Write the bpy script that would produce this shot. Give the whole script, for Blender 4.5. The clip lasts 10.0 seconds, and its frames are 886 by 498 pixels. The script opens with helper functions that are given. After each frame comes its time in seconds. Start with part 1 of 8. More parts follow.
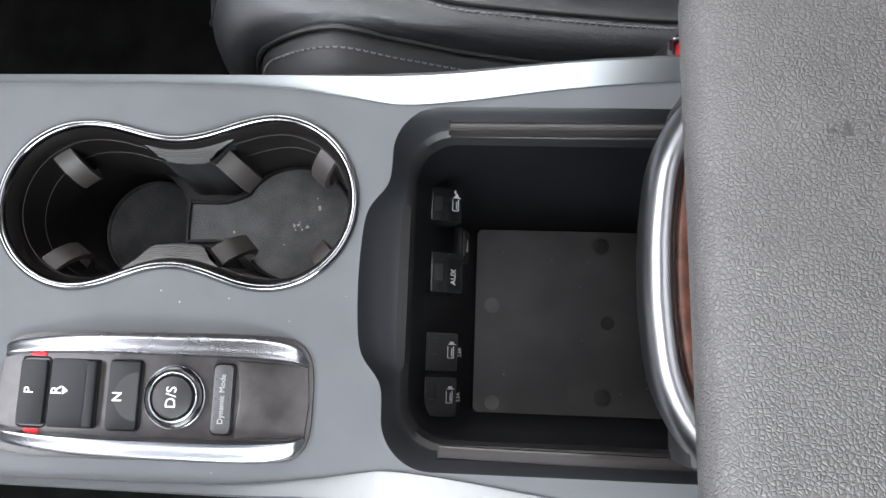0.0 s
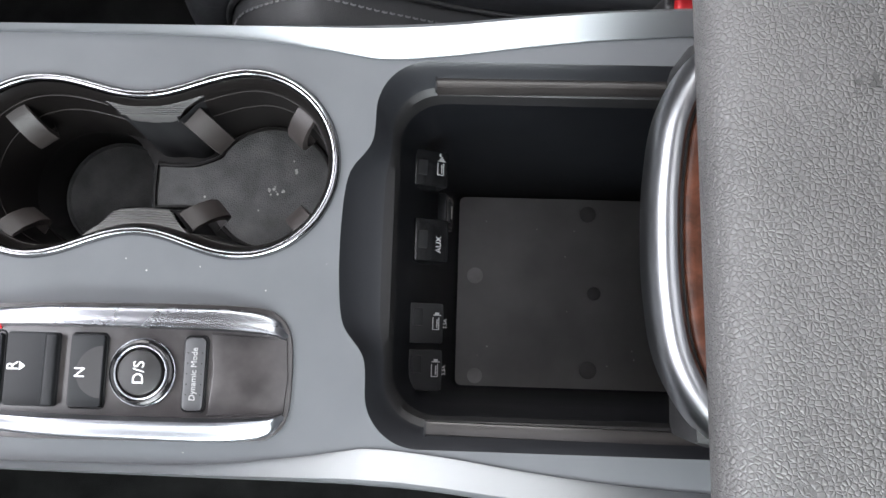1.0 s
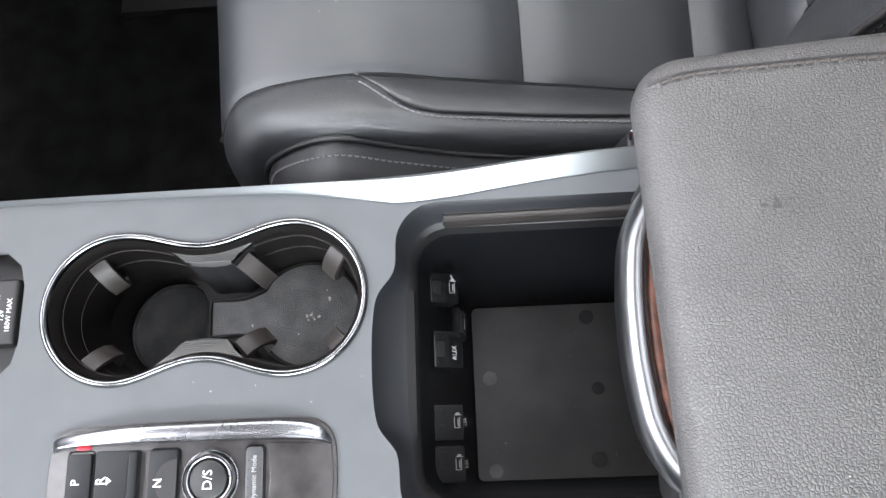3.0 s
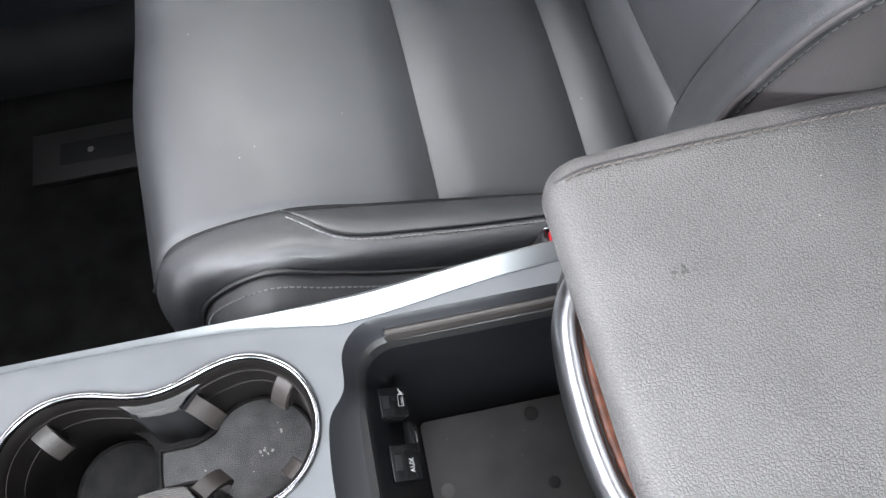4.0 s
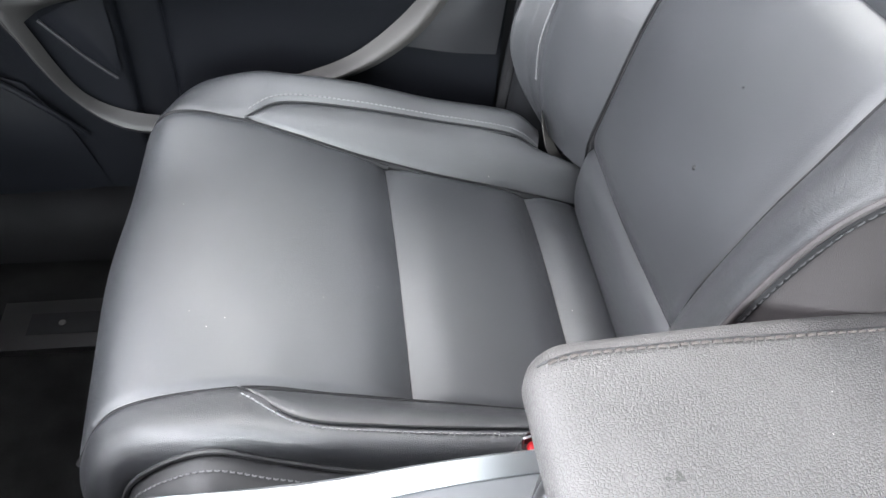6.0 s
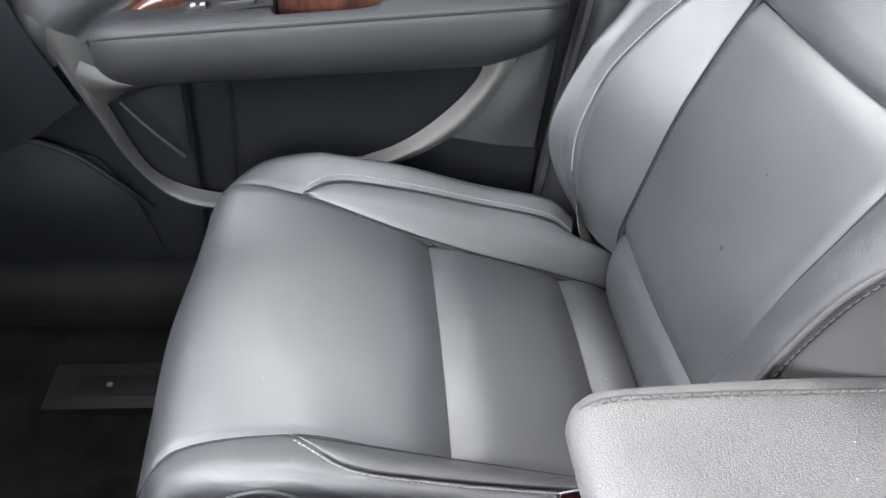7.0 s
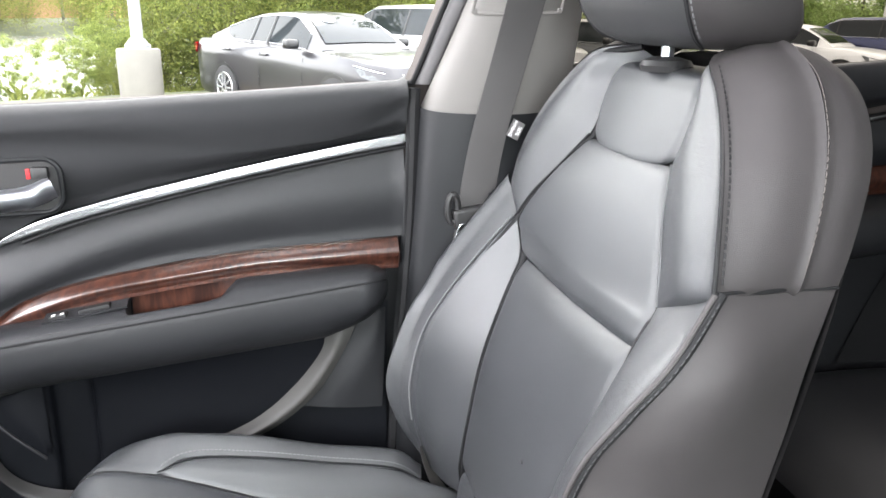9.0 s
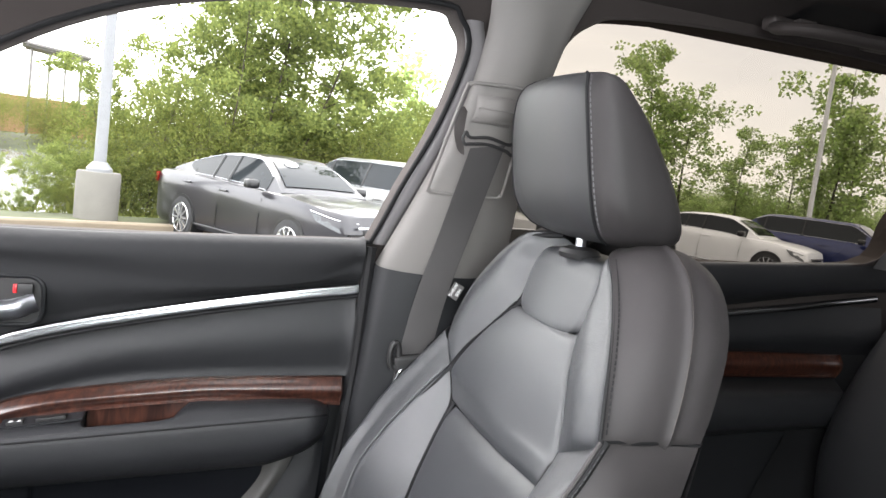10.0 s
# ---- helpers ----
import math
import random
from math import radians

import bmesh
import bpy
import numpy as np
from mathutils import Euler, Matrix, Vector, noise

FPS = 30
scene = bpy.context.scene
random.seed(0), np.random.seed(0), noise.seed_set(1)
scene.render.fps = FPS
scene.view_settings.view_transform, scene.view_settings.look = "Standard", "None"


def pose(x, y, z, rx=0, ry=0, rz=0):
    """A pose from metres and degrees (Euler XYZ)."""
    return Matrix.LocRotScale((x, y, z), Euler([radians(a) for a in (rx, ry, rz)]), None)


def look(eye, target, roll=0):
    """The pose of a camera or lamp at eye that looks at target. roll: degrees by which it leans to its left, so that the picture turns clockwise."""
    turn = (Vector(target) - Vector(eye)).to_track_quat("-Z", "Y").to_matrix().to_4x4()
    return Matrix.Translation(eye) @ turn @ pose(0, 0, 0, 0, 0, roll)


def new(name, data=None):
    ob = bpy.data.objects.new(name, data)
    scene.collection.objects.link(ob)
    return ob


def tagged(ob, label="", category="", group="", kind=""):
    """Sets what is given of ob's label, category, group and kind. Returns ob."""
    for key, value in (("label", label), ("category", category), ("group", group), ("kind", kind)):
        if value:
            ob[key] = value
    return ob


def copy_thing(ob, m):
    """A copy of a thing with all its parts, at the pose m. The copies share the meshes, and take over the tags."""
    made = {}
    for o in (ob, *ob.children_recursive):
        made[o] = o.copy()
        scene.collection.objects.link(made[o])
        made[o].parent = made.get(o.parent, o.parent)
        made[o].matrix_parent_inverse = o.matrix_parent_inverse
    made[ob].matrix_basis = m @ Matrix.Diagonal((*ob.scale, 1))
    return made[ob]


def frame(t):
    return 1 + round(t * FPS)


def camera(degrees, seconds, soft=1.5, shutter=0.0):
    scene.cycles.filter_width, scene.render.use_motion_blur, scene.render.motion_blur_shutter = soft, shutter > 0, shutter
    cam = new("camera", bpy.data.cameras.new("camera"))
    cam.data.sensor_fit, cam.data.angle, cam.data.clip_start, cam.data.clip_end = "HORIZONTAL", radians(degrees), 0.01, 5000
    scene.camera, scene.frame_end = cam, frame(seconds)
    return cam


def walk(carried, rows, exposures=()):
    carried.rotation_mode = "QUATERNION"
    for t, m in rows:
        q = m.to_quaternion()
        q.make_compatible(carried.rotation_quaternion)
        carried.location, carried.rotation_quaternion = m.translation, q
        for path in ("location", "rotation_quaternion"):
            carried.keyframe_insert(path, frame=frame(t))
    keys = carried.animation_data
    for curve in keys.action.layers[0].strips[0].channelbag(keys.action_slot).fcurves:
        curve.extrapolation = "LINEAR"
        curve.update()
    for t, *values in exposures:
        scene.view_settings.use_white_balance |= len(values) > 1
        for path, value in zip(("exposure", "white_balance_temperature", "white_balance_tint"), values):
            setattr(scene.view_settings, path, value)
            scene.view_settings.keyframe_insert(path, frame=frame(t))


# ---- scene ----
cam = camera(60.8, 10.0)
PATH = [
    (0, (0.058, 0.05, 1.428), (-0.081, 0.363, -0.543), -22.2),
    (0.5, (0.055, 0.047, 1.42), (-0.041, 0.314, -0.559), -18.2),
    (1, (0.046, 0.049, 1.4), (-0.012, 0.295, -0.584), -11.6),
    (1.5, (0.061, 0.047, 1.407), (-0.006, 0.288, -0.577), -13.9),
    (2, (0.075, 0.051, 1.452), (-0.115, 0.341, -0.518), -32.0),
    (2.2, (0.059, 0.052, 1.473), (-0.132, 0.381, -0.491), -29.8),
    (3.3, (0.051, 0.033, 1.489), (-0.002, 0.623, -0.422), -9.6),
    (3.5, (0.05, 0.047, 1.488), (0.027, 0.672, -0.411), -8.7),
    (4, (0.038, 0.016, 1.513), (0.19, 0.834, -0.305), -1.2),
    (4.5, (0.039, 0.013, 1.509), (0.23, 1.068, -0.179), -2.4),
    (5, (0.034, -0.018, 1.487), (0.231, 1.202, -0.086), -0.2),
    (5.2, (0.051, -0.002, 1.489), (0.239, 1.262, -0.049), 1.0),
    (6.3, (0.039, -0.003, 1.441), (0.31, 1.386, 0.028), 7.3),
    (6.5, (0.021, 0.003, 1.453), (0.288, 1.426, 0.073), 8.1),
    (7, (0.018, -0.060, 1.461), (0.215, 1.484, 0.205), 5.7),
    (7.5, (0.037, -0.001, 1.473), (0.315, 1.565, 0.26), 5.1),
    (8, (0.046, -0.006, 1.464), (0.392, 1.655, 0.407), 4.6),
    (8.5, (0.051, -0.089, 1.484), (0.427, 1.693, 0.659), 4.0),
    (9, (0.099, -0.197, 1.495), (0.532, 1.663, 0.902), 1.1),
    (9.5, (0.11, -0.2, 1.518), (0.655, 1.683, 1.12), 2.1),
    (10, (0.064, -0.329, 1.524), (0.634, 1.579, 1.331), 7.2),
]
walk(cam, [(t, look(eye, target, roll)) for t, eye, target, roll in PATH], exposures=[(0.0, 1.05, 6300, 13), (2.2, 1.13, 6300, 13), (3.5, 1.56, 6300, 13), (5.0, 1.94, 6300, 13), (6.5, 2.19, 6300, 13), (8.0, 2.25, 6350, 13), (8.5, 2.06, 6400, 13), (9.0, 1.99, 6450, 13), (9.5, 1.80, 6500, 14), (10.0, 1.36, 6500, 14)])

# ---- world and light ----
world = bpy.data.worlds.new("overcast_sky")
scene.world = world
world.use_nodes = True
wn, wl = world.node_tree.nodes, world.node_tree.links
sky = wn.new("ShaderNodeTexSky")
sky.sky_type, sky.sun_disc, sky.sun_elevation, sky.sun_rotation = "NISHITA", False, radians(49), radians(347)
sky.air_density, sky.dust_density = 1.0, 3.0
coord = wn.new("ShaderNodeTexCoord")
stretch = wn.new("ShaderNodeMapping")
stretch.inputs["Scale"].default_value = (1, 1, 3.5)
cloud = wn.new("ShaderNodeTexNoise")
cloud.inputs["Scale"].default_value, cloud.inputs["Detail"].default_value = 2.2, 6
ramp = wn.new("ShaderNodeValToRGB")
ramp.color_ramp.elements[0].position, ramp.color_ramp.elements[0].color = 0.3, (9.5, 9.6, 9.9, 1)
ramp.color_ramp.elements[1].position, ramp.color_ramp.elements[1].color = 0.75, (13.5, 13.3, 12.9, 1)
veil = wn.new("ShaderNodeMixRGB")
veil.inputs[0].default_value = 0.85
wl.new(coord.outputs["Generated"], stretch.inputs["Vector"])
wl.new(stretch.outputs[0], cloud.inputs["Vector"])
wl.new(cloud.outputs[0], ramp.inputs[0])
wl.new(sky.outputs[0], veil.inputs[1])
wl.new(ramp.outputs[0], veil.inputs[2])
wl.new(veil.outputs[0], wn["Background"].inputs[0])
wn["Background"].inputs[1].default_value = 0.27

sun = new("sun", bpy.data.lights.new("sun", "SUN"))
sun.data.energy, sun.data.angle, sun.data.color = 1.5, radians(50), (1, 0.97, 0.93)
sun.matrix_world = look((0, 0, 10), (2.0, -8.5, 0.0))


def window_light(name, eye, target, w, h, energy):
    """Skylight that enters by one of the car's openings."""
    lamp = new(name, bpy.data.lights.new(name, "AREA"))
    lamp.data.shape, lamp.data.size, lamp.data.size_y, lamp.data.energy = "RECTANGLE", w, h, energy
    lamp.data.color = (0.96, 0.975, 1.0)
    lamp.matrix_world = look(eye, target)
    return lamp


window_light("windscreen_daylight", (-1.14, 0.1, 1.64), (0.15, 0.25, 0.95), 1.3, 0.75, 12.0)
window_light("driver_window_daylight", (0.0, -0.66, 1.60), (0.2, 0.45, 1.0), 0.9, 0.35, 13.0)
window_light("rear_window_daylight", (1.9, 0.1, 1.62), (0.6, 0.3, 1.1), 1.1, 0.4, 0.45)
# fill from an assumed roof opening, added to light the console from above
window_light("added_roof_daylight", (0.17, 0.1035, 1.855), (0.17, 0.11, 0.9), 0.64, 0.70, 1.1)



# ---- materials ----
def material(name, colour, rough=0.5, metal=0.0, grain=0.0, scale=400.0, vary=0.12, blotch=8.0, cells=False, coat=0.0, coat_rough=0.08, wear=0.06, spec=0.5, creases=0.0, veins=0.0, dome=0.28, pebbles=False):
    """A plain surface with blotches and fine grain in colour, roughness and relief."""
    m = bpy.data.materials.new(name)
    m.use_nodes = True
    n, l = m.node_tree.nodes, m.node_tree.links
    b = n["Principled BSDF"]
    b.inputs["Metallic"].default_value = metal
    b.inputs["Coat Weight"].default_value = coat
    b.inputs["Coat Roughness"].default_value = coat_rough
    b.inputs["Specular IOR Level"].default_value = spec
    c = n.new("ShaderNodeTexCoord")
    big = n.new("ShaderNodeTexNoise")
    big.inputs["Scale"].default_value, big.inputs["Detail"].default_value = blotch, 5
    l.new(c.outputs["Object"], big.inputs["Vector"])
    mix = n.new("ShaderNodeValToRGB")
    mix.color_ramp.elements[0].position, mix.color_ramp.elements[1].position = 0.3, 0.7
    mix.color_ramp.elements[0].color = (*[v * (1 - vary) for v in colour], 1)
    mix.color_ramp.elements[1].color = (*[min(1, v * (1 + vary)) for v in colour], 1)
    l.new(big.outputs[0], mix.inputs[0])
    l.new(mix.outputs[0], b.inputs["Base Color"])
    r = n.new("ShaderNodeMapRange")
    r.inputs[3].default_value, r.inputs[4].default_value = max(0.02, rough - wear), min(1, rough + wear)
    l.new(big.outputs[0], r.inputs[0])
    l.new(r.outputs[0], b.inputs["Roughness"])
    if grain and pebbles:
        round_top, crack = n.new("ShaderNodeTexVoronoi"), n.new("ShaderNodeTexVoronoi")
        round_top.feature, crack.feature = "SMOOTH_F1", "DISTANCE_TO_EDGE"
        round_top.inputs["Smoothness"].default_value = 0.35
        warp = n.new("ShaderNodeTexNoise")
        warp.inputs["Scale"].default_value = scale * 0.3
        add = n.new("ShaderNodeMixRGB")
        add.blend_type = "ADD"
        add.inputs[0].default_value = 1.1 / scale
        l.new(c.outputs["Object"], warp.inputs["Vector"])
        l.new(c.outputs["Object"], add.inputs[1])
        l.new(warp.outputs["Color"], add.inputs[2])
        for v in (round_top, crack):
            v.inputs["Scale"].default_value = scale
            l.new(add.outputs[0], v.inputs["Vector"])
        thin = n.new("ShaderNodeMapRange")
        thin.inputs[1].default_value, thin.inputs[2].default_value = 0.0, 0.10
        thin.inputs[3].default_value, thin.inputs[4].default_value = 1 - veins, 1.0
        l.new(crack.outputs["Distance"], thin.inputs[0])
        dark = n.new("ShaderNodeMixRGB")
        dark.blend_type, dark.inputs[0].default_value = "MULTIPLY", 1.0
        l.new(mix.outputs[0], dark.inputs[1])
        l.new(thin.outputs[0], dark.inputs[2])
        l.new(dark.outputs[0], b.inputs["Base Color"])
        bump = n.new("ShaderNodeBump")
        bump.inputs["Strength"].default_value, bump.inputs["Distance"].default_value = grain, 0.0007
        hill, both = n.new("ShaderNodeMapRange"), n.new("ShaderNodeMath")
        hill.interpolation_type = "SMOOTHSTEP"
        hill.inputs[1].default_value, hill.inputs[2].default_value = 0.0, 0.24
        both.operation, both.inputs[1].default_value = "MULTIPLY_ADD", -0.35
        l.new(crack.outputs["Distance"], hill.inputs[0])
        l.new(round_top.outputs["Distance"], both.inputs[0])
        l.new(hill.outputs[0], both.inputs[2])
        l.new(both.outputs[0], bump.inputs["Height"])
        l.new(bump.outputs[0], b.inputs["Normal"])
    elif grain:
        fine = n.new("ShaderNodeTexVoronoi" if cells else "ShaderNodeTexNoise")
        fine.inputs["Scale"].default_value = scale
        if cells:
            fine.feature = "DISTANCE_TO_EDGE"
            warp = n.new("ShaderNodeTexNoise")
            warp.inputs["Scale"].default_value = scale * 0.35
            add = n.new("ShaderNodeMixRGB")
            add.blend_type = "ADD"
            add.inputs[0].default_value = 0.9 / scale
            l.new(c.outputs["Object"], warp.inputs["Vector"])
            l.new(c.outputs["Object"], add.inputs[1])
            l.new(warp.outputs["Color"], add.inputs[2])
            l.new(add.outputs[0], fine.inputs["Vector"])
            cut = n.new("ShaderNodeMapRange")
            cut.interpolation_type = "SMOOTHSTEP"
            cut.inputs[1].default_value, cut.inputs[2].default_value = 0.0, dome
            l.new(fine.outputs[0], cut.inputs[0])
            out = cut.outputs[0]
            if veins:
                dark = n.new("ShaderNodeMixRGB")
                dark.blend_type = "MULTIPLY"
                dark.inputs[0].default_value = veins
                l.new(mix.outputs[0], dark.inputs[1])
                l.new(out, dark.inputs[2])
                l.new(dark.outputs[0], b.inputs["Base Color"])
        else:
            fine.inputs["Detail"].default_value = 4
            l.new(c.outputs["Object"], fine.inputs["Vector"])
            out = fine.outputs[0]
        bump = n.new("ShaderNodeBump")
        bump.inputs["Strength"].default_value, bump.inputs["Distance"].default_value = grain, 0.0005
        l.new(out, bump.inputs["Height"])
        l.new(bump.outputs[0], b.inputs["Normal"])
        if creases:
            squeeze = n.new("ShaderNodeMapping")
            squeeze.inputs["Scale"].default_value = (45, 45, 210)
            fold = n.new("ShaderNodeTexNoise")
            fold.inputs["Scale"].default_value, fold.inputs["Detail"].default_value, fold.inputs["Distortion"].default_value = 1.0, 5, 0.8
            deep = n.new("ShaderNodeBump")
            deep.inputs["Strength"].default_value, deep.inputs["Distance"].default_value = creases, 0.002
            l.new(c.outputs["Object"], squeeze.inputs["Vector"])
            l.new(squeeze.outputs[0], fold.inputs["Vector"])
            patch, where, cut_fold = n.new("ShaderNodeTexNoise"), n.new("ShaderNodeMapRange"), n.new("ShaderNodeMath")
            patch.inputs["Scale"].default_value, patch.inputs["Detail"].default_value = 13.0, 2
            where.inputs[1].default_value, where.inputs[2].default_value = 0.44, 0.66
            where.inputs[3].default_value, where.inputs[4].default_value = 0.12, 1.0
            cut_fold.operation = "MULTIPLY"
            l.new(c.outputs["Object"], patch.inputs["Vector"])
            l.new(patch.outputs[0], where.inputs[0])
            l.new(fold.outputs[0], cut_fold.inputs[0])
            l.new(where.outputs[0], cut_fold.inputs[1])
            l.new(cut_fold.outputs[0], deep.inputs["Height"])
            l.new(deep.outputs[0], bump.inputs["Normal"])
    return m


def wood(name, dark, light, coat=0.35, spec=0.5):
    """Lacquered burr veneer with streaks across the strip."""
    m = material(name, dark, 0.32, coat=coat, spec=spec)
    n, l = m.node_tree.nodes, m.node_tree.links
    c = n.new("ShaderNodeTexCoord")
    s = n.new("ShaderNodeMapping")
    s.inputs["Scale"].default_value = (60, 60, 9)
    g = n.new("ShaderNodeTexNoise")
    g.inputs["Scale"].default_value, g.inputs["Detail"].default_value, g.inputs["Distortion"].default_value = 2.2, 5, 0.6
    ramp = n.new("ShaderNodeValToRGB")
    ramp.color_ramp.elements[0].position, ramp.color_ramp.elements[0].color = 0.34, (*dark, 1)
    ramp.color_ramp.elements[1].position, ramp.color_ramp.elements[1].color = 0.68, (*light, 1)
    l.new(c.outputs["Object"], s.inputs["Vector"])
    l.new(s.outputs[0], g.inputs["Vector"])
    l.new(g.outputs[0], ramp.inputs[0])
    l.new(ramp.outputs[0], n["Principled BSDF"].inputs["Base Color"])
    return m


def glass(name, tint, gloss=0.06):
    """A thin pane: tinted, with a weak mirror."""
    m = bpy.data.materials.new(name)
    m.use_nodes = True
    n, l = m.node_tree.nodes, m.node_tree.links
    n.remove(n["Principled BSDF"])
    t, g, mix, f = (n.new(k) for k in ("ShaderNodeBsdfTransparent", "ShaderNodeBsdfGlossy", "ShaderNodeMixShader", "ShaderNodeFresnel"))
    t.inputs[0].default_value = (*tint, 1)
    g.inputs["Roughness"].default_value = 0.01
    f.inputs[0].default_value = 1.0 + gloss * 5
    l.new(f.outputs[0], mix.inputs[0])
    l.new(t.outputs[0], mix.inputs[1])
    l.new(g.outputs[0], mix.inputs[2])
    l.new(mix.outputs[0], n["Material Output"].inputs[0])
    return m


def glow(name, colour, power):
    m = bpy.data.materials.new(name)
    m.use_nodes = True
    b = m.node_tree.nodes["Principled BSDF"]
    b.inputs["Base Color"].default_value = (*colour, 1)
    b.inputs["Emission Color"].default_value, b.inputs["Emission Strength"].default_value = (*colour, 1), power
    return m


LEATHER = material("seat_leather", (0.0350, 0.0366, 0.0400), 0.37, coat=0.06, coat_rough=0.30, grain=0.26, scale=1000, cells=True, vary=0.12, blotch=9, spec=0.75, creases=0.12)
CREASED = material("creased_bolster_leather", (0.035, 0.0364, 0.0396), 0.34, coat=0.10, coat_rough=0.28, grain=0.40, scale=760, cells=True, vary=0.12, blotch=11, spec=0.85, creases=0.42)
PADLEATHER = material("headrest_leather", (0.036, 0.036, 0.0375), 0.44, grain=0.25, scale=1000, cells=True, vary=0.10, blotch=9, spec=0.5, creases=0.05)
# same covering as the seat sides, darkened to put the headrest's side in shade
HEADSIDE = material("shaded_headrest_vinyl", (0.030, 0.0272, 0.0275), 0.50, spec=0.35, grain=0.3, scale=900, cells=True, vary=0.10)
LEATHER_SIDE = material("seat_side_vinyl", (0.045, 0.0408, 0.0415), 0.50, spec=0.32, grain=0.3, scale=900, cells=True, vary=0.10)
ARM_LEATHER = material("armrest_leather", (0.088, 0.0845, 0.084), 0.44, spec=0.55, grain=0.50, scale=470, veins=0.30, pebbles=True, vary=0.10, blotch=14)
# rear seat leather: the shade of the rear cabin is put into its colour
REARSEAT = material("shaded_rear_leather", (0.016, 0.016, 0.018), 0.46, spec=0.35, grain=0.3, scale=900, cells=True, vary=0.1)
# seat leather made darker for the shade on the cushion's sides
FLANK = material("shaded_flank_leather", (0.021, 0.0213, 0.0225), 0.42, spec=0.5, grain=0.3, scale=900, cells=True, vary=0.12, creases=0.05)
THREAD = material("dark_thread", (0.035, 0.035, 0.037), 0.8, grain=0.3, scale=2000)
ARM_THREAD = material("taupe_thread", (0.07, 0.060, 0.056), 0.8, grain=0.3, scale=2000)
PALE_THREAD = material("grey_thread", (0.15, 0.15, 0.155), 0.8, grain=0.3, scale=2000)
PLATE = material("satin_console_plastic", (0.096, 0.100, 0.1065), 0.45, spec=0.25, grain=0.06, scale=2500, vary=0.06, blotch=22, wear=0.08)
BLACK = material("black_moulded_plastic", (0.014, 0.0135, 0.014), 0.5, grain=0.15, scale=1800, vary=0.2)
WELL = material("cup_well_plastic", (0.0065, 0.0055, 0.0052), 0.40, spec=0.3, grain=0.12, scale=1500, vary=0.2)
LIP = material("black_satin_rim", (0.019, 0.0198, 0.0225), 0.30, grain=0.1, scale=1500, vary=0.12)
DARK = material("dark_grey_plastic", (0.0125, 0.013, 0.0145), 0.45, spec=0.25, grain=0.15, scale=1500, vary=0.12)
GREY = material("mid_grey_plastic", (0.16, 0.15, 0.145), 0.5, grain=0.12, scale=1500, vary=0.08)
SADDLE = material("satin_saddle_plastic", (0.085, 0.083, 0.082), 0.38, grain=0.08, scale=1500, vary=0.08)
RUBBER = material("rubber_mat", (0.07, 0.07, 0.07), 0.6, grain=0.5, scale=620, cells=True, vary=0.35, blotch=60)
GLOSS = material("smoked_gloss_plastic", (0.040, 0.036, 0.036), 0.30, vary=0.35, blotch=60, coat=0.12, spec=0.4)
MODEKEY = material("dark_satin_key", (0.055, 0.055, 0.058), 0.4, vary=0.1, blotch=40)
PIANO = material("piano_black_plastic", (0.007, 0.007, 0.0075), 0.16, vary=0.2, wear=0.04)
RINGCHROME = material("cup_ring_chrome", (0.30, 0.305, 0.315), 0.16, metal=1, vary=0.06, wear=0.04)
CHROME = material("bright_chrome", (0.52, 0.53, 0.55), 0.20, metal=1, vary=0.04, wear=0.04)
SATIN = material("satin_chrome", (0.35, 0.36, 0.385), 0.28, metal=1, vary=0.05, wear=0.05)
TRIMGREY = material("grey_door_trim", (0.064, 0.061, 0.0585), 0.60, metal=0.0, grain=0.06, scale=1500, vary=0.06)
# darker copy of the grey trim, for the bands that lie in shade
BANDSHADE = material("shaded_door_trim", (0.028, 0.0273, 0.0268), 0.5, grain=0.06, scale=1500, vary=0.06)
PADTRIM = material("matt_door_top", (0.0215, 0.0218, 0.0235), 0.66, spec=0.22, grain=0.35, scale=900, cells=True, vary=0.08)
DOORSKIN = material("door_soft_trim", (0.0160, 0.0164, 0.0184), 0.46, spec=0.42, grain=0.35, scale=900, cells=True, vary=0.08)
SILL = material("scuffed_sill_plastic", (0.006, 0.006, 0.0065), 0.72, vary=0.3, blotch=20, spec=0.08)
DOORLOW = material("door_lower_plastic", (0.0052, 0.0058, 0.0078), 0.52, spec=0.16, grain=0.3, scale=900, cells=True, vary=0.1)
CARPET = material("black_carpet", (0.011, 0.011, 0.011), 0.95, grain=1.0, scale=700, vary=0.5, blotch=25, spec=0.1)
PILLAR = material("grey_pillar_trim", (0.19, 0.178, 0.170), 0.6, grain=0.15, scale=1200, vary=0.05)
FABRIC = material("grey_headliner_fabric", (0.050, 0.042, 0.040), 0.9, grain=0.5, scale=1400, vary=0.06, spec=0.2)
WEBBING = material("belt_webbing", (0.068, 0.064, 0.064), 0.7, grain=0.6, scale=1300, vary=0.1)
WHITE = material("white_print", (0.75, 0.75, 0.75), 0.6, vary=0.05)
DIMPRINT = material("grey_print", (0.35, 0.35, 0.35), 0.6, vary=0.05)
RED = material("red_buckle_plastic", (0.55, 0.02, 0.025), 0.35, vary=0.08)
REDLIGHT = glow("red_indicator", (1.0, 0.02, 0.03), 0.8)
VENEER = wood("burr_wood_veneer", (0.019, 0.0065, 0.0045), (0.070, 0.025, 0.0155), 0.4)
LID_VENEER = wood("lid_wood_veneer", (0.035, 0.012, 0.0065), (0.09, 0.032, 0.018), 0.04, 0.15)
CLEAR = glass("clear_window_glass", (0.94, 0.97, 0.95))
SMOKED = glass("smoked_roof_glass", (0.5, 0.5, 0.5))
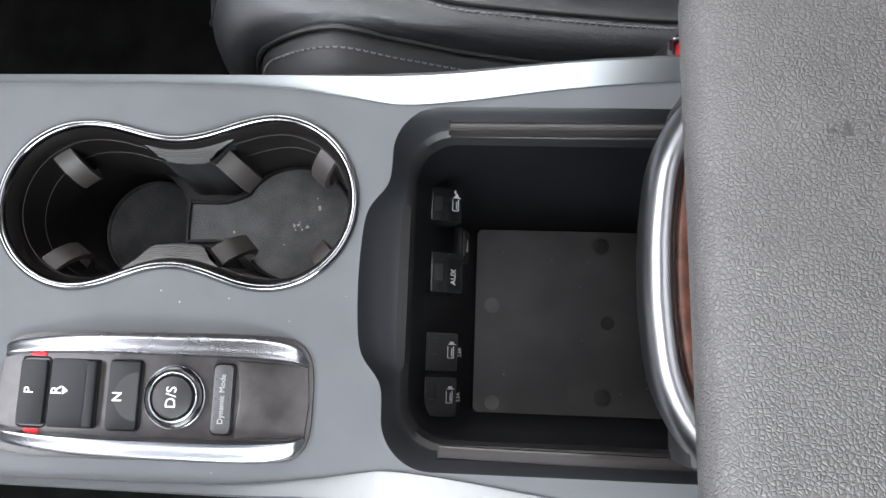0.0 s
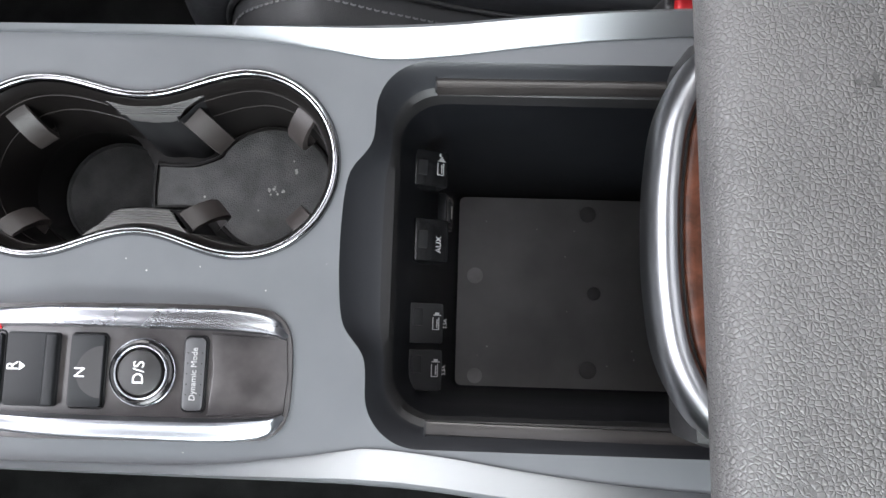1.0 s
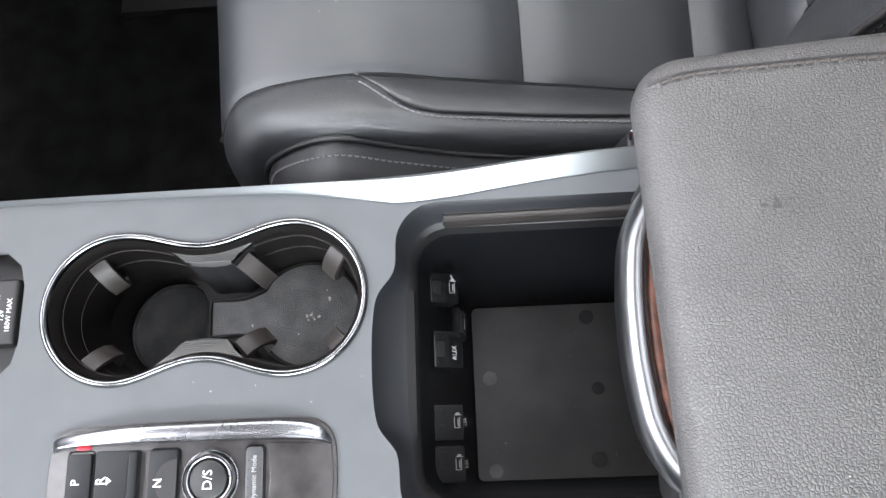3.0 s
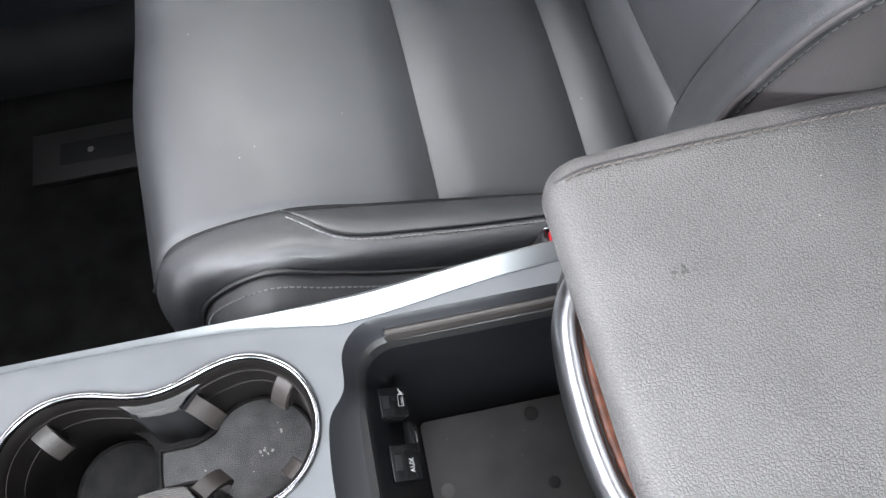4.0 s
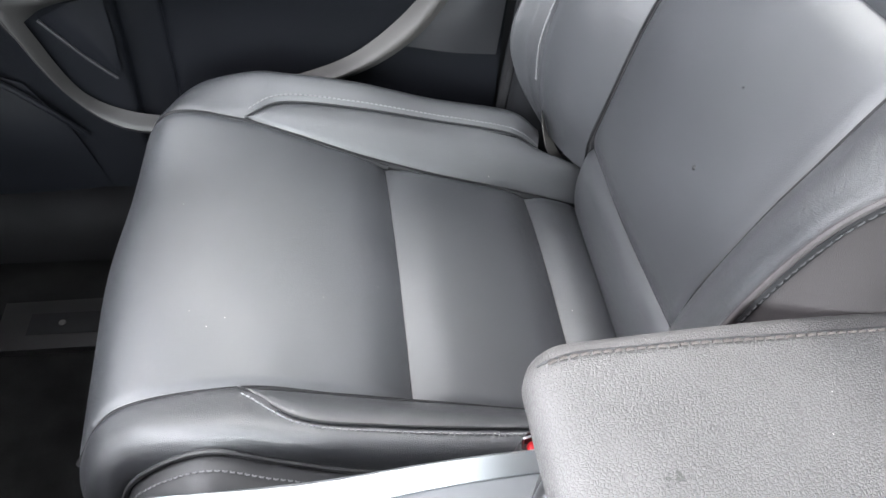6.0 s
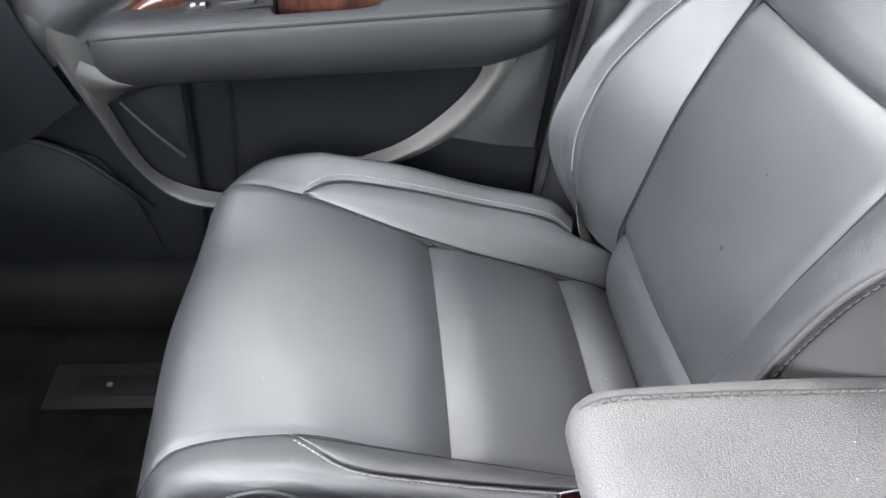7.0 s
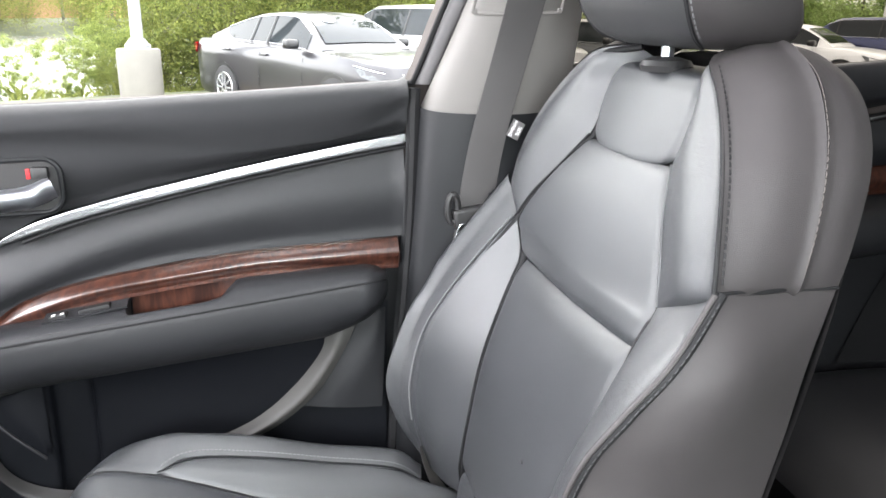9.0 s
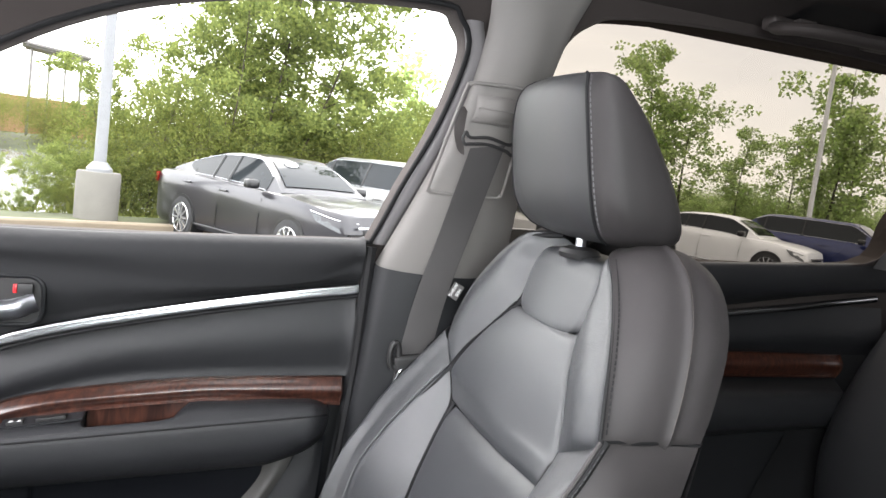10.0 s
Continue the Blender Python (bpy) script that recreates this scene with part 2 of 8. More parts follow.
TINTED = glass("privacy_glass", (0.135, 0.124, 0.105))
FRAMEGREY = material("door_frame_plastic", (0.15, 0.143, 0.146), 0.5, grain=0.1, scale=1500)
GRABGREY = material("grab_handle_plastic", (0.05, 0.043, 0.041), 0.5, grain=0.15, scale=1500)
FLAP = material("cup_grip_plastic", (0.030, 0.025, 0.0235), 0.5, grain=0.12, scale=1500)
BINFLOOR = material("dusty_bin_floor", (0.165, 0.160, 0.158), 0.6, grain=0.2, scale=1500, vary=0.2, blotch=16, spec=0.3)
RUNNER = material("glossy_brown_runner", (0.028, 0.025, 0.024), 0.3, vary=0.2, blotch=30, spec=0.35)
DUST = material("pale_dust", (0.36, 0.35, 0.34), 0.9, vary=0.3, blotch=300)
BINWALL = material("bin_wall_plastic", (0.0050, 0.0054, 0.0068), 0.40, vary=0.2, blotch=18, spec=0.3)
DIMPLE = material("shallow_dimple_plastic", (0.075, 0.073, 0.072), 0.6, vary=0.2, blotch=60)
PALE_DIMPLE = material("worn_dimple_plastic", (0.24, 0.235, 0.23), 0.6, vary=0.2, blotch=60)
GRIME = material("dark_grime", (0.052, 0.050, 0.049), 0.7, vary=0.3, blotch=200)
RAIL = material("brushed_silver_rail", (0.28, 0.288, 0.30), 0.40, metal=0.75, vary=0.04, wear=0.02)
BOW = material("dark_polished_chrome", (0.30, 0.305, 0.315), 0.30, metal=1, vary=0.05, wear=0.03)
BRIGHTSTRIP = material("bright_trim_strip", (0.40, 0.41, 0.42), 0.24, metal=1, vary=0.04, wear=0.02)
GASKET = material("black_rubber_seal", (0.013, 0.013, 0.014), 0.6, vary=0.2, spec=0.2)
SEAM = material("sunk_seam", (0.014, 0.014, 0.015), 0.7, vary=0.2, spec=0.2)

from mathutils.bvhtree import BVHTree

# ---- building helpers ----
def V(*a):
    return Vector(a)


def thing(name, label, category, at=(0, 0, 0), group="", kind=""):
    """A top-level thing: an Empty at its base that carries the parts."""
    ob = new(name)
    ob.empty_display_size = 0.05
    ob.location = at
    return tagged(ob, label, category, group, kind)


def base_of(ob):
    return ob.location + (base_of(ob.parent) if ob.parent else V(0, 0, 0))


def part(name, bm, mat, parent=None, label="", smooth=True, kind=""):
    """Links a bmesh in world places as one mesh object under a thing or a part."""
    me = bpy.data.meshes.new(name)
    if parent:
        bmesh.ops.translate(bm, verts=bm.verts[:], vec=-base_of(parent))
    bm.to_mesh(me)
    bm.free()
    me.materials.append(mat)
    if smooth:
        me.polygons.foreach_set("use_smooth", [True] * len(me.polygons))
        me.set_sharp_from_angle(angle=radians(38))
    ob = new(name, me)
    ob.parent = parent
    return tagged(ob, label, kind=kind)


def whole(name, bm, mat, label, category, at=(0, 0, 0), group="", kind="", smooth=True):
    """A top-level thing that is one mesh."""
    bmesh.ops.translate(bm, verts=bm.verts[:], vec=-V(*at))
    ob = part(name, bm, mat, smooth=smooth)
    ob.location = at
    return tagged(ob, label, category, group, kind)


def curve(points, n, closed=False):
    """n + 1 places along a smooth line through the points."""
    p = [Vector(q) for q in points]
    k = len(p)
    out = []
    span = k if closed else k - 1
    for i in range(n if closed else n + 1):
        u = i / n * span
        a = min(int(u), span - 1)
        f = u - a
        if closed:
            q = [p[(a + d) % k] for d in (-1, 0, 1, 2)]
        else:
            q = [p[a - 1] if a else 2 * p[0] - p[1], p[a], p[a + 1], p[a + 2] if a + 2 < k else 2 * p[-1] - p[-2]]
        out.append(0.5 * (2 * q[1] + (q[2] - q[0]) * f + (2 * q[0] - 5 * q[1] + 4 * q[2] - q[3]) * f * f + (3 * q[1] - q[0] - 3 * q[2] + q[3]) * f ** 3))
    return out


def grid_mesh(rows, closed_u=False, closed_v=False, flip=False):
    """Quads over rows of places."""
    bm = bmesh.new()
    vs = [[bm.verts.new(p) for p in row] for row in rows]
    nr, nc = len(vs), len(vs[0])
    for i in range(nr if closed_u else nr - 1):
        for j in range(nc if closed_v else nc - 1):
            f = [vs[i][j], vs[(i + 1) % nr][j], vs[(i + 1) % nr][(j + 1) % nc], vs[i][(j + 1) % nc]]
            bm.faces.new(f[::-1] if flip else f)
    return bm


def skin(rails, nu=40, nv=16, puff=0.0, reach=0.012, edges="abcd", flip=False, hem=0.0, ends=None):
    """A padded panel between lines that run side by side; its edges sink by puff over reach. a, c: first and last line; b, d: ends. hem: depth of a turned-in edge. ends: puff and reach of the ends, if they differ."""
    lines = [curve(r, nu) for r in rails]
    rows = [curve([ln[i] for ln in lines], nv) if len(lines) > 2 else [lines[0][i].lerp(lines[1][i], j / nv) for j in range(nv + 1)] for i in range(nu + 1)]
    if puff or hem:
        far = 1e9
        nrm = []
        for i in range(nu + 1):
            line = []
            for j in range(nv + 1):
                du = rows[min(i + 1, nu)][j] - rows[max(i - 1, 0)][j]
                dv = rows[i][min(j + 1, nv)] - rows[i][max(j - 1, 0)]
                n = du.cross(dv)
                line.append(n.normalized() if n.length > 1e-12 else V(0, 0, 0))
            nrm.append(line)
        s = -1 if flip else 1
        deep = []
        for i in range(nu + 1):
            ds = [0.0]
            for j in range(nv):
                ds.append(ds[-1] + (rows[i][j + 1] - rows[i][j]).length)
            for j in range(nv + 1):
                d = min(ds[j] if "a" in edges else far, ds[-1] - ds[j] if "c" in edges else far)
                e = min((rows[i][j] - rows[0][j]).length if "b" in edges else far, (rows[i][j] - rows[nu][j]).length if "d" in edges else far)
                p2, r2 = ends or (puff, reach)
                k, q = max(0.0, 1 - d / reach), max(0.0, 1 - e / r2)
                deep.append(math.hypot(puff * k * k, p2 * q * q))
        rows = [[rows[i][j] - nrm[i][j] * s * deep[i * (nv + 1) + j] for j in range(nv + 1)] for i in range(nu + 1)]
        if hem:
            for i in range(nu + 1):
                rows[i] = [rows[i][0] - nrm[i][0] * s * hem] + rows[i] + [rows[i][-1] - nrm[i][-1] * s * hem]
            first = [rows[0][j] - nrm[0][min(max(j - 1, 0), nv)] * s * hem for j in range(nv + 3)]
            last = [rows[nu][j] - nrm[nu][min(max(j - 1, 0), nv)] * s * hem for j in range(nv + 3)]
            rows = [first] + rows + [last]
    return grid_mesh(rows, flip=flip)


def sweep(path, profile, up=(0, 0, 1), closed=False, cap=True, size=None):
    """Carries a closed outline (sideways, up) along a path. size: factor along the way, 0 to 1."""
    p = [Vector(q) for q in path]
    k = len(p)
    rows = []
    for i in range(k):
        d = (p[(i + 1) % k] - p[i - 1]) if closed else p[min(i + 1, k - 1)] - p[max(i - 1, 0)]
        d.normalize()
        side = d.cross(Vector(up)).normalized()
        top = side.cross(d)
        f = size(i / (k - 1)) if size else 1
        rows.append([p[i] + side * a * f + top * b * f for a, b in profile])
    bm = grid_mesh(rows, closed_u=closed, closed_v=True)
    if cap and not closed:
        bm.verts.ensure_lookup_table()
        m = len(profile)
        bm.faces.new(bm.verts[:m])
        bm.faces.new(bm.verts[-m:][::-1])
    bmesh.ops.recalc_face_normals(bm, faces=bm.faces[:])
    return bm


def ring(r, n=8, flat=1.0):
    return [(r * math.cos(2 * math.pi * i / n), flat * r * math.sin(2 * math.pi * i / n)) for i in range(n)]


def tube(path, r, n=8, closed=False, up=(0, 0, 1), size=None):
    return sweep(path, ring(r, n), up, closed, size=size)


def box(size, at, bevel=0.0, seg=2, turn=None):
    bm = bmesh.new()
    bmesh.ops.create_cube(bm, size=1)
    bmesh.ops.scale(bm, vec=size, verts=bm.verts[:])
    if bevel:
        bmesh.ops.bevel(bm, geom=bm.edges[:], offset=bevel, segments=seg, profile=0.6, affect="EDGES")
    if turn:
        bmesh.ops.rotate(bm, verts=bm.verts[:], matrix=Euler([radians(a) for a in turn]).to_matrix())
    bmesh.ops.translate(bm, verts=bm.verts[:], vec=at)
    return bm


def prism(outline, depth, bevel=0.0, seg=2):
    """A flat outline of places, thickened by the vector depth; its far rim is bevelled."""
    bm = bmesh.new()
    f = bm.faces.new([bm.verts.new(p) for p in outline])
    f.normal_update()
    d = Vector(depth)
    if f.normal.dot(d) > 0:
        f.normal_flip()
    r = bmesh.ops.extrude_face_region(bm, geom=[f])
    top = [g for g in r["geom"] if isinstance(g, bmesh.types.BMVert)]
    bmesh.ops.translate(bm, verts=top, vec=d)
    bmesh.ops.recalc_face_normals(bm, faces=bm.faces[:])
    if bevel:
        ts = set(top)
        rim = [e for e in bm.edges if e.verts[0] in ts and e.verts[1] in ts]
        bmesh.ops.bevel(bm, geom=rim, offset=bevel, segments=seg, profile=0.6, affect="EDGES")
    return bm


def lathe(profile, at, n=32, axis="z"):
    """Turns (radius, height) round an axis through at."""
    rows = []
    for r, h in profile:
        row = []
        for i in range(n):
            a = 2 * math.pi * i / n
            c, s = r * math.cos(a), r * math.sin(a)
            row.append(Vector(at) + (V(c, s, h) if axis == "z" else V(c, h, s) if axis == "y" else V(h, c, s)))
        rows.append(row)
    bm = grid_mesh(rows, closed_v=True)
    bm.verts.ensure_lookup_table()
    bmesh.ops.holes_fill(bm, edges=bm.edges[:], sides=n)
    bmesh.ops.recalc_face_normals(bm, faces=bm.faces[:])
    return bm


def merge(*bms):
    out = bmesh.new()
    for b in bms:
        me = bpy.data.meshes.new("tmp")
        b.to_mesh(me)
        b.free()
        out.from_mesh(me)
        bpy.data.meshes.remove(me)
    return out


def rounded(w, h, r, n=6):
    """A rounded rectangle about the origin, counter-clockwise."""
    out = []
    for cx, cy, a0 in ((w / 2 - r, h / 2 - r, 0), (-w / 2 + r, h / 2 - r, 90), (-w / 2 + r, -h / 2 + r, 180), (w / 2 - r, -h / 2 + r, 270)):
        out += [(cx + r * math.cos(radians(a0 + 90 * i / n)), cy + r * math.sin(radians(a0 + 90 * i / n))) for i in range(n + 1)]
    return out


def settled(line, holders, out, n=120, offset=0.0, reach=0.03):
    """A line laid down on the surface of some parts, coming from the out side."""
    o = Vector(out).normalized()
    trees = []
    for ob in holders:
        base = base_of(ob)
        trees.append(BVHTree.FromPolygons([v.co + base for v in ob.data.vertices], [tuple(q.vertices) for q in ob.data.polygons]))
    done = []
    for p in curve(line, n):
        spots = [h[0] for h in (t.ray_cast(p + o * reach, -o, 3 * reach) for t in trees) if h[0] is not None]
        best = max(spots, key=lambda q: q.dot(o)) if spots else p
        done.append(best + o * offset)
    return done


def stitching(line, out, pitch=0.0062, length=0.0042, r=0.0007, lift=0.0006):
    """Short thread strokes along a line, lifted along out."""
    pts = curve(line, 400)
    run = [0.0]
    for a, b in zip(pts, pts[1:]):
        run.append(run[-1] + (b - a).length)

    def spot(s):
        i = min(max(np.searchsorted(run, s) - 1, 0), len(pts) - 2)
        f = (s - run[i]) / max(run[i + 1] - run[i], 1e-9)
        return pts[i].lerp(pts[i + 1], f)
    bm = bmesh.new()
    o = Vector(out).normalized()
    s = pitch
    while s + length < run[-1]:
        a, b = spot(s) + o * lift, spot(s + length) + o * lift
        d = (b - a).normalized()
        side = d.cross(o).normalized() * r
        up = o * r
        ends = [[bm.verts.new(q + w) for w in (side, up, -side, -up)] for q in (a, a.lerp(b, 0.5) + o * r * 0.8, b)]
        for e, g in zip(ends, ends[1:]):
            for i in range(4):
                bm.faces.new((e[i], g[i], g[(i + 1) % 4], e[(i + 1) % 4]))
        bm.faces.new(ends[0][::-1])
        bm.faces.new(ends[-1])
        s += pitch
    return bm


def writing(text, size, m, depth=0.0003):
    """Letters as a bmesh, centred, laid by the pose m."""
    cu = bpy.data.curves.new("letters", "FONT")
    cu.body, cu.size, cu.align_x, cu.align_y, cu.extrude, cu.resolution_u = text, size, "CENTER", "CENTER", depth, 3
    ob = new("letters", cu)
    me = bpy.data.meshes.new_from_object(ob)
    bpy.data.objects.remove(ob)
    bm = bmesh.new()
    bm.from_mesh(me)
    bmesh.ops.transform(bm, matrix=m, verts=bm.verts[:])
    bpy.data.meshes.remove(me)
    return bm

# ---- the car's shell ----
SEAT_Y = 0.512
AXIS = 0.1035


def side_y(z):
    """The inner face of the car's side: upright below the windows, leaning in above."""
    return 0.865 if z < 1.38 else 0.865 - 0.5 * (z - 1.38)


whole("floor", box((3.6, 1.95, 0.03), (0.45, AXIS, 0.535), 0.004), CARPET, "black carpeted car floor with worn pile", "floor", kind="structure")


def cut_slab(outline, holes, thick, z_of=None):
    """A sheet of (x, y) outline with holes, thickened downwards."""
    bm = bmesh.new()
    edges = []
    for loop in (outline, *holes):
        vs = [bm.verts.new((x, y, 0)) for x, y in loop]
        edges += [bm.edges.new((a, b)) for a, b in zip(vs, vs[1:] + vs[:1])]
    bmesh.ops.triangle_fill(bm, use_beauty=True, use_dissolve=False, edges=edges)
    for f in bm.faces:
        if f.normal.z < 0:
            f.normal_flip()
    r = bmesh.ops.extrude_face_region(bm, geom=bm.faces[:])
    bmesh.ops.translate(bm, verts=[g for g in r["geom"] if isinstance(g, bmesh.types.BMVert)], vec=(0, 0, -thick))
    bmesh.ops.recalc_face_normals(bm, faces=bm.faces[:])
    return bm


def wall_with_openings(outline, holes, thick, lay):
    """A sheet of (u, v) outline with openings; lay turns (u, v, depth) into a place."""
    bm = cut_slab(outline, holes, thick)
    for v in bm.verts:
        v.co = lay(v.co.x, v.co.y, v.co.z)
    bmesh.ops.recalc_face_normals(bm, faces=bm.faces[:])
    return bm


def lean_out(u, v, w):
    """Side of the car, passenger side: u along, v up, w outward (negative)."""
    return V(u, side_y(v) - w, v)


FRONT_WINDOW = [(x, z) for x, y, z in curve([(-0.75, 0, 1.352), (-0.23, 0, 1.372), (0.04, 0, 1.386), (0.20, 0, 1.3975), (0.286, 0, 1.4035), (0.298, 0, 1.412), (0.325, 0, 1.50), (0.358, 0, 1.60), (0.373, 0, 1.70),
                                             (0.353, 0, 1.738), (0.319, 0, 1.752), (0.15, 0, 1.737), (-0.022, 0, 1.703), (-0.152, 0, 1.655), (-0.30, 0, 1.575), (-0.55, 0, 1.455)], 70, closed=True)]
REAR_WINDOW = [(x, z) for x, y, z in curve([(0.53, 0, 1.405), (0.70, 0, 1.412), (0.90, 0, 1.425), (1.262, 0, 1.455), (1.285, 0, 1.55), (1.300, 0, 1.66), (1.262, 0, 1.768),
                                            (1.05, 0, 1.789), (0.773, 0, 1.790), (0.60, 0, 1.780), (0.545, 0, 1.764), (0.513, 0, 1.725), (0.507, 0, 1.64), (0.515, 0, 1.50)], 70, closed=True)]
side_wall = wall_with_openings([(-0.95, 1.30), (2.1, 1.30), (2.1, 1.60), (1.95, 1.82), (-0.2, 1.82), (-0.95, 1.40)], [FRONT_WINDOW, REAR_WINDOW], 0.05, lambda u, v, w: lean_out(u, v, w - 0.012))
part("wall_passenger_side", side_wall, FABRIC, label="grey cloth-lined upper side of the car with window openings", kind="structure")
part("wall_lower_side", box((3.1, 0.05, 0.85), (0.55, 0.935, 0.90), 0.004), DARK, label="dark lower side of the car body", kind="structure")


def roof_line(x, y):
    return 1.845 - 0.06 * ((y - AXIS) / 0.62) ** 4 - 0.08 * max(0, (-0.1 - x) / 0.7) ** 2


# the opening in the headliner is unseen, added to let light down
ceiling_bm = grid_mesh([[V(x, y, roof_line(x, y)) for y in np.linspace(AXIS - 0.62, AXIS + 0.62, 25)] for x in np.linspace(-0.75, 2.1, 39)], flip=True)
bmesh.ops.delete(ceiling_bm, geom=[f for f in ceiling_bm.faces if -0.16 < f.calc_center_median().x < 0.50 and abs(f.calc_center_median().y - AXIS) < 0.36], context="FACES")
part("ceiling", ceiling_bm, FABRIC, label="grey woven headliner of the car with an added roof opening", kind="structure")
part("window_3", box((0.72, 0.78, 0.004), (0.17, AXIS, 1.862)), SMOKED, label="added glass roof panel, out of view", kind="structure")
# the driver's side, front and back close the cabin; they stay out of view
part("wall_driver_side", wall_with_openings([(-0.95, 0.55), (2.1, 0.55), (2.1, 1.60), (1.95, 1.82), (-0.2, 1.82), (-0.95, 1.40)],
     [[(-0.70, 1.37), (0.29, 1.40), (0.36, 1.72), (0.0, 1.71), (-0.35, 1.56)], [(0.52, 1.41), (1.22, 1.45), (1.1, 1.75), (0.55, 1.75)]], 0.05,
     lambda u, v, w: V(u, 2 * AXIS - side_y(v) + w - 0.01, v)), DARK, label="dark trim of the driver's side", kind="structure")
part("wall_rear", box((0.05, 1.7, 0.85), (2.1, AXIS, 0.97), 0.004), DARK, label="dark trim at the back of the car", kind="structure")
part("dashboard", skin([[(-0.62, AXIS - 0.75, 0.62), (-0.60, AXIS, 0.62), (-0.62, AXIS + 0.75, 0.62)], [(-0.56, AXIS - 0.75, 1.0), (-0.54, AXIS, 1.0), (-0.56, AXIS + 0.75, 1.0)],
                        [(-0.66, AXIS - 0.75, 1.24), (-0.62, AXIS, 1.24), (-0.66, AXIS + 0.75, 1.24)], [(-1.2, AXIS - 0.75, 1.28), (-1.2, AXIS, 1.28), (-1.2, AXIS + 0.75, 1.28)]], 16, 16),
     DARK, label="dark moulded dashboard", kind="structure")
part("wall_front", box((0.05, 1.7, 0.75), (-1.22, AXIS, 0.90), 0.004), DARK, label="dark bulkhead below the windscreen", kind="structure")


def pane(name, outline, mat, inset, label):
    bm = bmesh.new()
    vs = [bm.verts.new(lean_out(u, v, -inset)) for u, v in outline]
    bm.faces.new(vs)
    bmesh.ops.triangulate(bm, faces=bm.faces[:])
    ob = part(name, bm, mat, label=label, smooth=False, kind="structure")
    ob.visible_shadow = False
    return ob


# unseen panes; the tinted ones are added to dim the rear cabin
part("window_4", box((0.006, 1.36, 0.46), (2.092, AXIS, 1.60)), TINTED, label="dark tailgate glass", kind="structure")
for name, mat, loop in (("window_5", CLEAR, [(-0.70, 1.37), (0.29, 1.40), (0.36, 1.72), (0.0, 1.71), (-0.35, 1.56)]), ("window_6", TINTED, [(0.52, 1.41), (1.22, 1.45), (1.1, 1.75), (0.55, 1.75)])):
    part(name, prism([V(u, 2 * AXIS - side_y(v) - 0.03, v) for u, v in loop], (0, -0.004, 0)), mat, label="side glass of the driver's side", smooth=False, kind="structure")
window_1 = pane("window_1", FRONT_WINDOW, CLEAR, 0.028, "clear front door window glass")
window_2 = pane("window_2", REAR_WINDOW, TINTED, 0.014, "brown privacy glass of the rear door")
for loop, holder, r, mat, d in ((FRONT_WINDOW, window_1, 0.004, GASKET, 0.0), (REAR_WINDOW, window_2, 0.0025, FABRIC, -0.011)):
    part("window_seal", tube([lean_out(u, v, d) for u, v in loop], r, 8, closed=True, up=(0, 1, 0)), mat, holder, "thin window seal")
frame_line = [(0.300, 1.402), (0.318, 1.46), (0.338, 1.52), (0.362, 1.60), (0.377, 1.69), (0.362, 1.738)]
part("door_frame", skin([[lean_out(u + a, v, d) for u, v in frame_line] for a, d in ((-0.004, -0.012), (0.002, 0.004), (0.014, 0.008), (0.022, 0.002))], 30, 10, flip=True), FRAMEGREY, window_1, "grey inner frame of the door")

# ---- B-pillar, belt anchor and belt ----
pillar = thing("pillar_trim", "pale grey upper pillar trim above a dark lower cover", "pillar trim", (0.40, 0.86, 0.62))
up_rails = [[(0.303, side_y(1.372) - 0.012, 1.372), (0.345, side_y(1.5) - 0.014, 1.5), (0.378, side_y(1.62) - 0.014, 1.62), (0.388, side_y(1.72) - 0.012, 1.72), (0.382, side_y(1.80), 1.80)],
            [(0.33, side_y(1.365) - 0.045, 1.365), (0.37, side_y(1.5) - 0.045, 1.5), (0.40, side_y(1.62) - 0.04, 1.62), (0.415, side_y(1.72) - 0.03, 1.72), (0.42, side_y(1.80) - 0.005, 1.80)],
            [(0.43, side_y(1.36) - 0.055, 1.36), (0.44, side_y(1.5) - 0.052, 1.5), (0.45, side_y(1.62) - 0.046, 1.62), (0.46, side_y(1.72) - 0.035, 1.72), (0.46, side_y(1.80) - 0.005, 1.80)],
            [(0.53, side_y(1.37) - 0.012, 1.37), (0.518, side_y(1.5) - 0.014, 1.5), (0.507, side_y(1.62) - 0.014, 1.62), (0.512, side_y(1.72) - 0.012, 1.72), (0.535, side_y(1.80), 1.80)]]
part("upper_trim", skin(up_rails, 24, 20, 0.006, 0.012, "ac", flip=True), PILLAR, pillar, "pale grey plastic upper trim")
low_rails = [[(0.292, 0.852, 1.375), (0.285, 0.852, 1.20), (0.270, 0.850, 1.0), (0.262, 0.852, 0.80), (0.262, 0.852, 0.62)],
             [(0.33, 0.810, 1.368), (0.315, 0.810, 1.20), (0.300, 0.806, 1.0), (0.29, 0.806, 0.80), (0.29, 0.806, 0.62)],
             [(0.44, 0.800, 1.366), (0.44, 0.80, 1.20), (0.44, 0.796, 1.0), (0.45, 0.796, 0.80), (0.45, 0.796, 0.62)],
             [(0.54, 0.850, 1.372), (0.56, 0.852, 1.20), (0.58, 0.852, 1.0), (0.58, 0.852, 0.80), (0.58, 0.852, 0.62)]]
part("lower_cover", skin(low_rails, 24, 20, 0.005, 0.012, "ac", flip=True), DARK, pillar, "black plastic lower cover")
corners = [(0.372, 1.655), (0.465, 1.657), (0.470, 1.500), (0.352, 1.497)]
bead = []
for k in range(4):
    p, a, b = (Vector((*corners[(k + d) % 4], 0)) for d in (0, -1, 1))
    u, w = (a - p).normalized() * 0.014, (b - p).normalized() * 0.014
    bead += [p + u, p + (u + w) * 0.28, p + w]
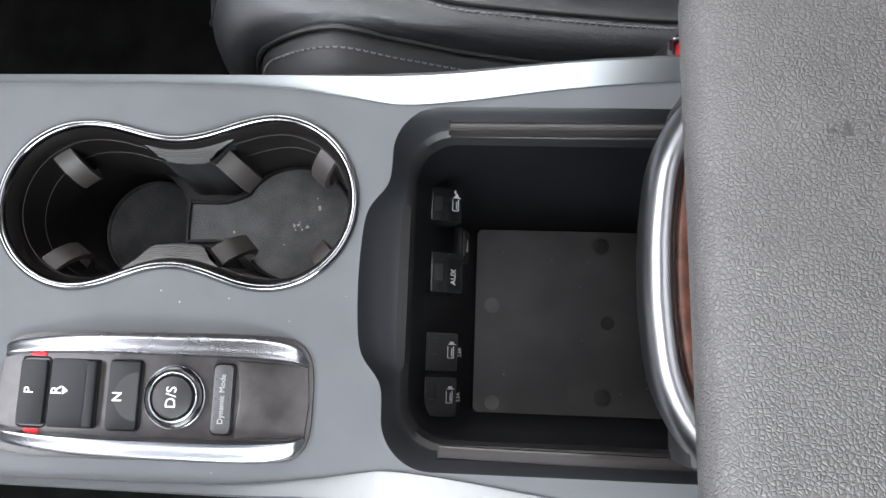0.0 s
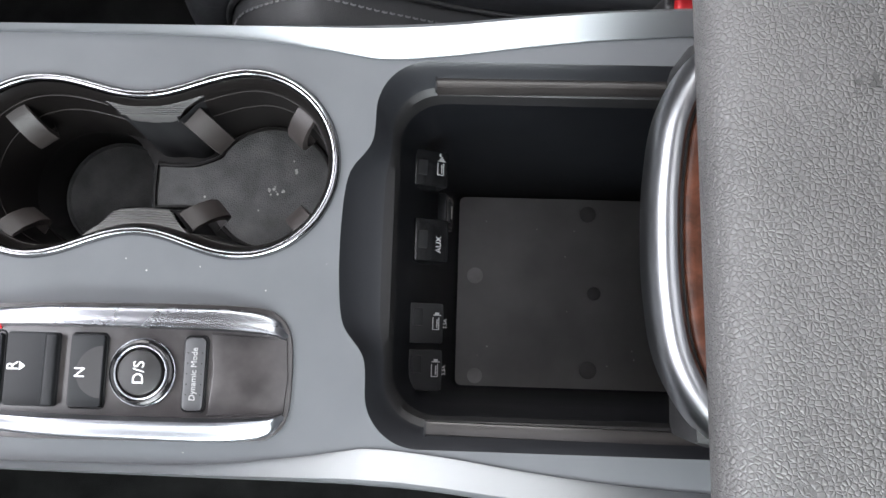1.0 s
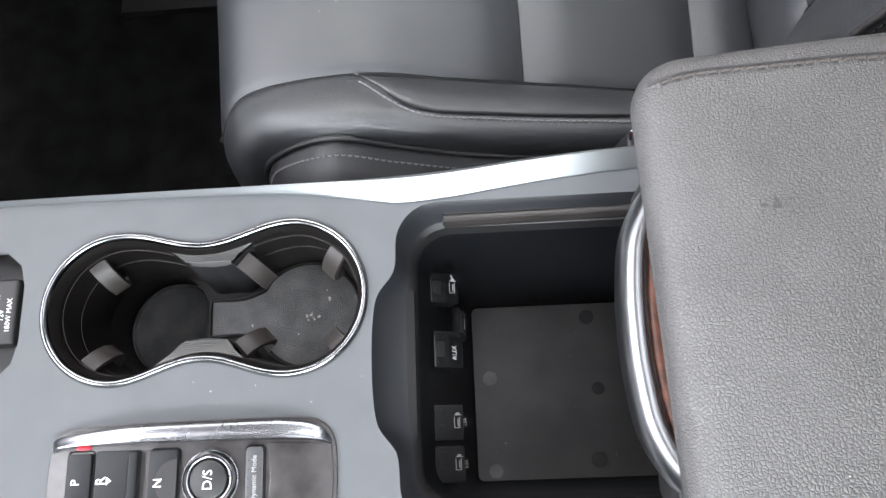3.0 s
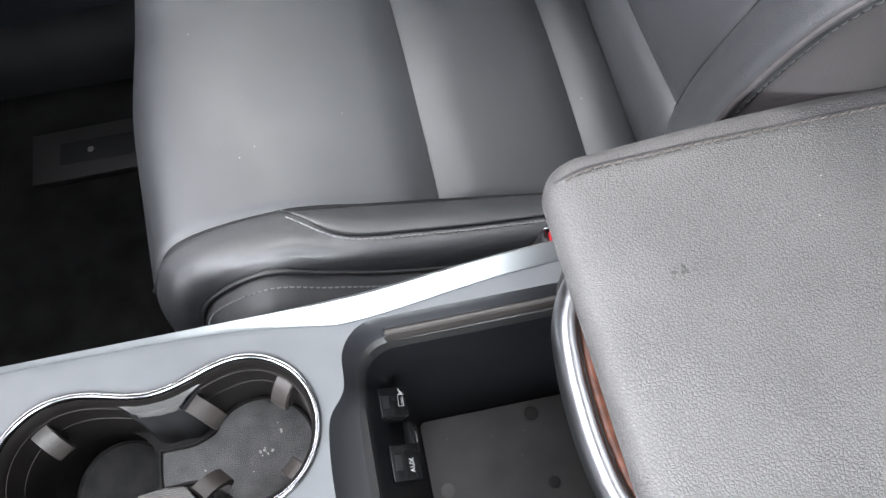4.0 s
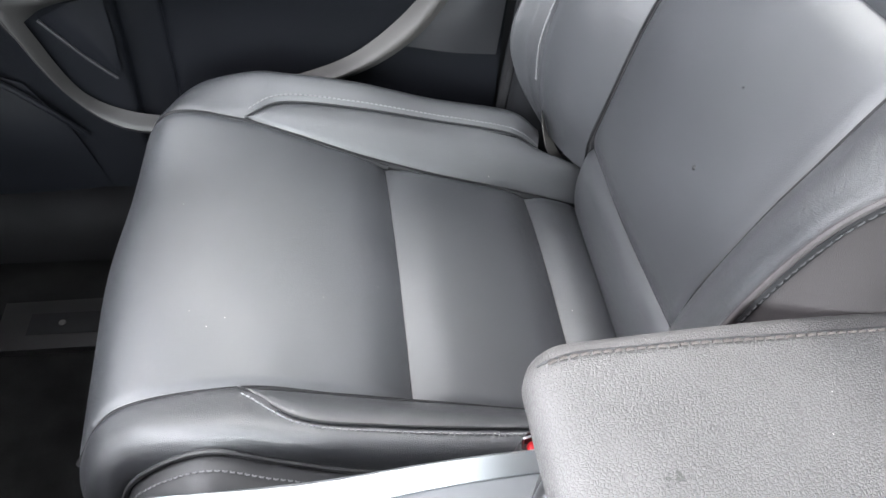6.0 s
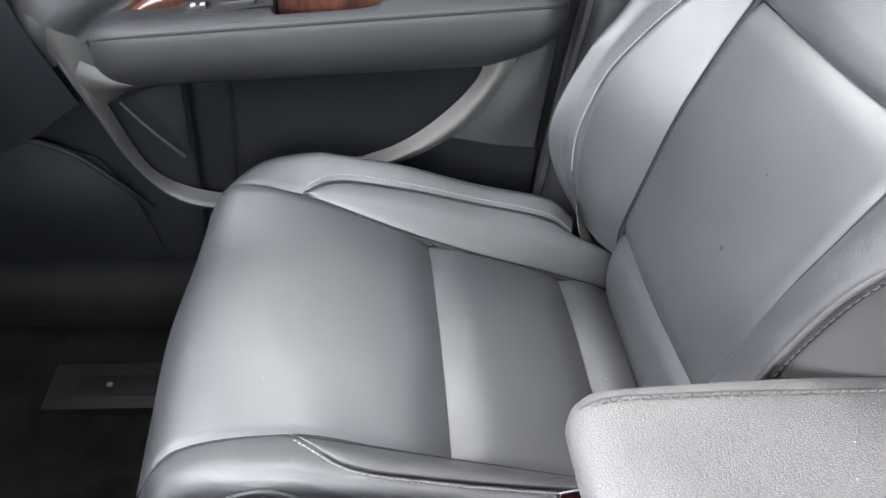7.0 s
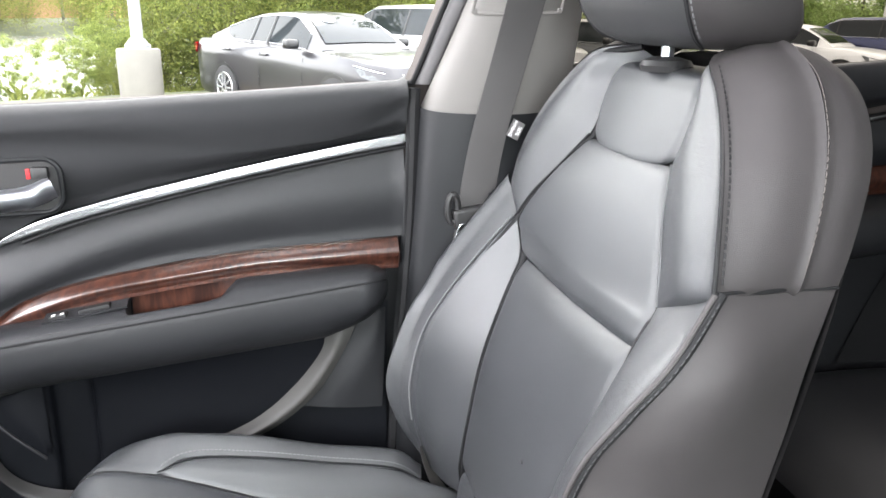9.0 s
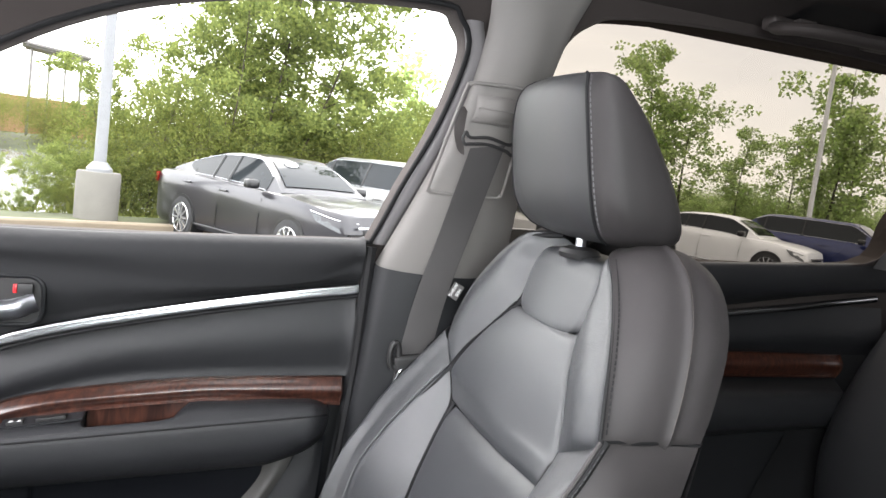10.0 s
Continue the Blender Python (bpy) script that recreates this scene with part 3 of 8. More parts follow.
bead = [V(p.x, side_y(p.y) - 0.0485 - 0.004 * (1 - abs(p.x - 0.42) / 0.06), p.y) for p in curve(bead, 72, closed=True)]
part("anchor_rim", tube(bead, 0.0028, 8, closed=True, up=(0, 1, 0)), PILLAR, pillar, "raised rim round the belt anchor")
part("height_knob", skin([[(x, side_y(z) - d, z) for x, z, d in r] for r in ([(0.388, 1.640, 0.055), (0.388, 1.618, 0.063), (0.388, 1.600, 0.057)], [(0.418, 1.642, 0.060), (0.418, 1.616, 0.074), (0.418, 1.600, 0.062)],
                                                                                [(0.448, 1.640, 0.055), (0.448, 1.618, 0.063), (0.448, 1.600, 0.057)])], 12, 12, 0.004, 0.006), PILLAR, pillar, "grey height adjuster")

for z, d in ((1.6085, 0.066), (1.622, 0.070)):
    part("knob_ridge", tube([V(0.392, side_y(z) - d + 0.006, z), V(0.418, side_y(z) - d - 0.003, z), V(0.444, side_y(z) - d + 0.006, z)], 0.0022, 6), PILLAR, pillar)
belt = thing("seat_belt", "dark grey webbing seat belt hanging from its pillar anchor", "seat belt", (0.40, 0.74, 1.0))
loop_c = V(0.415, side_y(1.578) - 0.072, 1.578)
ears = [(-0.034, 0.010), (-0.038, 0.001), (-0.034, -0.007), (-0.027, -0.006), (0.0, -0.0035), (0.027, -0.009), (0.036, -0.014), (0.041, -0.008), (0.037, 0.001), (0.028, 0.0), (0.0, 0.006), (-0.027, 0.003)]
part("belt_loop", tube([loop_c + V(a, -0.004, b) for a, b, z in curve([(a, b, 0) for a, b in ears], 60, closed=True)], 0.0024, 8, closed=True, up=(0, 1, 0)), BLACK, belt, "black steel belt loop with two ears")
part("belt_slot", skin([[loop_c + V(-0.046, 0.016, 0.042), loop_c + V(-0.036, 0.016, 0.046), loop_c + V(-0.030, 0.016, 0.040)], [loop_c + V(-0.048, 0.010, 0.010), loop_c + V(-0.040, 0.010, 0.010), loop_c + V(-0.033, 0.010, 0.010)],
                       [loop_c + V(-0.042, 0.006, -0.014), loop_c + V(-0.036, 0.006, -0.020), loop_c + V(-0.030, 0.006, -0.022)]], 12, 10), GRABGREY, belt, "dark slot of the belt guide")
web = [(0.417, loop_c.y, 1.572), (0.410, 0.765, 1.45), (0.388, 0.79, 1.33), (0.375, 0.80, 1.22), (0.362, 0.795, 1.10), (0.355, 0.79, 0.95), (0.36, 0.785, 0.82)]
wr = curve(web, 40)
RIBS = [(-0.026 + 0.052 * k / 24, -0.0010 * math.sin(math.pi * k / 24) - (0.0003 if k % 2 else 0.0)) for k in range(25)] + [(0.026, 0.0016), (0.0, 0.0008), (-0.026, 0.0016)]
part("webbing", grid_mesh([[p + V(o, d, 0.22 * o) for o, d in RIBS] for p in wr], closed_v=True), WEBBING, belt)
tongue_at = V(0.374, 0.784, 1.228)
tongue = part("tongue", box((0.066, 0.016, 0.030), tongue_at, 0.006, 3, (0, -8, 0)), BLACK, belt, "black belt tongue cover")
part("tongue_blade", tube(curve([V(x, 0.776, z) for x, z in ((0.372, 1.213), (0.353, 1.219), (0.347, 1.212), (0.341, 1.190), (0.345, 1.184), (0.351, 1.188), (0.358, 1.208))], 40), 0.0018, 8, up=(0, 1, 0)), CHROME, tongue, "bright steel blade loop")
part("belt_stop", tube([tongue_at + V(-0.034 + 0.007 * c, 0.0, 0.012 + 0.020 * s) for c, s in ring(1, 14)], 0.005, 8, closed=True, up=(0, 1, 0)), BLACK, belt, "black plastic guide")

# ---- grab handle ----
grab = thing("grab_handle", "dark brown-grey folding grab handle on the headliner", "handle", (0.86, 0.60, 1.80))
part("bar", sweep(curve([(0.806, 0.612, 1.797), (0.782, 0.588, 1.785), (0.776, 0.552, 1.778), (0.80, 0.530, 1.775), (0.86, 0.520, 1.773), (0.93, 0.522, 1.774), (0.985, 0.536, 1.777), (1.005, 0.570, 1.784), (0.985, 0.606, 1.795)], 44), [(0.014 * c, 0.009 * s) for c, s in ring(1, 12)]), GRABGREY, grab, "curved grip")
for x, dx in ((0.806, 0.016), (0.982, -0.016)):
    part("mount", merge(box((0.050, 0.030, 0.018), (x, 0.612, 1.797), 0.007, 3), box((0.030, 0.018, 0.010), (x + dx, 0.585, 1.797), 0.004, 2)), GRABGREY, grab, "hinged foot")
part("recess", skin([[(0.80, 0.60, 1.8035), (0.89, 0.605, 1.8035), (0.99, 0.60, 1.8035)], [(0.80, 0.565, 1.8105), (0.89, 0.56, 1.811), (0.99, 0.565, 1.8105)], [(0.80, 0.535, 1.815), (0.89, 0.53, 1.815), (0.99, 0.535, 1.815)]], 12, 8), GASKET, grab, "dark finger recess")


# ---- front passenger door ----
door = thing("door_1", "closed black front passenger door with wood and chrome trim", "car door", (-0.15, 0.87, 0.66), kind="structure")
DX = (-0.75, -0.55, -0.40, -0.27, -0.11, 0.04, 0.19, 0.285)


def rail(zs, ys):
    ys = ys if isinstance(ys, (tuple, list)) else [ys] * len(zs)
    return [V(x, y, z) for x, y, z in zip(DX, ys, zs)]


BELT_B = rail((1.356, 1.364, 1.370, 1.374, 1.381, 1.391, 1.401, 1.408), 0.862)
BELT_C = rail((1.355, 1.363, 1.369, 1.373, 1.380, 1.390, 1.400, 1.407), 0.848)
BELT_A = rail((1.345, 1.353, 1.359, 1.363, 1.370, 1.380, 1.391, 1.400), 0.8335)
CH_T = rail((0.93, 1.03, 1.115, 1.197, 1.256, 1.290, 1.319, 1.335), 0.872)
CH_B = rail((0.92, 1.02, 1.10, 1.183, 1.238, 1.273, 1.303, 1.319), 0.872)
MID_M = rail((0.89, 0.975, 1.045, 1.125, 1.190, 1.222, 1.243, 1.254), 0.855)
WD_T = rail((0.84, 0.92, 0.99, 1.090, 1.147, 1.169, 1.178, 1.184), 0.868)
ROLL = rail((1.332, 1.338, 1.343, 1.347, 1.352, 1.356, 1.368, 1.390), 0.829)
CREASE = rail((1.305, 1.312, 1.318, 1.324, 1.327, 1.322, 1.336, 1.374), 0.8405)
UNDER = rail((1.12, 1.17, 1.217, 1.262, 1.292, 1.307, 1.328, 1.354), 0.847)
part("window_sill_pad", skin([BELT_B, BELT_C, BELT_A, ROLL, CREASE, UNDER, CH_T], 60, 34, 0.004, 0.008, "cd"), PADTRIM, door, "soft black upper pad")
part("middle_pad", skin([CH_B, MID_M, WD_T], 60, 16, 0.006, 0.014, "acd"), DOORSKIN, door, "soft black leatherette panel")
chrome_line = curve([(-0.268, 0.856, 1.190), (-0.20, 0.849, 1.220), (-0.11, 0.848, 1.247), (0.04, 0.850, 1.2815), (0.19, 0.853, 1.311), (0.286, 0.857, 1.327)], 60)
part("chrome_strip", sweep(chrome_line, [(-0.0065, 0.0090), (-0.0065, -0.0090), (-0.0005, -0.0094), (0.0034, -0.0078), (0.0044, -0.0035), (0.0036, -0.0015), (0.0042, 0.0030), (0.0030, 0.0070), (-0.0010, 0.0094)], up=(0, 0, 1),
     size=lambda f: 0.22 + 0.70 * min(1, f * 5) + 0.12 * math.exp(-((f - 0.16) / 0.1) ** 2)), BRIGHTSTRIP, door, "bright chrome strip")
# solid dark tube paints the shaded gap under the chrome
part("strip_shadow_gap", sweep([p + V(0, 0.003, -0.0125) for p in chrome_line[8:]], [(0.004 * c, 0.0032 * s) for c, s in ring(1, 8)]), GASKET, door, "dark strip for the shade below the chrome")
wood_top = [(-0.279, 0.852, 1.079), (-0.229, 0.848, 1.115), (-0.139, 0.846, 1.1425), (0.02, 0.845, 1.1675), (0.11, 0.845, 1.175), (0.273, 0.846, 1.183)]
wood_mid = [(-0.277, 0.846, 1.078), (-0.222, 0.836, 1.105), (-0.137, 0.832, 1.131), (0.02, 0.831, 1.153), (0.11, 0.831, 1.161), (0.273, 0.832, 1.166)]
wood_low = [(-0.270, 0.848, 1.076), (-0.218, 0.842, 1.092), (-0.135, 0.840, 1.118), (0.02, 0.840, 1.140), (0.11, 0.840, 1.147), (0.273, 0.842, 1.145)]
part("wood_strip", skin([wood_top, wood_mid, wood_low], 60, 12, 0.002, 0.004, "c", hem=0.006), VENEER, door, "lacquered brown wood strip")
part("pull_cup", skin([[(-0.096, 0.8435, 1.128), (-0.03, 0.8430, 1.137), (0.03, 0.8425, 1.145), (0.058, 0.8425, 1.149)], [(-0.096, 0.8435, 1.10), (-0.03, 0.8430, 1.105), (0.03, 0.8425, 1.12), (0.058, 0.8425, 1.13)],
                       [(-0.096, 0.840, 1.06), (-0.03, 0.840, 1.06), (0.03, 0.8405, 1.07), (0.058, 0.8415, 1.08)], [(-0.096, 0.804, 1.052), (-0.03, 0.804, 1.052), (0.03, 0.812, 1.06), (0.058, 0.826, 1.07)]], 24, 16), VENEER, door, "wood-lined pull pocket")

# armrest: cross-sections carried along the door
arm_x = sorted([-0.325 + 0.583 * (0.5 - 0.5 * math.cos(math.pi * i / 110)) for i in range(111)] + [-0.1012, -0.099, -0.097, -0.0948])
def hollow(x):
    """How far the pull pocket is sunk into the armrest, 0 to 1: steep in front, easing out behind."""
    a, b = min(1, max(0, (x + 0.101) / 0.006)), min(1, max(0, (x + 0.012) / 0.072))
    return a * (1 - b * b * (3 - 2 * b))


def arm_section(x):
    top = 1.090 + 0.113 * (x + 0.28) - 0.02 * max(0, (x - 0.1)) ** 1 * 0.6
    edge = 1.078 + 0.125 * (x + 0.28)
    low = 0.986 + 0.110 * (x + 0.32) + 0.55 * max(0, x - 0.16) ** 1.25
    back = 1.083 + 0.135 * (x + 0.28) if x < 0.03 else 1.137 + 0.05 * (x - 0.03)
    k = math.sqrt(max(0.0, 1 - max(0, (-0.255 - x) / 0.07) ** 2)) if x < -0.255 else math.sqrt(max(0.0, 1 - max(0, (x - 0.215) / 0.0432) ** 2))
    mid = 0.5 * (edge + low)
    f = 0.25 + 0.75 * k
    out = []
    for y, z in ((0.862, back), (0.838, back + 0.002), (0.812, 0.5 * (back + edge) + 0.006), (0.797, edge + 0.004), (0.789, edge - 0.004), (0.786, edge - 0.018),
                 (0.788, mid), (0.800, low + 0.022), (0.820, low + 0.006), (0.862, low)):
        if y > 0.81 and z > mid + 0.01:
            p = hollow(x)
            py, pz = (0.8050, edge - 0.040) if y > 0.85 else (0.8035, edge - 0.015) if y > 0.83 else (0.8020, edge + 0.0035)
            y, z = y + (py - y) * p, z + (pz - z) * p
        out.append(V(x, 0.862 - (0.862 - y) * f, mid + (z - mid) * (0.35 + 0.65 * k)))
    return out


sect = [arm_section(x) for x in arm_x]
bands = [[s[j] for s in sect] for j in range(10)]
armrest_bm = grid_mesh([curve(s, 27) for s in sect], flip=True)
door_arm = part("door_armrest", armrest_bm, DOORSKIN, door, "padded black door armrest")
seam_line = [p + V(0, -0.0012, 0) for p in bands[4][8:110:7]]
part("armrest_seam", tube(curve(seam_line, 60), 0.0017, 6), SEAM, door_arm)
part("armrest_stitching", stitching([p + V(0, -0.0005, 0.007) for p in bands[4][8:60:6]], (0, -1, 0.6), r=0.0005), THREAD, door_arm)
switch_plate = part("switch_plate", skin([[(-0.205, 0.842, 1.102), (-0.15, 0.842, 1.112), (-0.098, 0.842, 1.121)], [(-0.205, 0.812, 1.098), (-0.15, 0.812, 1.107), (-0.098, 0.812, 1.116)]], 10, 6, hem=0.003, flip=True), DOORSKIN, door)
for sx, w in ((-0.186, 0.022), (-0.140, 0.040)):
    sw = part("window_switch", box((w, 0.014, 0.006), (sx, 0.822, 1.106 + 0.18 * (sx + 0.165) + 0.0015), 0.0015, 2, (0, -10, 0)), BLACK, door, "black rocker switch")
    part("switch_mark", box((w * 0.22, 0.005, 0.0012), (sx + (0.004 if w > 0.03 else -0.005), 0.818, 1.1099 + 0.18 * (sx + 0.165)), 0, 1, (0, -10, 0)), WHITE, sw)
    if w < 0.03:
        part("switch_mark", box((w * 0.22, 0.005, 0.0012), (sx + 0.006, 0.818, 1.1115 + 0.18 * (sx + 0.165)), 0, 1, (0, -10, 0)), WHITE, sw)

# inside handle in its recess
handle_c = V(-0.226, 0.857, 1.273)
recess = [(x, z) for x, z in rounded(0.16, 0.070, 0.022, 6)]
part("handle_bezel", tube([handle_c + V(-0.02 + x, -0.0135, z + 0.04 * x) for x, z in recess], 0.0038, 8, closed=True, up=(0, 1, 0)), DARK, door, "black handle surround")
# flat plate stands in for the recess; its shade is the dark colour
part("recess_shade_plate", prism([handle_c + V(-0.02 + x * 0.97, -0.0145, z * 0.97 + 0.04 * x) for x, z in recess], (0, 0.006, 0)), BLACK, door, "dark plate drawn for the handle recess")
part("door_handle", sweep(curve([(-0.335, 0.830, 1.258), (-0.27, 0.820, 1.259), (-0.205, 0.820, 1.265), (-0.174, 0.832, 1.276)], 24), [(a * 0.007, b * 0.0145) for a, b in ring(1, 12)]), SATIN, door, "satin chrome pull handle")
part("lock_lever", box((0.020, 0.010, 0.016), (-0.187, 0.832, 1.294), 0.003), BLACK, door, "black lock lever")
part("lock_mark", box((0.005, 0.004, 0.013), (-0.2005, 0.832, 1.2935), 0.001), RED, door, "red unlocked mark")

# lower door: recessed pocket between grey bands
POCKET_X = (-0.46, -0.30, -0.238, -0.226, -0.212, -0.190, -0.176, -0.164, -0.10, 0.0, 0.12, 0.262)


def pocket_rail(z0, z1, y, deep):
    """A line across the lower door panel, sunk where the bottle holder is."""
    return [(x, y + deep * w, z0 + (z1 - z0) * max(0.0, x) / 0.27) for x, w in zip(POCKET_X, (0, 0, 0, 0.75, 1, 1, 0.8, 0.0, 0, 0, 0, 0))]


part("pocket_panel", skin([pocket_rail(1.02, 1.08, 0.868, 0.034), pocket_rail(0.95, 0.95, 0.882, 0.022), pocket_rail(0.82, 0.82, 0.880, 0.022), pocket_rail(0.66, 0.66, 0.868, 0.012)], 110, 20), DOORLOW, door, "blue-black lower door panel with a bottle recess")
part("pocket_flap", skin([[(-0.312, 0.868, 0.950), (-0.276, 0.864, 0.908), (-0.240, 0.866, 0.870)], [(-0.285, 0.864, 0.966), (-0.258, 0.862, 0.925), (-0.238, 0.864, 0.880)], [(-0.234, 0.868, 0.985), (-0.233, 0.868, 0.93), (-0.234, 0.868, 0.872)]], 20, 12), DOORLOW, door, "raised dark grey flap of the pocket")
part("flap_edge", tube(curve([(-0.314, 0.866, 0.948), (-0.276, 0.862, 0.906), (-0.240, 0.864, 0.867)], 20), 0.0022, 8, up=(0, 1, 0)), DOORSKIN, door, "rounded pocket edge")
for name, rails in (("rear_band", ([(0.218, 0.866, 1.060), (0.198, 0.862, 1.012), (0.152, 0.858, 0.94), (0.085, 0.858, 0.885), (0.0, 0.858, 0.852), (-0.09, 0.86, 0.835)],
                                    [(0.190, 0.858, 1.052), (0.178, 0.852, 1.008), (0.133, 0.848, 0.943), (0.07, 0.848, 0.893), (-0.01, 0.848, 0.860), (-0.09, 0.85, 0.842)],
                                    [(0.166, 0.872, 1.042), (0.160, 0.868, 1.004), (0.115, 0.866, 0.947), (0.055, 0.866, 0.898), (-0.02, 0.866, 0.868), (-0.09, 0.868, 0.850)])),
                    ("front_band", ([(-0.43, 0.866, 1.13), (-0.405, 0.862, 1.06), (-0.372, 0.862, 0.982), (-0.354, 0.862, 0.943), (-0.316, 0.862, 0.862), (-0.255, 0.862, 0.790), (-0.16, 0.862, 0.775), (-0.09, 0.862, 0.79)],
                                    [(-0.40, 0.856, 1.12), (-0.375, 0.855, 1.05), (-0.355, 0.854, 0.975), (-0.342, 0.853, 0.938), (-0.306, 0.852, 0.854), (-0.247, 0.850, 0.800), (-0.16, 0.850, 0.790), (-0.09, 0.852, 0.80)],
                                    [(-0.365, 0.868, 1.10), (-0.340, 0.868, 1.03), (-0.334, 0.868, 0.960), (-0.326, 0.870, 0.925), (-0.292, 0.870, 0.845), (-0.235, 0.868, 0.812), (-0.16, 0.868, 0.803), (-0.09, 0.868, 0.812)])),
                    ("upper_band", ([(-0.385, 0.862, 1.03), (-0.340, 0.860, 1.004), (-0.294, 0.860, 0.993), (-0.239, 0.860, 0.994), (-0.15, 0.863, 1.002)], [(-0.368, 0.855, 0.985), (-0.332, 0.853, 0.977), (-0.297, 0.853, 0.979), (-0.239, 0.855, 0.988), (-0.15, 0.862, 1.0)],
                                    [(-0.350, 0.862, 0.930), (-0.324, 0.868, 0.950), (-0.299, 0.868, 0.965), (-0.240, 0.868, 0.981), (-0.15, 0.866, 0.998)]))):
    part(name, skin(rails, 40, 10), TRIMGREY if name == "rear_band" else BANDSHADE, door, "smooth grey trim band")
part("rear_corner", skin([[(0.222, 0.868, 1.066), (0.206, 0.868, 1.023), (0.165, 0.868, 0.963), (0.122, 0.868, 0.913)], [(0.245, 0.860, 1.068), (0.238, 0.860, 1.02), (0.215, 0.860, 0.96), (0.19, 0.862, 0.906)], [(0.258, 0.866, 1.07), (0.257, 0.866, 1.02), (0.255, 0.866, 0.96), (0.252, 0.866, 0.90)]], 20, 12), DOORSKIN, door, "dark grey rear corner of the door")
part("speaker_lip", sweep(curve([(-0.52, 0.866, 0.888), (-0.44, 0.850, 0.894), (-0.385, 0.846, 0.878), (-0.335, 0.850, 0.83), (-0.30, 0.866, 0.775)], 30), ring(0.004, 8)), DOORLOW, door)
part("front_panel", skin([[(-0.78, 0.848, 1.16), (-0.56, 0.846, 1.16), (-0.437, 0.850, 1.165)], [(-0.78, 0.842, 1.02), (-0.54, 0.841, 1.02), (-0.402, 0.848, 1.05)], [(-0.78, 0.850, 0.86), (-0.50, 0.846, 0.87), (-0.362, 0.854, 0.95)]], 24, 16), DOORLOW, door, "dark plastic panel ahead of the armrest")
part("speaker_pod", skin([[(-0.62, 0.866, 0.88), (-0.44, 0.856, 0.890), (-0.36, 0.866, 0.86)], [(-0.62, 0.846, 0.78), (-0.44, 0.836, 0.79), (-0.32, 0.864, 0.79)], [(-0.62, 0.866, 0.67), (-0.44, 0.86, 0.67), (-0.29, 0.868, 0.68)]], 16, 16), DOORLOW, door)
part("sill_trim", sweep([(-0.95, 0.868, 0.645), (0.3, 0.868, 0.645)], [(0.06, -0.06), (0.057, -0.012), (0.050, 0.006), (0.041, 0.018), (0.030, 0.026), (0.014, 0.031), (-0.015, 0.033), (-0.03, 0.025), (-0.03, -0.06)], up=(0, 0, 1)), SILL, label="black plastic door sill trim", kind="structure")

# dark strip draws the shade in the gap between door and pillar
part("door_gap_strip", sweep(curve([(0.296, 0.840, 1.398), (0.290, 0.838, 1.20), (0.275, 0.838, 1.0), (0.264, 0.838, 0.80), (0.262, 0.838, 0.66)], 30), ring(0.0085, 8), up=(0, 1, 0)), GASKET, door, "dark strip in the gap behind the door")
# ---- rear door seen past the seat ----
rear_door = thing("door_2", "closed black rear door with a chrome line and wood strip", "car door", (0.90, 0.87, 0.66), kind="structure")
part("upper_pad", skin([[(0.54, 0.865, 1.408), (0.9, 0.865, 1.426), (1.35, 0.865, 1.462)], [(0.54, 0.838, 1.404), (0.9, 0.838, 1.422), (1.35, 0.838, 1.458)], [(0.54, 0.842, 1.36), (0.9, 0.842, 1.375), (1.35, 0.842, 1.41)],
                        [(0.56, 0.872, 1.26), (0.9, 0.872, 1.333), (1.35, 0.872, 1.405)]], 30, 16), DOORSKIN, rear_door, "soft black upper pad")
part("middle_pad", skin([[(0.56, 0.872, 1.255), (0.9, 0.872, 1.322), (1.35, 0.872, 1.395)], [(0.56, 0.856, 1.22), (0.9, 0.856, 1.28), (1.35, 0.856, 1.32)], [(0.56, 0.870, 1.20), (0.9, 0.870, 1.254), (1.35, 0.870, 1.27)]], 30, 12), DOORSKIN, rear_door)
part("chrome_strip", sweep(curve([(0.60, 0.855, 1.262), (0.80, 0.855, 1.306), (0.94, 0.855, 1.330), (1.1, 0.855, 1.353), (1.32, 0.855, 1.388)], 30), [(0.006 * c, 0.007 * s) for c, s in ring(1, 14)]), BRIGHTSTRIP, rear_door, "chrome strip")
part("wood_strip", skin([[(0.60, 0.852, 1.205), (0.9, 0.85, 1.257), (1.25, 0.852, 1.270)], [(0.60, 0.84, 1.19), (0.9, 0.838, 1.238), (1.25, 0.84, 1.252)], [(0.60, 0.852, 1.17), (0.9, 0.85, 1.215), (1.25, 0.852, 1.23)]], 30, 10, hem=0.006), VENEER, rear_door, "dark wood strip")
part("armrest", skin([[(0.58, 0.86, 1.165), (0.9, 0.86, 1.205), (1.25, 0.86, 1.225)], [(0.58, 0.79, 1.16), (0.9, 0.785, 1.195), (1.22, 0.79, 1.205)], [(0.58, 0.785, 1.10), (0.9, 0.78, 1.13), (1.20, 0.785, 1.15)], [(0.58, 0.86, 1.07), (0.9, 0.86, 1.09), (1.2, 0.86, 1.12)]], 24, 16), DOORSKIN, rear_door, "padded armrest")
part("lower_panel", skin([[(0.56, 0.86, 1.10), (1.3, 0.86, 1.15)], [(0.56, 0.875, 0.9), (1.3, 0.875, 0.9)], [(0.56, 0.86, 0.66), (1.3, 0.86, 0.66)]], 10, 10), DOORSKIN, rear_door, "dark lower panel")
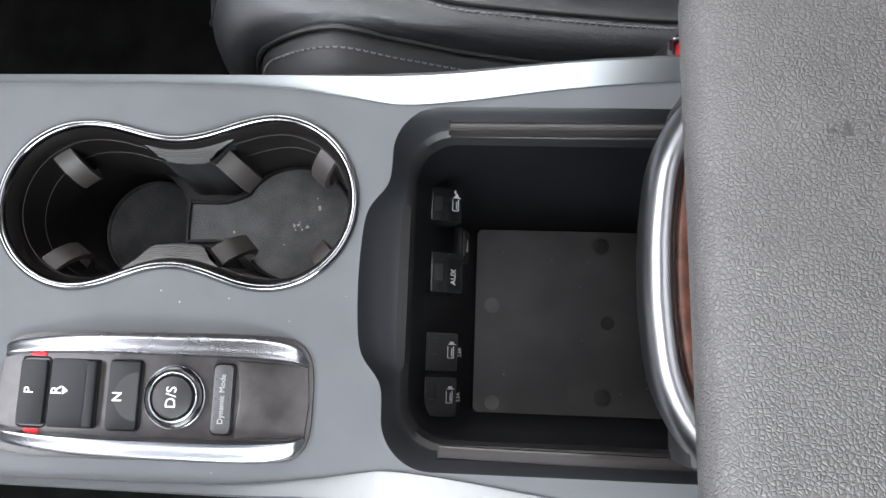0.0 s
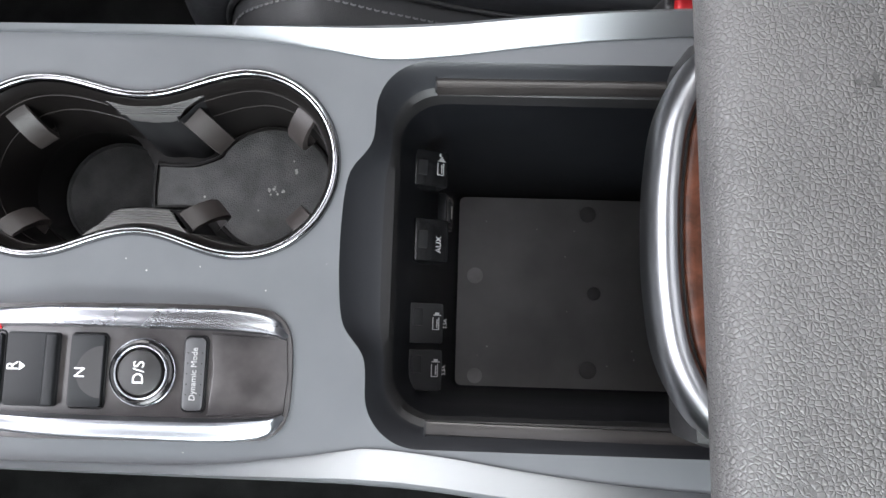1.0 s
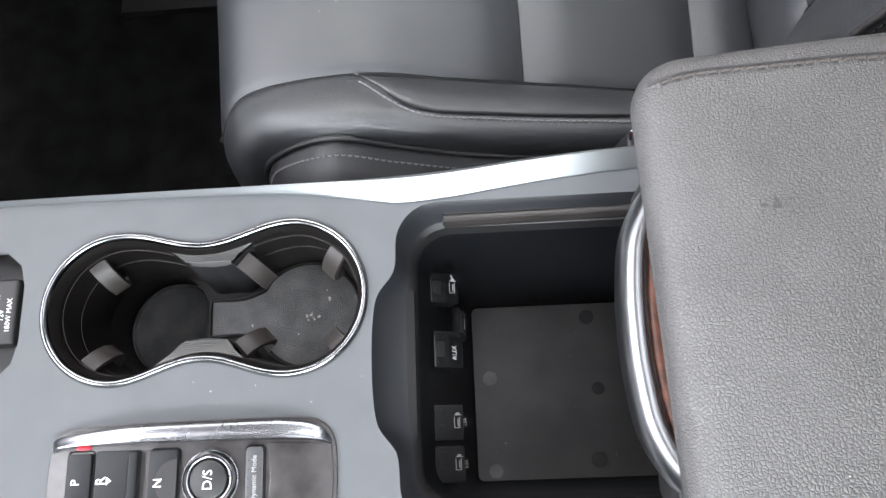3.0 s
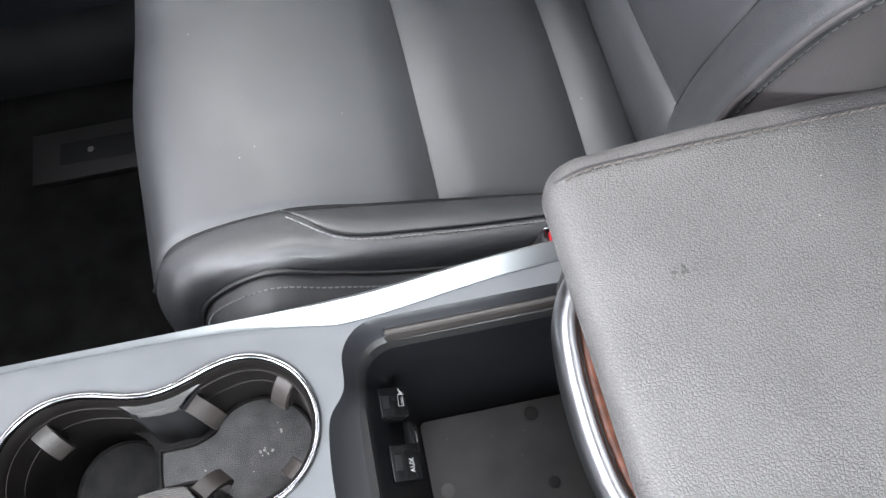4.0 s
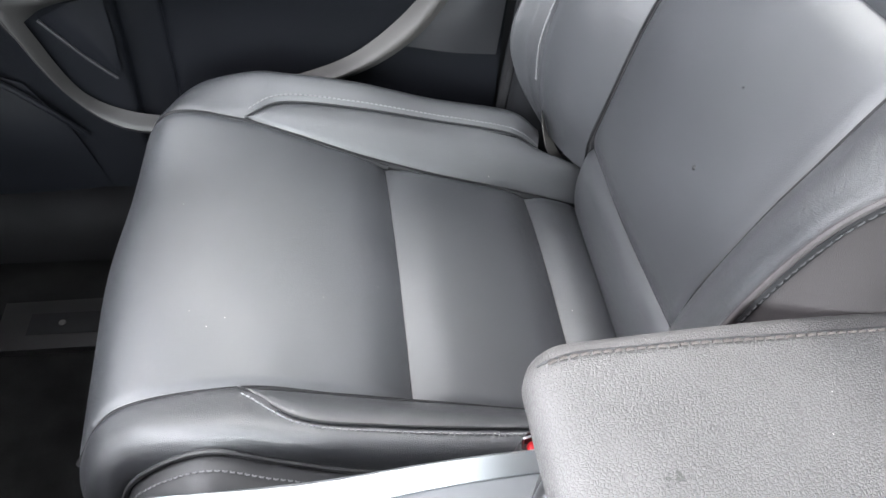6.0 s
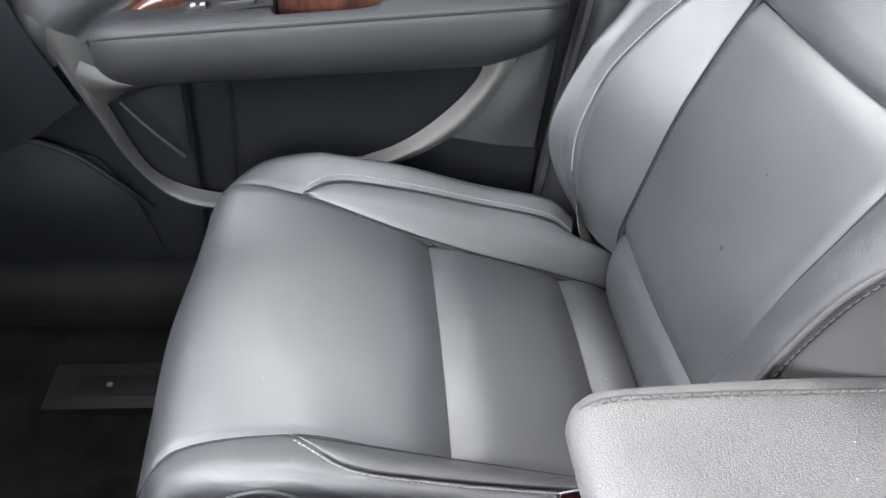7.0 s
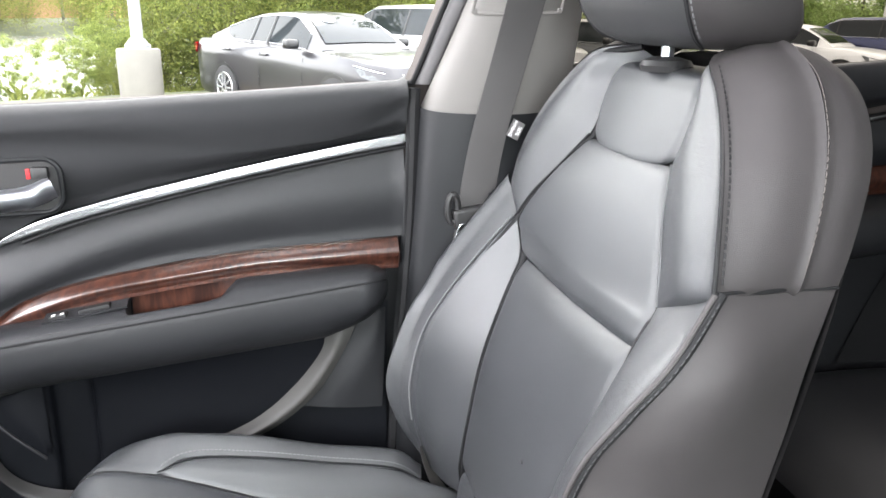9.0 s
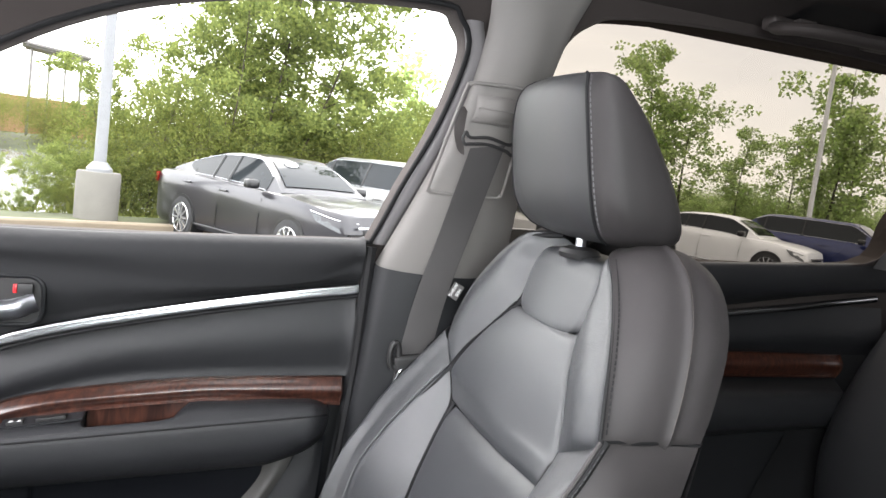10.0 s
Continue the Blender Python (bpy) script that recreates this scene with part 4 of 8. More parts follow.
part("edge_trim", skin([[(1.166, 0.853, 1.124), (1.25, 0.850, 1.14), (1.33, 0.852, 1.15)], [(1.122, 0.858, 1.02), (1.23, 0.854, 1.02), (1.33, 0.856, 1.02)], [(1.075, 0.855, 0.905), (1.22, 0.852, 0.905), (1.33, 0.853, 0.905)]], 12, 10, flip=True), GASKET, rear_door, "black slanting rear edge")
part("pillar_trim_rear", skin([[(1.266, side_y(1.45) - 0.006, 1.45), (1.294, side_y(1.6) - 0.006, 1.6), (1.29, side_y(1.77) - 0.006, 1.77)], [(1.31, side_y(1.45) - 0.05, 1.45), (1.335, side_y(1.6) - 0.05, 1.6), (1.335, side_y(1.77) - 0.03, 1.77)],
                               [(1.5, side_y(1.45) - 0.05, 1.45), (1.5, side_y(1.6) - 0.05, 1.6), (1.5, side_y(1.77) - 0.02, 1.77)]], 12, 12), BLACK, label="black rear pillar trim", kind="structure")

# ---- centre console ----
TOP = 0.956
console = thing("center_console", "grey car centre console with chrome-edged cup holders and open storage bin", "console", (-0.05, AXIS, 0.55))


def mirror_y(pts):
    return [(x, 2 * AXIS - y) + tuple(r) for x, y, *r in pts]


edge_in = [(x, y) for x, y, z in curve([(-0.62, 0.226, 0), (-0.40, 0.231, 0), (-0.274, 0.2335, 0), (-0.12, 0.2325, 0), (-0.056, 0.227, 0), (-0.02, 0.2215, 0), (-0.005, 0.220, 0), (0.03, 0.2225, 0), (0.167, 0.2375, 0), (0.45, 0.245, 0)], 72)]
edge_out = [(x, y) for x, y, z in curve([(-0.62, 0.2305, 0), (-0.40, 0.2345, 0), (-0.274, 0.2365, 0), (-0.12, 0.2375, 0), (-0.056, 0.2375, 0), (-0.02, 0.2375, 0), (-0.005, 0.238, 0), (0.03, 0.240, 0), (0.167, 0.252, 0), (0.45, 0.258, 0)], 72)]


def cup_outline(grow=0.0, n=44):
    """The joined outline of the two cup holders."""
    lx, ly, lr, rx, ry, rr = -0.217, 0.1495, 0.0555 + grow, -0.0895, 0.1535, 0.057 + grow
    out = []
    for i in range(n + 1):
        a = radians(90 + 180 * i / n)
        out.append((lx + lr * math.cos(a), ly + lr * math.sin(a)))
    m = 24
    for i in range(1, m):
        f = i / m
        s = 0.5 - 0.5 * math.cos(2 * math.pi * f)
        out.append((lx + (rx - lx) * f, (ly - lr) * (1 - f) + (ry - rr) * f + 0.0145 * s))
    for i in range(n + 1):
        a = radians(-90 + 180 * i / n)
        out.append((rx + rr * math.cos(a), ry + rr * math.sin(a)))
    for i in range(1, m):
        f = i / m
        s = 0.5 - 0.5 * math.cos(2 * math.pi * f)
        out.append((rx + (lx - rx) * f, (ry + rr) * (1 - f) + (ly + lr) * f - 0.0125 * s))
    return out


SEL_X0, SEL_X1, SEL_Y = -0.258, -0.057, 0.0265
selector_hole = [(x, y) for x, y, z in curve([(-0.256, 0.020, 0), (-0.253, 0.052, 0), (-0.236, 0.0635, 0), (-0.16, 0.0665, 0), (-0.082, 0.0665, 0), (-0.062, 0.0615, 0), (-0.054, 0.049, 0), (-0.0525, 0.0265, 0),
                                              (-0.054, 0.004, 0), (-0.062, -0.0075, 0), (-0.080, -0.0115, 0), (-0.16, -0.013, 0), (-0.236, -0.0125, 0), (-0.253, -0.004, 0)], 84, closed=True)]


def bin_loop(x0, y1, r, scoop=0.0, n=12, x1=0.40):
    """Edge of the storage bin, symmetrical; scoop: how far the thumb hollow reaches forward."""
    y0 = 2 * AXIS - y1
    out = [(x1, y0)]
    for i in range(9):
        out.append((x1 + (x0 + r - x1) * (i + 1) / 10, y0))
    for i in range(n + 1):
        a = radians(270 - 90 * i / n)
        out.append((x0 + r + r * math.cos(a), y0 + r + r * math.sin(a)))
    m = 40
    for i in range(1, m):
        f = i / m
        d = (f - 0.5) * (y1 - y0 - 2 * r)
        h = 1 / (1 + math.exp((abs(d) - 0.056) / 0.0045))
        out.append((x0 - scoop * h * (1 - 0.25 * (d / 0.06) ** 2), AXIS + d))
    for i in range(n + 1):
        a = radians(180 - 90 * i / n)
        out.append((x0 + r + r * math.cos(a), y1 - r + r * math.sin(a)))
    for i in range(9):
        out.append((x0 + r + (x1 - x0 - r) * (i + 1) / 10, y1))
    out.append((x1, y1))
    return out


bin_edge = bin_loop(-0.010, 0.2195, 0.032, 0.0185)
outlet_hole = [(-0.60, 0.10), (-0.305, 0.10), (-0.293, 0.112), (-0.289, 0.128), (-0.289, 0.170), (-0.293, 0.186), (-0.305, 0.196), (-0.60, 0.196)]
outline = edge_in + mirror_y(edge_in)[::-1]
plate_bm = cut_slab(outline, [cup_outline(0.0015), selector_hole, bin_edge, outlet_hole], 0.004)
bmesh.ops.translate(plate_bm, verts=plate_bm.verts[:], vec=(0, 0, TOP))
plate = part("top_plate", plate_bm, PLATE, console, "satin grey plastic top plate")

for mir in (False, True):
    a, b = (mirror_y(edge_in), mirror_y(edge_out)) if mir else (edge_in, edge_out)
    rows = []
    for (x0, y0), (x1, y1) in zip(a, b):
        w = abs(y1 - y0)
        s = 1 if y1 > y0 else -1
        rise = 0.004 + 0.32 * w
        rows.append([V(x0, y0, TOP - 0.004), V(x0, y0, TOP + 0.0015), V(x0 * 0.9 + x1 * 0.1, y0 + s * 0.12 * w, TOP + 0.003), V((x0 + x1) / 2, (y0 + y1) / 2, TOP + 0.55 * rise + 0.002), V(x1, y1 - s * 0.15 * w, TOP + rise + 0.002),
                     V(x1, y1, TOP + rise), V(x1, y1 + s * 0.0015, TOP + rise - 0.004), V(x1, y1 + s * 0.0015, TOP - 0.02)])
    part("chrome_rail", grid_mesh(rows, flip=mir), RAIL, console, "satin silver side rail")
    side = [[V(x, y + (0.0012 if not mir else -0.0012), TOP - 0.012) for x, y in b], [V(x, y + (0.004 if not mir else -0.004), 0.85) for x, y in b], [V(x, y + (0.002 if not mir else -0.002), 0.55) for x, y in b]]
    part("side_panel", grid_mesh(side, flip=not mir), DARK, console, "dark grey console side")

# cup holders
ring_path = [V(x, y, TOP) for x, y in cup_outline(-0.0005)]
part("cup_ring", sweep(ring_path, [(-0.0028, -0.003), (-0.0028, 0.0010), (-0.0018, 0.0024), (-0.0004, 0.0031), (0.0010, 0.0029), (0.0022, 0.0018), (0.0030, 0.0000), (0.0032, -0.003)], closed=True), RINGCHROME, console, "bright chrome cup holder ring")
part("ring_shoulder", grid_mesh([[V(x, y, TOP - 0.001) for x, y in cup_outline(-0.003)], [V(x, y, TOP - 0.006) for x, y in cup_outline(-0.006)], [V(x, y, TOP - 0.010) for x, y in cup_outline(-0.007)]], closed_v=True, flip=True), WELL, console)
LC, RC = V(-0.217, 0.152, 0), V(-0.091, 0.153, 0)
LFLOOR, RFLOOR = 0.836, 0.878


def well_outline(f):
    """Cup wells: f 0 at the ring, 1 at the floor."""
    top, low = cup_outline(-0.007), cup_outline(-0.013)
    return [(a[0] * (1 - f) + b[0] * f, a[1] * (1 - f) + b[1] * f) for a, b in zip(top, low)]


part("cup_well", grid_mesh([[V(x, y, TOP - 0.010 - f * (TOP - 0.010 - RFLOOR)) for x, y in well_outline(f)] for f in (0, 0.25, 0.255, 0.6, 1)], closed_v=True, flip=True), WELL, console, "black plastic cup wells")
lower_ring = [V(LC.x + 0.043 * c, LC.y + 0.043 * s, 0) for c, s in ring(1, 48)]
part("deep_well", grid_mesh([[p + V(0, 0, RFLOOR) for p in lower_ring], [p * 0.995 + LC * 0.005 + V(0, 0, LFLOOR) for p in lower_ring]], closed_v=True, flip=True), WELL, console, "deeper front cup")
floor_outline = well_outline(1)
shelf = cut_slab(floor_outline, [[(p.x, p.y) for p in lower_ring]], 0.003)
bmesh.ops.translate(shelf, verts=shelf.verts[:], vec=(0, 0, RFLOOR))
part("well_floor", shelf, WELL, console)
part("round_mat", lathe([(0.0, 0.002), (0.038, 0.002), (0.0395, 0.0022), (0.0405, 0.0045), (0.0418, 0.0045), (0.0422, 0.0)], (LC.x, LC.y, LFLOOR), 48), RUBBER, console, "round rubber cup mat")
mat_outline = []
for c, s in [(math.cos(radians(a)), math.sin(radians(a))) for a in range(-150, 151, 6)]:
    mat_outline.append((RC.x + 0.0435 * c, RC.y + 0.0435 * s))
mat_outline += [(-0.140, 0.1700), (-0.150, 0.1680), (-0.170, 0.1680), (-0.1735, 0.1665), (-0.1735, 0.1395), (-0.170, 0.138), (-0.150, 0.1385), (-0.140, 0.1365)]
part("shaped_mat", prism([V(x, y, RFLOOR) for x, y in mat_outline], (0, 0, 0.0025), 0.001), RUBBER, console, "dusty honeycomb rubber cup mat")
# raised dark tube stands for the shaded groove round the mat
rim = curve([V(x, y, RFLOOR + 0.003) for x, y in mat_outline], 240, closed=True)
part("mat_groove_shade", tube(rim, 0.0014, 6, closed=True), WELL, console)
# grip flaps
for cx, cy, r, ang, tilt in ((-0.217, 0.1495, 0.046, 125, 20), (-0.217, 0.1495, 0.046, 235, 20), (-0.0895, 0.1535, 0.048, 140, 20), (-0.0895, 0.1535, 0.048, 222, 20), (-0.0895, 0.1535, 0.049, 48, 14), (-0.0895, 0.1535, 0.049, -45, 14)):
    a = radians(ang)
    d, t = V(math.cos(a), math.sin(a), 0), V(-math.sin(a), math.cos(a), 0)
    c = V(cx, cy, 0)
    rows = []
    for rr, z in ((0.004, -0.017), (-0.001, -0.018), (-0.008, -0.023), (-0.0145, -0.032), (-0.017, -0.041), (-0.0155, -0.046), (-0.006, -0.048)):
        rr, z = r + rr, TOP + z
        rows.append([c + d * rr + t * w + V(0, 0, z) for w in (-0.0075, -0.0068, 0, 0.0068, 0.0075)])
    side_rows = [[p + d * (0.004 if j in (0, 4) else 0) for j, p in enumerate(row)] for row in rows]
    part("grip_flap", grid_mesh(side_rows), FLAP, console, "brown-grey sprung cup grip")
# saddles at the waist
for sgn, y0, y1 in ((1, 0.1955, 0.172), (-1, 0.108, 0.1315)):
    wide = 0.012 if sgn > 0 else 0.0185
    lip = y0 - sgn * wide
    rails = [[(-0.188, y0 + sgn * 0.0005, TOP - 0.007), (-0.153, y0 - sgn * 0.002, TOP - 0.004), (-0.119, y0 + sgn * 0.0015, TOP - 0.007)], [(-0.177, y0 - sgn * wide * 0.45, TOP - 0.009), (-0.153, y0 - sgn * wide * 0.5, TOP - 0.007), (-0.130, y0 - sgn * wide * 0.45, TOP - 0.009)],
             [(-0.170, lip + sgn * 0.002, TOP - 0.013), (-0.153, lip + sgn * 0.001, TOP - 0.012), (-0.137, lip + sgn * 0.002, TOP - 0.013)], [(-0.169, lip, TOP - 0.019), (-0.153, lip - sgn * 0.001, TOP - 0.019), (-0.138, lip, TOP - 0.019)]]
    sad = part("saddle", skin(rails, 24, 20, flip=sgn > 0), SADDLE, console, "ribbed grey saddle between the cups")
    part("saddle_wall", skin([[(-0.188, y0 + sgn * 0.0005, TOP - 0.008), (-0.169, lip + sgn * 0.0005, TOP - 0.017), (-0.153, lip - sgn * 0.0005, TOP - 0.018), (-0.138, lip + sgn * 0.0005, TOP - 0.017), (-0.119, y0 + sgn * 0.0015, TOP - 0.008)],
                              [(-0.186, y0, RFLOOR), (-0.171, y1 + sgn * 0.004, RFLOOR), (-0.153, y1 + sgn * 0.003, RFLOOR), (-0.137, y1 + sgn * 0.004, RFLOOR), (-0.121, y0, RFLOOR)]], 30, 8, flip=sgn > 0), GASKET, sad, "dark wall below the saddle")
    for k in range(9):
        f = 0.10 + 0.09 * k
        y = y0 - sgn * wide * f
        z = TOP - 0.0062 - 0.0066 * f * f
        part("rib", tube([V(-0.183 + 0.013 * f, y, z - 0.0012), V(-0.153, y - sgn * 0.001, z + 0.001), V(-0.124 - 0.013 * f, y, z - 0.0012)], 0.0005, 5), SADDLE, sad)
for f in (0.06, 0.40):
    part("well_line", tube([V(x, y, TOP - 0.010 - f * (TOP - 0.010 - RFLOOR)) for x, y in well_outline(f)], 0.0003, 5, closed=True), FLAP, console, "thin moulded line")

# dust on the mats and dirt on the plate
dirt = random.Random(11)


def speck(name, x, y, z, r, mat, holder, label=""):
    """A thin irregular flake or smear."""
    a0 = dirt.uniform(0, 6.3)
    pts = [V(x + r * dirt.uniform(0.45, 1.0) * math.cos(a0 + k * 0.9), y + r * dirt.uniform(0.45, 1.0) * math.sin(a0 + k * 0.9), z) for k in range(7)]
    part(name, prism(pts, (0, 0, 0.0002)), mat, holder, label)


for x, y, r, n in ((-0.090, 0.151, 0.0065, 7), (-0.073, 0.166, 0.006, 5), (-0.100, 0.136, 0.003, 2), (-0.138, 0.146, 0.004, 2)):
    for k in range(n):
        speck("dust_fleck", x + dirt.gauss(0, r * 0.33), y + dirt.gauss(0, r * 0.33), RFLOOR + 0.0026, r * dirt.uniform(0.12, 0.32), DUST, console, "pale dust fleck")
for k in range(9):
    speck("dust_fleck", dirt.uniform(-0.23, 0.0), dirt.uniform(0.075, 0.095) if k < 5 else dirt.uniform(-0.03, -0.015), TOP + 0.0002, dirt.uniform(0.0003, 0.0007), DUST, console, "pale dust fleck")
for k in range(14):
    speck("dust_fleck", dirt.uniform(0.05, 0.30), dirt.uniform(0.03, 0.17), 0.6995, dirt.uniform(0.0004, 0.0012), DUST, console, "pale dust fleck")

# storage bin
lip0 = [V(x, y, TOP) for x, y in bin_edge]
lip1 = [V(x, y, TOP - 0.004) for x, y in bin_loop(-0.0075, 0.2155, 0.031, 0.0175)]
lip2 = [V(x, y, TOP - 0.012) for x, y in bin_loop(-0.004, 0.2115, 0.030, 0.012)]
lip3 = [V(x, y, TOP - 0.016) for x, y in bin_loop(-0.001, 0.2085, 0.029, 0.004)]
part("bin_lip", grid_mesh([lip0, lip1, lip2, lip3]), LIP, console, "dark bevelled bin rim")
lip4 = [V(x, y, TOP - 0.019) for x, y in bin_loop(0.001, 0.2045, 0.028, 0.0)]
lip5 = [V(x, y, TOP - 0.030) for x, y in bin_loop(0.003, 0.2025, 0.028, 0.0)]
part("bin_collar", grid_mesh([lip3, lip4, lip5]), BLACK, console)
wall1 = [V(x, y, 0.86) for x, y in bin_loop(0.014, 0.200, 0.022, 0.0)]
wall2 = [V(x, y - 0.010 * (y < AXIS), 0.705) for x, y in bin_loop(0.036, 0.1885, 0.008, 0.0)]
wall3 = [V(x, y - 0.010 * (y < AXIS), 0.699) for x, y in bin_loop(0.040, 0.186, 0.006, 0.0)]
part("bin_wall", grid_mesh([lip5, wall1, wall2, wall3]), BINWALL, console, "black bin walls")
part("bin_floor", box((0.37, 0.190, 0.004), (0.222, AXIS - 0.008, 0.697), 0.001), BINFLOOR, console, "dusty dark grey bin floor")
part("bin_back", box((0.006, 0.22, 0.26), (0.40, AXIS, 0.825), 0.001), BLACK, console)
for sx, sy, sr in ((0.166, 0.098, 0.0062), (0.161, 0.028, 0.008), (0.160, 0.172, 0.0075), (0.056, 0.112, 0.0075), (0.058, 0.020, 0.007)):
    part("floor_dimple", lathe([(0.0, 0.0006), (sr * 0.8, 0.0006), (sr, 0.0)], (sx, sy, 0.6992), 20), PALE_DIMPLE if sx < 0.1 else DIMPLE, console, "round moulded dimple")
for sgn in (1, -1):
    y = AXIS + sgn * 0.1055
    part("bin_runner", sweep(curve([(0.026, y, TOP - 0.0135), (0.10, y + sgn * 0.001, TOP - 0.0135), (0.40, y + sgn * 0.004, TOP - 0.0135)], 20), [(-0.0045, -0.004), (-0.0045, 0.003), (-0.002, 0.0045), (0.0025, 0.0045), (0.005, 0.001), (0.005, -0.004)]), RUNNER, console, "glossy brown bin runner")
    part("runner_gap", box((0.0012, 0.010, 0.004), (0.0255, y, TOP - 0.0108), 0), GASKET, console)

# sockets on the front wall of the bin
def wall_pose(y, z, lift, turn=0.0):
    """A pose on the sloping front wall of the bin; the upper sockets face upward."""
    if z > 0.84:
        n = V(0.45, 0, 0.893).normalized()
        p = V(0.018, y, 0.872) + V(-n.z, 0, n.x) * (z - 0.872)
    else:
        n = V(1, 0, 0.30).normalized()
        p = V(0.013 + 0.028 * (0.926 - z) / 0.221, y, z)
    m = Matrix(((0, -n.z, n.x), (1, 0, 0), (0, n.x, n.z))).to_4x4()
    return Matrix.Translation(p + n * lift) @ m @ Matrix.Rotation(radians(turn), 4, "Z")


def wall_box(w, h, d, y, z, lift=0.0, bevel=0.001):
    bm = box((w, h, d), (0, 0, 0), bevel, 2)
    bmesh.ops.transform(bm, matrix=wall_pose(y, z, lift), verts=bm.verts[:])
    return bm


for y, z, w, h, glyph in ((0.171, 0.872, 0.026, 0.034, "usb"), (0.120, 0.870, 0.030, 0.030, "aux"), (0.062, 0.872, 0.028, 0.034, "bolt"), (0.030, 0.872, 0.028, 0.034, "bolt")):
    # USB and AUX housings get a blacker plastic in place of shade
    so = part("socket", wall_box(w, 0.026, 0.024, y, z, -0.005, 0.002), GASKET if glyph == "bolt" else PIANO, console, "black socket housing")
    part("socket_mouth", wall_box(w * 0.42, 0.007, 0.003, y + (0.004 if glyph == "bolt" else 0), z + 0.007, 0.0065, 0.0008), GASKET, so)
    if glyph == "aux":
        part("lettering", writing("AUX", 0.0056, wall_pose(y - 0.003, z - 0.005, 0.0072, 0)), DIMPRINT, so)
    else:
        part("icon_body", merge(wall_box(0.0085, 0.0005, 0.0005, y, z - 0.0045, 0.0072, 0), wall_box(0.0085, 0.0005, 0.0005, y, z - 0.0090, 0.0072, 0), wall_box(0.0005, 0.0045, 0.0005, y - 0.0042, z - 0.00675, 0.0072, 0),
                                wall_box(0.0006, 0.006, 0.0005, y + 0.0057, z - 0.0075, 0.0075, 0), wall_box(0.006, 0.0006, 0.0005, y, z - 0.0075, 0.0075, 0), wall_box(0.0015, 0.003, 0.0005, y + 0.0068, z - 0.0075, 0.0072, 0)), DIMPRINT, so)
        if glyph == "bolt":
            part("lettering", writing("2.5A", 0.0036, wall_pose(y, z - 0.0138, 0.0072, 0)), DIMPRINT, so)
        else:
            part("icon_bars", merge(*(wall_box(0.0022, 0.0012, 0.0005, y + 0.0078 + 0.0022 * k, z - 0.0075 + 0.0012 * (k % 2), 0.0072, 0) for k in range(2))), DIMPRINT, so)
port = part("usb_port", wall_box(0.028, 0.018, 0.007, 0.150, 0.815, 0.003, 0.0015), DARK, console, "dark framed port")
part("port_rim", sweep([wall_pose(0.150, 0.815, 0.0068) @ V(a, b, 0) for a, b in rounded(0.023, 0.0125, 0.002, 3)], ring(0.0007, 5), up=(1, 0, 0.3), closed=True), FLAP, port, "thin pale rim")
part("port_mouth", wall_box(0.016, 0.007, 0.003, 0.150, 0.815, 0.0065, 0.0006), GASKET, port)
part("port_tongue", wall_box(0.010, 0.0018, 0.003, 0.150, 0.815, 0.0072, 0.0003), GREY, port)

# tray and power outlet at the front
part("front_tray", box((0.34, 0.12, 0.06), (-0.46, 0.148, 0.905), 0.008, 3), BLACK, console, "black front tray")
outlet = part("power_outlet", box((0.034, 0.050, 0.018), (-0.313, 0.152, 0.943), 0.003, 3), BLACK, console, "black power outlet cap")
for text, size, dx in (("POWER", 0.0088, -0.0095), ("OUTLET", 0.0088, -0.001), ("12V", 0.0055, 0.0065), ("180W MAX", 0.0052, 0.0122)):
    part("lettering", writing(text, size, pose(-0.3135 + dx, 0.149, 0.9522, 0, 0, 90)), WHITE, outlet)
part("outlet_line", box((0.0006, 0.032, 0.0004), (-0.3100, 0.149, 0.9523)), WHITE, outlet)

# ---- gear selector ----
selector = thing("gear_selector", "push-button gear selector with satin chrome rails set in the console", "gear selector", (-0.157, SEL_Y, TOP))
bed = [V(SEL_Y_x, y, TOP - 0.002) for SEL_Y_x, y in selector_hole]
part("selector_bed", prism(bed, (0, 0, 0.004), 0.001), GLOSS, selector, "smoked gloss bed")
for s in (1, -1):
    o = SEL_Y
    top = [(-0.2545, o + s * 0.024, TOP + 0.001), (-0.247, o + s * 0.0315, TOP + 0.005), (-0.20, o + s * 0.0365, TOP + 0.010), (-0.14, o + s * 0.0372, TOP + 0.011), (-0.09, o + s * 0.0372, TOP + 0.009), (-0.065, o + s * 0.0335, TOP + 0.005), (-0.0555, o + s * 0.0235, TOP + 0.002)]
    inn = [(-0.252, o + s * 0.022, TOP + 0.004), (-0.244, o + s * 0.0245, TOP + 0.009), (-0.20, o + s * 0.0265, TOP + 0.013), (-0.14, o + s * 0.0268, TOP + 0.0135), (-0.09, o + s * 0.0262, TOP + 0.012), (-0.065, o + s * 0.0245, TOP + 0.0085), (-0.0565, o + s * 0.0215, TOP + 0.005)]
    low = [(x, y - s * 0.0015, TOP + 0.001) for x, y, z in inn]
    base = [(x, y + s * 0.0014, TOP - 0.002) for x, y, z in top]
    mix = lambda a, b, f: [tuple(p * (1 - f) + q * f for p, q in zip(m, n)) for m, n in zip(a, b)]
    part("selector_rail", skin([base, mix(base, top, 0.8), mix(top, inn, 0.06), mix(top, inn, 0.5), mix(top, inn, 0.94), mix(inn, low, 0.2), low], 60, 24, flip=s > 0), SATIN, selector, "polished satin chrome rail")


def key(name, x, y, w, h, z, mat, label="", r=0.002):
    k = part(name, prism([V(x + a, y + b, TOP + 0.001) for a, b in rounded(w, h, r, 3)], (0, 0, z), 0.0008), mat, selector, label)
    return k


